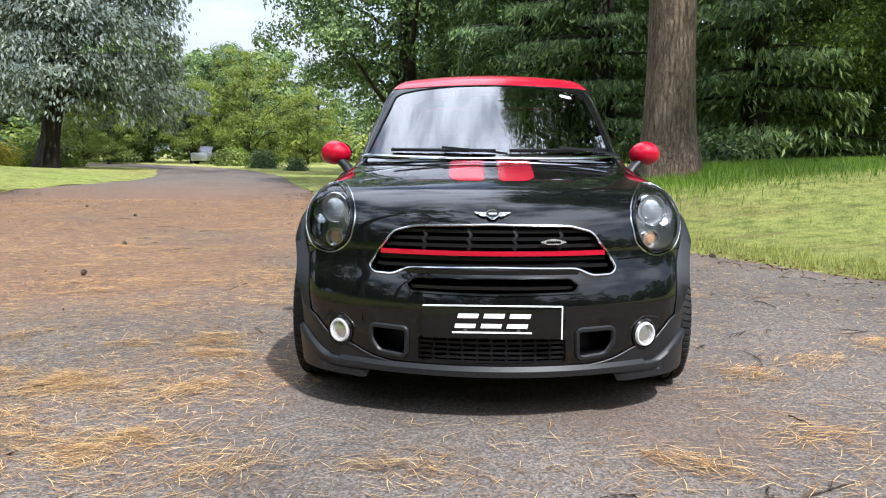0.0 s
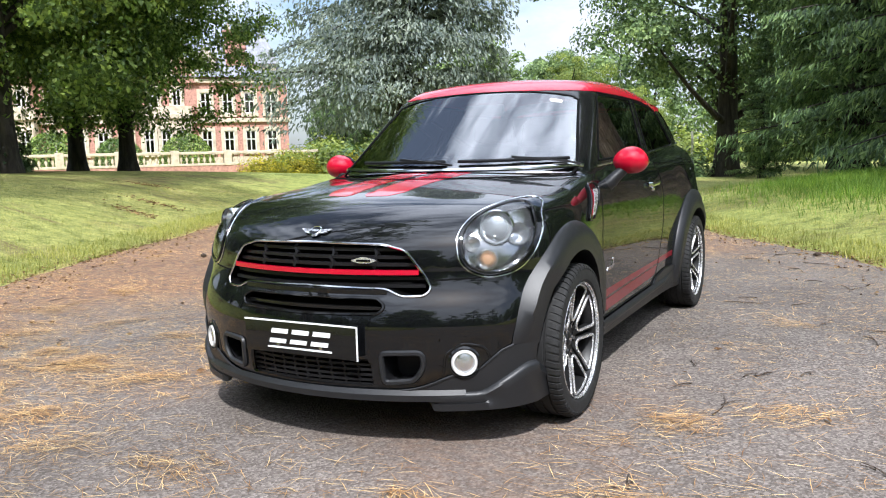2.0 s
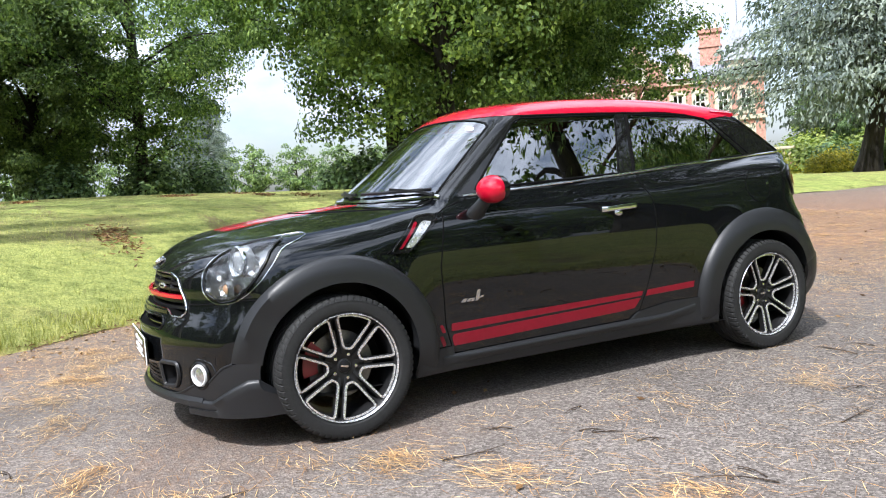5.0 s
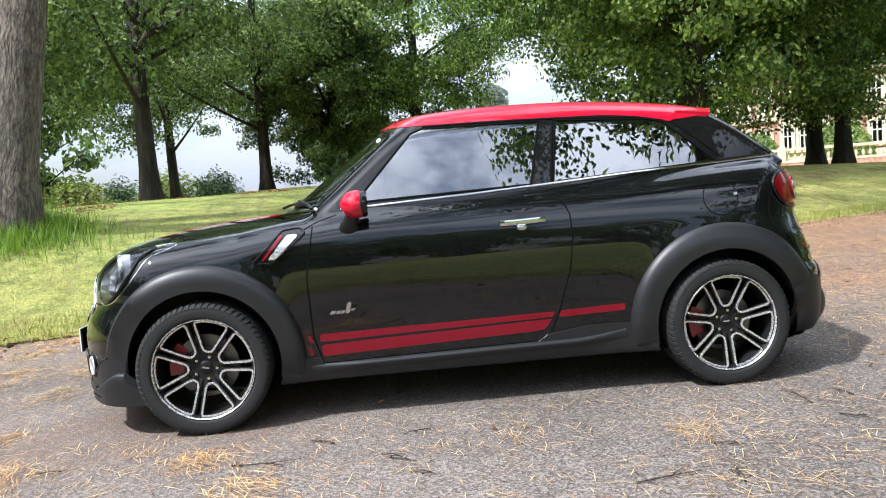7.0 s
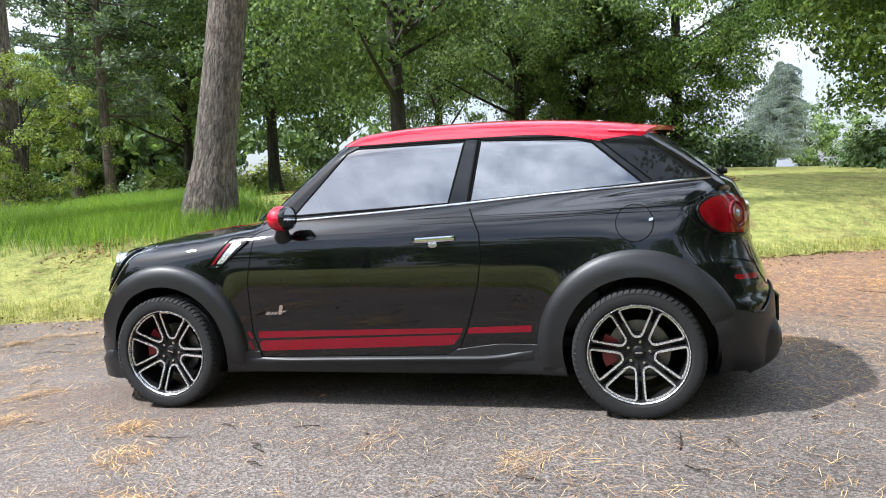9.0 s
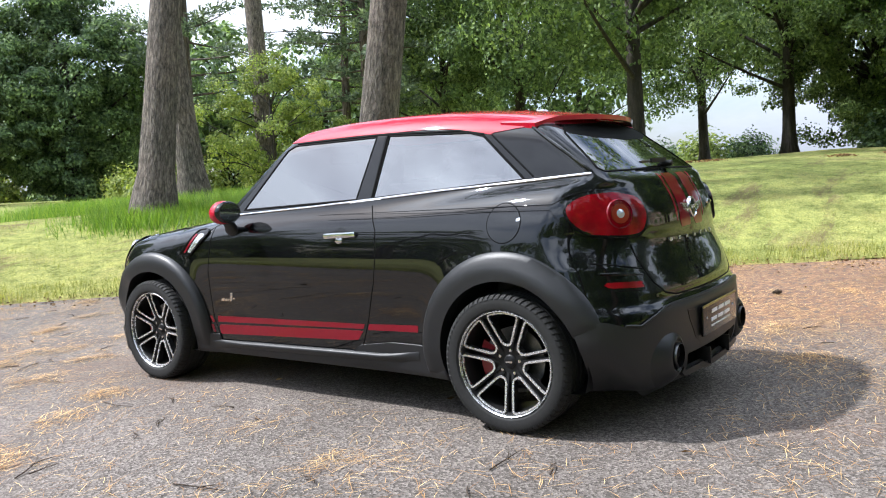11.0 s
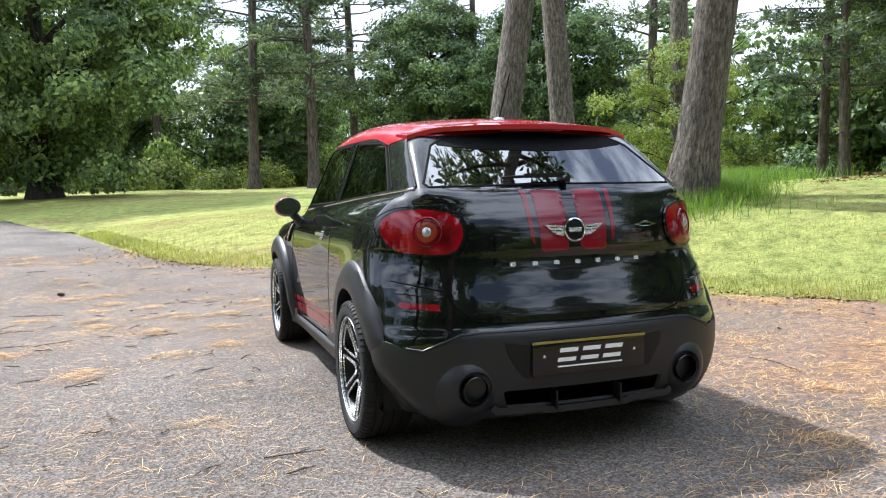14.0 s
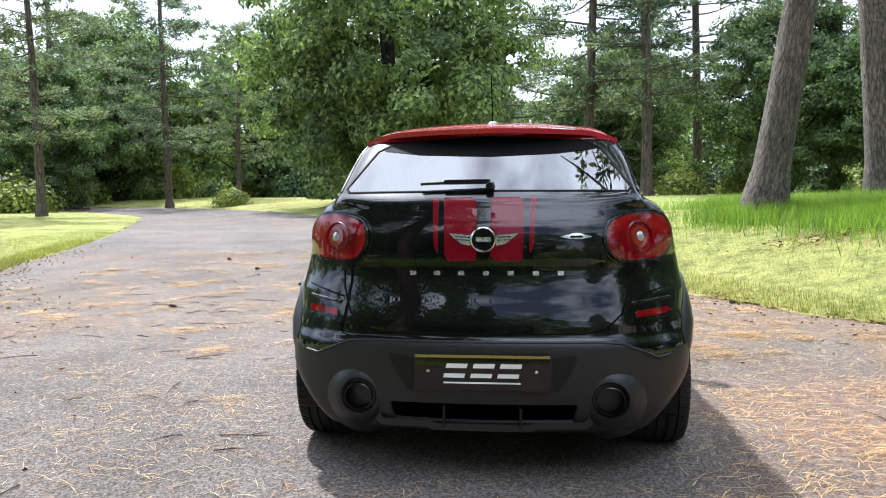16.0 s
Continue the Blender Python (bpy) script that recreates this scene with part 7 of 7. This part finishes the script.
for x in (-14.0, -12.2, -10.4, -3.6, -1.8, 0.0, 1.8, 8.2, 10.0, 11.8, 13.6):
    sash(x, 4.35, 0.85, 1.75)
for x in (-14.0, -12.2, -10.4, -3.6, -1.8, 0.0, 1.8, 8.2, 10.0, 11.8, 13.6):
    sash(x, 1.15, 0.85, 1.75)
for bx in (-6.8, 5.0):
    bay = hpart("bay", join(box(bx - 2.0, -1.5, -1, bx + 2.0, 0, 3.9, 0.05), box(bx - 2.2, -1.7, 3.9, bx + 2.2, 0, 4.3, 0.05), box(bx - 2.1, -1.6, 4.3, bx + 2.1, -1.35, 4.9)), STONE)
    for x in (bx - 1.3, bx, bx + 1.3):
        sash(x, 1.1, 0.75, 1.9, -1.52)
    gable = hpart("gable", prism([(bx - 2.6, 6.9), (bx + 2.6, 6.9), (bx + 1.9, 8.8), (bx + 1.0, 9.0), (bx, 10.8), (bx - 1.0, 9.0), (bx - 1.9, 8.8)], -0.35, 3.5), BRICK)
    hpart("gable_coping", sweep([(bx - 2.6, -0.3, 6.95), (bx - 1.9, -0.3, 8.85), (bx - 1.0, -0.3, 9.05), (bx, -0.3, 10.9), (bx + 1.0, -0.3, 9.05), (bx + 1.9, -0.3, 8.85), (bx + 2.6, -0.3, 6.95)], circle(0.16, 6)), STONE)
    sash(bx - 0.9, 5.0, 0.7, 1.4, -0.05)
    sash(bx + 0.9, 5.0, 0.7, 1.4, -0.05)
    sash(bx, 7.5, 0.9, 1.2, -0.38)
for x in (-11.5, -1.0, 8.4):
    dorm = hpart("dormer", join(box(x - 0.8, 0.5, 7.4, x + 0.8, 4.0, 9.0), prism([(x - 1.0, 9.0), (x + 1.0, 9.0), (x, 10.0)], 0.3, 4.0)), STONE)
    sash(x, 7.8, 0.8, 0.95, 0.48)
for x, y, h in ((-8.5, 5.5, 12.2), (10.9, 1.9, 11.2), (1.6, 6.5, 11.8)):
    ch = hpart("chimney", join(box(x - 0.85, y - 0.5, 7, x + 0.85, y + 0.5, h), box(x - 1.0, y - 0.65, h, x + 1.0, y + 0.65, h + 0.3), box(x - 0.95, y - 0.6, h - 1.2, x + 0.95, y + 0.6, h - 1.05)), BRICK)
    for q in (-0.5, 0.0, 0.5):
        hpart("chimney_pot", moved(lathe([(0.17, 0.0), (0.13, 0.6), (0.16, 0.65), (0.11, 0.66)], "z", 10), Matrix.Translation((x + q, y, h + 0.3))), STONE, ch)
tur = hpart("turret", box(12.0, 0.6, 7.0, 14.2, 2.8, 8.6), STONE)
hpart("turret_roof", ([(11.7, 0.3, 8.6), (14.5, 0.3, 8.6), (14.5, 3.1, 8.6), (11.7, 3.1, 8.6), (13.1, 1.7, 12.0)], [(0, 1, 4), (1, 2, 4), (2, 3, 4), (3, 0, 4), (3, 2, 1, 0)]), SLATE, tur)
hpart("finial", sweep([(13.1, 1.7, 11.8), (13.1, 1.7, 14.0)], circle(0.05, 6), False, (1, 0, 0)), SLATE, tur)
HOUSE_AT = (-53.3, 40.7)
house_z = 1.0
facing = pose(HOUSE_AT[0], HOUSE_AT[1], house_z, 0, 0, 43)
house.matrix_basis = facing

# stone balustrade along the terrace
rail_a, rail_b = Vector((-55.5, 19.3)), Vector((-36.0, 46.5))
way = (rail_b - rail_a).normalized()
span = (rail_b - rail_a).length
turn = math.degrees(math.atan2(way.y, way.x))
fence = tagged(new("balustrade"), "pale stone balustrade on a low wall before the terrace", "balustrade")
fence.matrix_basis = pose(rail_a.x, rail_a.y, 0.75, 0, 0, turn)
part("low_wall", box(0, -0.25, -1.5, span, 0.25, 0.25, 0.02), BRICK, fence, smooth=False)
part("plinth", box(0, -0.28, 0.25, span, 0.28, 0.42, 0.03), STONE, fence, smooth=False)
part("rail", box(0, -0.24, 1.08, span, 0.24, 1.28, 0.04), STONE, fence, smooth=False)
baluster = mesh_of("baluster", *lathe([(0.07, 0.42), (0.05, 0.50), (0.11, 0.66), (0.10, 0.74), (0.05, 0.95), (0.08, 1.08)], "z", 8), STONE)
k = 0
while k * 0.42 + 0.4 < span - 0.2:
    x = k * 0.42 + 0.4
    if k % 9 == 8:
        part("pier", box(x - 0.28, -0.3, 0.25, x + 0.28, 0.3, 1.38, 0.03), STONE, fence, smooth=False)
    else:
        b = new("baluster", baluster)
        b.parent = fence
        b.location = (x, 0, 0)
    k += 1
terrace = tagged(new("terrace", mesh_of("terrace", *box(0, 0.25, -1.0, span, 16, 0.30), LAWN, False)), "raised lawn terrace before the house", "terrace", kind="structure")
terrace.matrix_basis = fence.matrix_basis.copy()
topiary = shrub(19, "clipped dome of dark yew on the terrace", 2.4, 2.9, 5200, 0.20, LEAF, True, "topiary")
spots = [(2.6, 4.0, 1.0), (8.8, 4.5, 0.85), (14.8, 4.0, 0.95), (19.3, 4.5, 0.8), (24.3, 5, 0.9)]
for k, (x, y, s) in enumerate(spots):
    m = fence.matrix_basis @ pose(x, y, 0.28)
    if k == 0:
        topiary.matrix_basis = m @ Matrix.Scale(s, 4)
    else:
        t = copy_thing(topiary, m)
        t.scale = (s, s, s)
# a parked car and a white post far along the drive
far_car = tagged(new("parked_car"), "small silver car parked far along the drive", "car")
fx, fy = -22.0, 60.0
far_car.matrix_basis = pose(fx, fy, float(ground_z(fx, fy)), 0, 0, 70)
silver = speckled("silver_paint", (0.45, 0.46, 0.47), 0.3, 20, 0.1, 0.8, 0.5)
part("body", box(-2.0, -0.85, 0.25, 2.0, 0.85, 0.95, 0.16), silver, far_car)
part("cabin", moved(prism([(-1.3, 0.9), (1.1, 0.9), (0.6, 1.45), (-1.0, 1.45)], -0.72, 0.72), Matrix.Identity(4)), DARKGLASS, far_car)
for x in (-1.3, 1.3):
    for y in (-0.78, 0.78):
        part("wheel", moved(lathe([(0.0, -0.1), (0.30, -0.1), (0.32, 0.0), (0.30, 0.1), (0.0, 0.1)], "y", 20), Matrix.Translation((x, y, 0.32))), RUBBER, far_car)
for x, y in ((-6.6, 41.5),):
    stem = tagged(new("birch_stem", mesh_of("birch_stem", *limb((0, 0, -0.2), (0.1, 0, 2.3), 0.08, 0.06, (0.05, 0, 0), 10, 6), material("white_bark", (0.62, 0.60, 0.54), 0.8))), "slim pale birch stem on the lawn", "tree")
    stem.location = (x, y, float(ground_z(x, y)))

# ---------------------------------------------------------------- grass blades, needles, twigs and cones
rng = np.random.default_rng(77)


def blades(name, label, px, py, height, width, mat, lean=0.35):
    n = len(px)
    z = ground_z(px, py) + 0.008
    a = rng.uniform(0, 2 * math.pi, n)
    h = height * rng.uniform(0.5, 1.25, n)
    w = width * rng.uniform(0.7, 1.3, n)
    tip = np.stack([px + np.cos(a + 1.57) * h * lean * rng.uniform(0.2, 1.5, n), py + np.sin(a + 1.57) * h * lean * rng.uniform(0.2, 1.5, n), z + h], 1)
    p0 = np.stack([px - np.cos(a) * w, py - np.sin(a) * w, z - 0.02], 1)
    p1 = np.stack([px + np.cos(a) * w, py + np.sin(a) * w, z - 0.02], 1)
    v = np.stack([p0, p1, tip], 1).reshape(-1, 3)
    tagged(new(name, quick_mesh(name, v, np.arange(3 * n).reshape(n, 3), mat)), label, "grass", kind="stuff")


def scatter_lawn(n, xr, yr, keep):
    x, y = rng.uniform(*xr, n), rng.uniform(*yr, n)
    d = road_distance(x, y)
    m = (d > 0.02) & keep(x, y, d)
    return x[m], y[m]


near = scatter_lawn(900000, (-14, 12), (-15, 13), lambda x, y, d: rng.uniform(0, 1, len(x)) < np.clip(1.0 - d / 6.0, 0.04, 1) * 0.42)
blades("lawn_grass", "short yellow-green grass blades on the lawn", near[0], near[1], 0.045, 0.0045, GRASSBLADE, 0.7)
edge = scatter_lawn(800000, (-13, 10), (-14, 14), lambda x, y, d: d < 0.5)
blades("verge_grass", "rough grass along the edge of the drive", edge[0], edge[1], 0.075, 0.0045, GRASSBLADE, 0.7)
tufts_x, tufts_y = [], []
for cx, cy, rad, n in ((-3.8, -8.0, 0.9, 7000), (-5.7, -5.3, 1.0, 9000), (-5.2, -6.4, 1.1, 14000), (-6.8, -7.0, 1.2, 13000), (-8.6, -7.9, 1.2, 9000), (-6.8, -10.8, 1.1, 6000), (-4.8, -11.6, 1.3, 9000),
                       (3.2, 8.8, 1.8, 22000), (5.6, 9.0, 1.6, 14000), (1.8, 10.5, 1.6, 9000), (8.0, 10.2, 2.2, 16000), (-9.5, -9.5, 0.8, 1500), (-13.3, -15.7, 1.4, 5000)):
    tufts_x.append(cx + rng.normal(size=n) * rad * 0.55)
    tufts_y.append(cy + rng.normal(size=n) * rad * 0.55)
tx, ty = np.concatenate(tufts_x), np.concatenate(tufts_y)
m = (road_distance(tx, ty) > 0.9) & (ty < 0)
blades("long_grass", "tall uncut green grass round the tree trunks", tx[m], ty[m], 0.27, 0.0062, LONGGRASS, 0.62)
m = (road_distance(tx, ty) > 0.9) & (ty > 0)
blades("rough_grass", "half-grown green grass round the foot of the redwood", tx[m], ty[m], 0.15, 0.0060, LONGGRASS, 0.8)

# pine needles on the asphalt: small heaps, drifts and a thin scatter
rows = []


def needles_round(a, b, n, long, wide, turn, spread, heap):
    """n needles in one patch: place, heading and height of each."""
    u, v = rng.normal(size=n) * long, rng.normal(size=n) * wide
    lift = heap * np.exp(-(u / long) ** 2 - (v / wide) ** 2) * rng.uniform(0, 1, n)
    return np.stack([a + u * math.cos(turn) - v * math.sin(turn), b + u * math.sin(turn) + v * math.cos(turn), turn + rng.normal(0, spread, n), lift], 1)


def where_thick(x, y):
    """How thickly the needles lie, 0 to 1: most on the side with the pines and behind the car."""
    return np.clip(0.19 + 0.62 * ((x < -0.8) | (x - 0.5 * y < -1.6)) + 0.12 * ((x > 1.0) & (y > 2.2)) + 0.24 * (y < -1.5), 0, 1)


cx, cy = rng.uniform(-10, 6.5, 8000), rng.uniform(-9.5, 12, 8000)
m = (road_distance(cx, cy) < -0.1) & ((np.abs(cx) > 1.0) | (np.abs(cy) > 2.3)) & (rng.uniform(0, 1, 8000) < where_thick(cx, cy))
for k, (a, b) in enumerate(zip(cx[m], cy[m])):
    turn = rng.normal(0.15, 0.40)
    if k % (4 if b < -0.5 else 11) == 0:
        rows.append(needles_round(a, b, int(rng.uniform(60, 230) * (1.0 if b < -0.5 else 0.55)), rng.uniform(0.06, 0.15), rng.uniform(0.05, 0.10), turn, 0.60, 0.03))
    else:
        rows.append(needles_round(a, b, int(rng.uniform(8, 50)), rng.uniform(0.14, 0.40), rng.uniform(0.07, 0.20), turn, 0.7, 0.010))
lone = 150000
lx, ly = rng.uniform(-10, 7, lone), rng.uniform(-10, 12, lone)
m = rng.uniform(0, 1, lone) < where_thick(lx, ly) + 0.15
rows.append(np.stack([lx[m], ly[m], rng.normal(0.2, 0.9, m.sum()), np.zeros(m.sum())], 1))
ex, ey = rng.uniform(-14, 9, 620000), rng.uniform(-11, 15, 620000)
d = road_distance(ex, ey)
m = (d < 0.10) & (rng.uniform(0, 1, len(d)) < np.exp(np.minimum(d, 0) / 0.20) * 0.55)
rows.append(np.stack([ex[m], ey[m], rng.uniform(0, 3.14, m.sum()), rng.uniform(0, 0.012, m.sum())], 1))
rows = np.concatenate(rows)
rows = rows[(road_distance(rows[:, 0], rows[:, 1]) < 0.10) & ~((np.abs(rows[:, 0]) < 0.80) & (np.abs(rows[:, 1]) < 2.0))]
px, py, a, lift = rows.T
n = len(px)
L = rng.uniform(0.026, 0.085, n)
bend = rng.normal(0, 0.09, n)
z = ground_z(px, py) + 0.004 + rng.uniform(0, 0.008, n) + lift
p0 = np.stack([px - np.cos(a) * L, py - np.sin(a) * L, z], 1)
p1 = np.stack([px, py, z + rng.uniform(0, 0.004, n)], 1)
p2 = np.stack([px + np.cos(a + bend) * L, py + np.sin(a + bend) * L, z], 1)
wv = np.stack([-np.sin(a), np.cos(a), np.zeros(n)], 1) * 0.0015
v = np.stack([p0 - wv, p1 - wv, p2 + wv, p1 + wv], 1).reshape(-1, 3)
i = np.arange(n)[:, None] * 4
tagged(new("fallen_needles", quick_mesh("fallen_needles", v, i + [0, 1, 2, 3], NEEDLE)), "drifts of straw-coloured pine needles on the asphalt", "pine needles", kind="stuff")
# dead leaves and crumbs along the edges of the drive
qx, qy = rng.uniform(-14, 9, 190000), rng.uniform(-11, 15, 190000)
d = road_distance(qx, qy)
m = (d < 0.15) & (rng.uniform(0, 1, len(d)) < np.exp(np.minimum(d, 0) / 0.28) * 0.60 + 0.003)
qx, qy = qx[m], qy[m]
n = len(qx)
c = np.stack([qx, qy, ground_z(qx, qy) + 0.012], 1)
along = rng.normal(size=(n, 3)) * np.array([1, 1, 0.15])
tagged(new("leaf_litter", quick_mesh("leaf_litter", *sprays(rng, c, along, 0.04, 0.02), LITTER)), "brown leaf litter along the drive's edge", "leaf litter", kind="stuff")


def twig(seed):
    r = random.Random(seed)
    L = r.uniform(0.04, 0.15)
    main = limb((-L, 0, 0.006), (L, r.uniform(-0.03, 0.03), 0.008), 0.0036, 0.0016, (0, r.uniform(-0.03, 0.03), 0.004), 5, 5)
    fork = limb((0, 0, 0.007), (L * 0.6, r.choice((-1, 1)) * L * 0.4, 0.01), 0.003, 0.0015, (0, 0, 0.004), 4, 3)
    return mesh_of("twig", *join(main, fork), TWIG)


def cone_mesh():
    rows = []
    for k in range(9):
        t = k / 8
        rows.append((0.004 + 0.022 * math.sin(math.pi * min(1, t * 0.85 + 0.12)) * (1.0 if k % 2 else 0.72), -0.04 + 0.08 * t))
    return mesh_of("pine_cone", *lathe([(0.001, -0.042)] + rows + [(0.001, 0.042)], "x", 11), TWIG, False)


# heaps of dry clippings left on the mown lawn
hx, hy = [], []
for k in range(26):
    x, y = rng.uniform(-22, -3), rng.uniform(-12, 12)
    n = 160
    hx.append(x + rng.normal(size=n) * 0.45)
    hy.append(y + rng.normal(size=n) * 0.12)
hx, hy = np.concatenate(hx), np.concatenate(hy)
m = road_distance(hx, hy) > 0.8
hx, hy = hx[m], hy[m]
c = np.stack([hx, hy, ground_z(hx, hy) + rng.uniform(0.02, 0.07, len(hx))], 1)
tagged(new("grass_clippings", quick_mesh("grass_clippings", *sprays(rng, c, rng.normal(size=c.shape) * np.array([1, 1, 0.3]), 0.09, 0.02), LITTER)), "dry brown clippings lying in rows on the lawn", "grass clippings", kind="stuff")

twigs = [twig(k) for k in range(5)]
cone = cone_mesh()
r_ = random.Random(9)
spots = [(r_.uniform(0.8, 5), r_.uniform(-5, 7)) if k % 2 else (r_.uniform(-8, 5), r_.uniform(-8, 9)) for k in range(520)]
count = 0
for x, y in spots:
    if float(road_distance(np.array([x]), np.array([y]))[0]) > -0.15 or (abs(x) < 1.1 and abs(y) < 2.3) or count >= 180:
        continue
    count += 1
    ob = tagged(new("twig", r_.choice(twigs)), "thin brown fallen twig on the asphalt", "twig", "fallen twigs")
    ob.matrix_basis = pose(x, y, float(ground_z(x, y)), 0, 0, r_.uniform(0, 360))
for x, y in ((-4.9, 2.4), (-4.0, 3.6), (-6.4, 5.0), (-3.4, 1.5), (-5.6, 7.5), (2.3, 3.0), (-2.3, -3.6), (1.5, 4.3), (-7.4, 9.5), (3.6, -2.9), (2.8, -4.9), (3.4, 0.4), (4.0, -6.6), (5.0, -8.0)):
    ob = tagged(new("pine_cone", cone), "small brown pine cone on the ground", "pine cone", "fallen cones")
    ob.matrix_basis = pose(x, y, float(ground_z(x, y)) + 0.026, 0, 8, r_.uniform(0, 360))
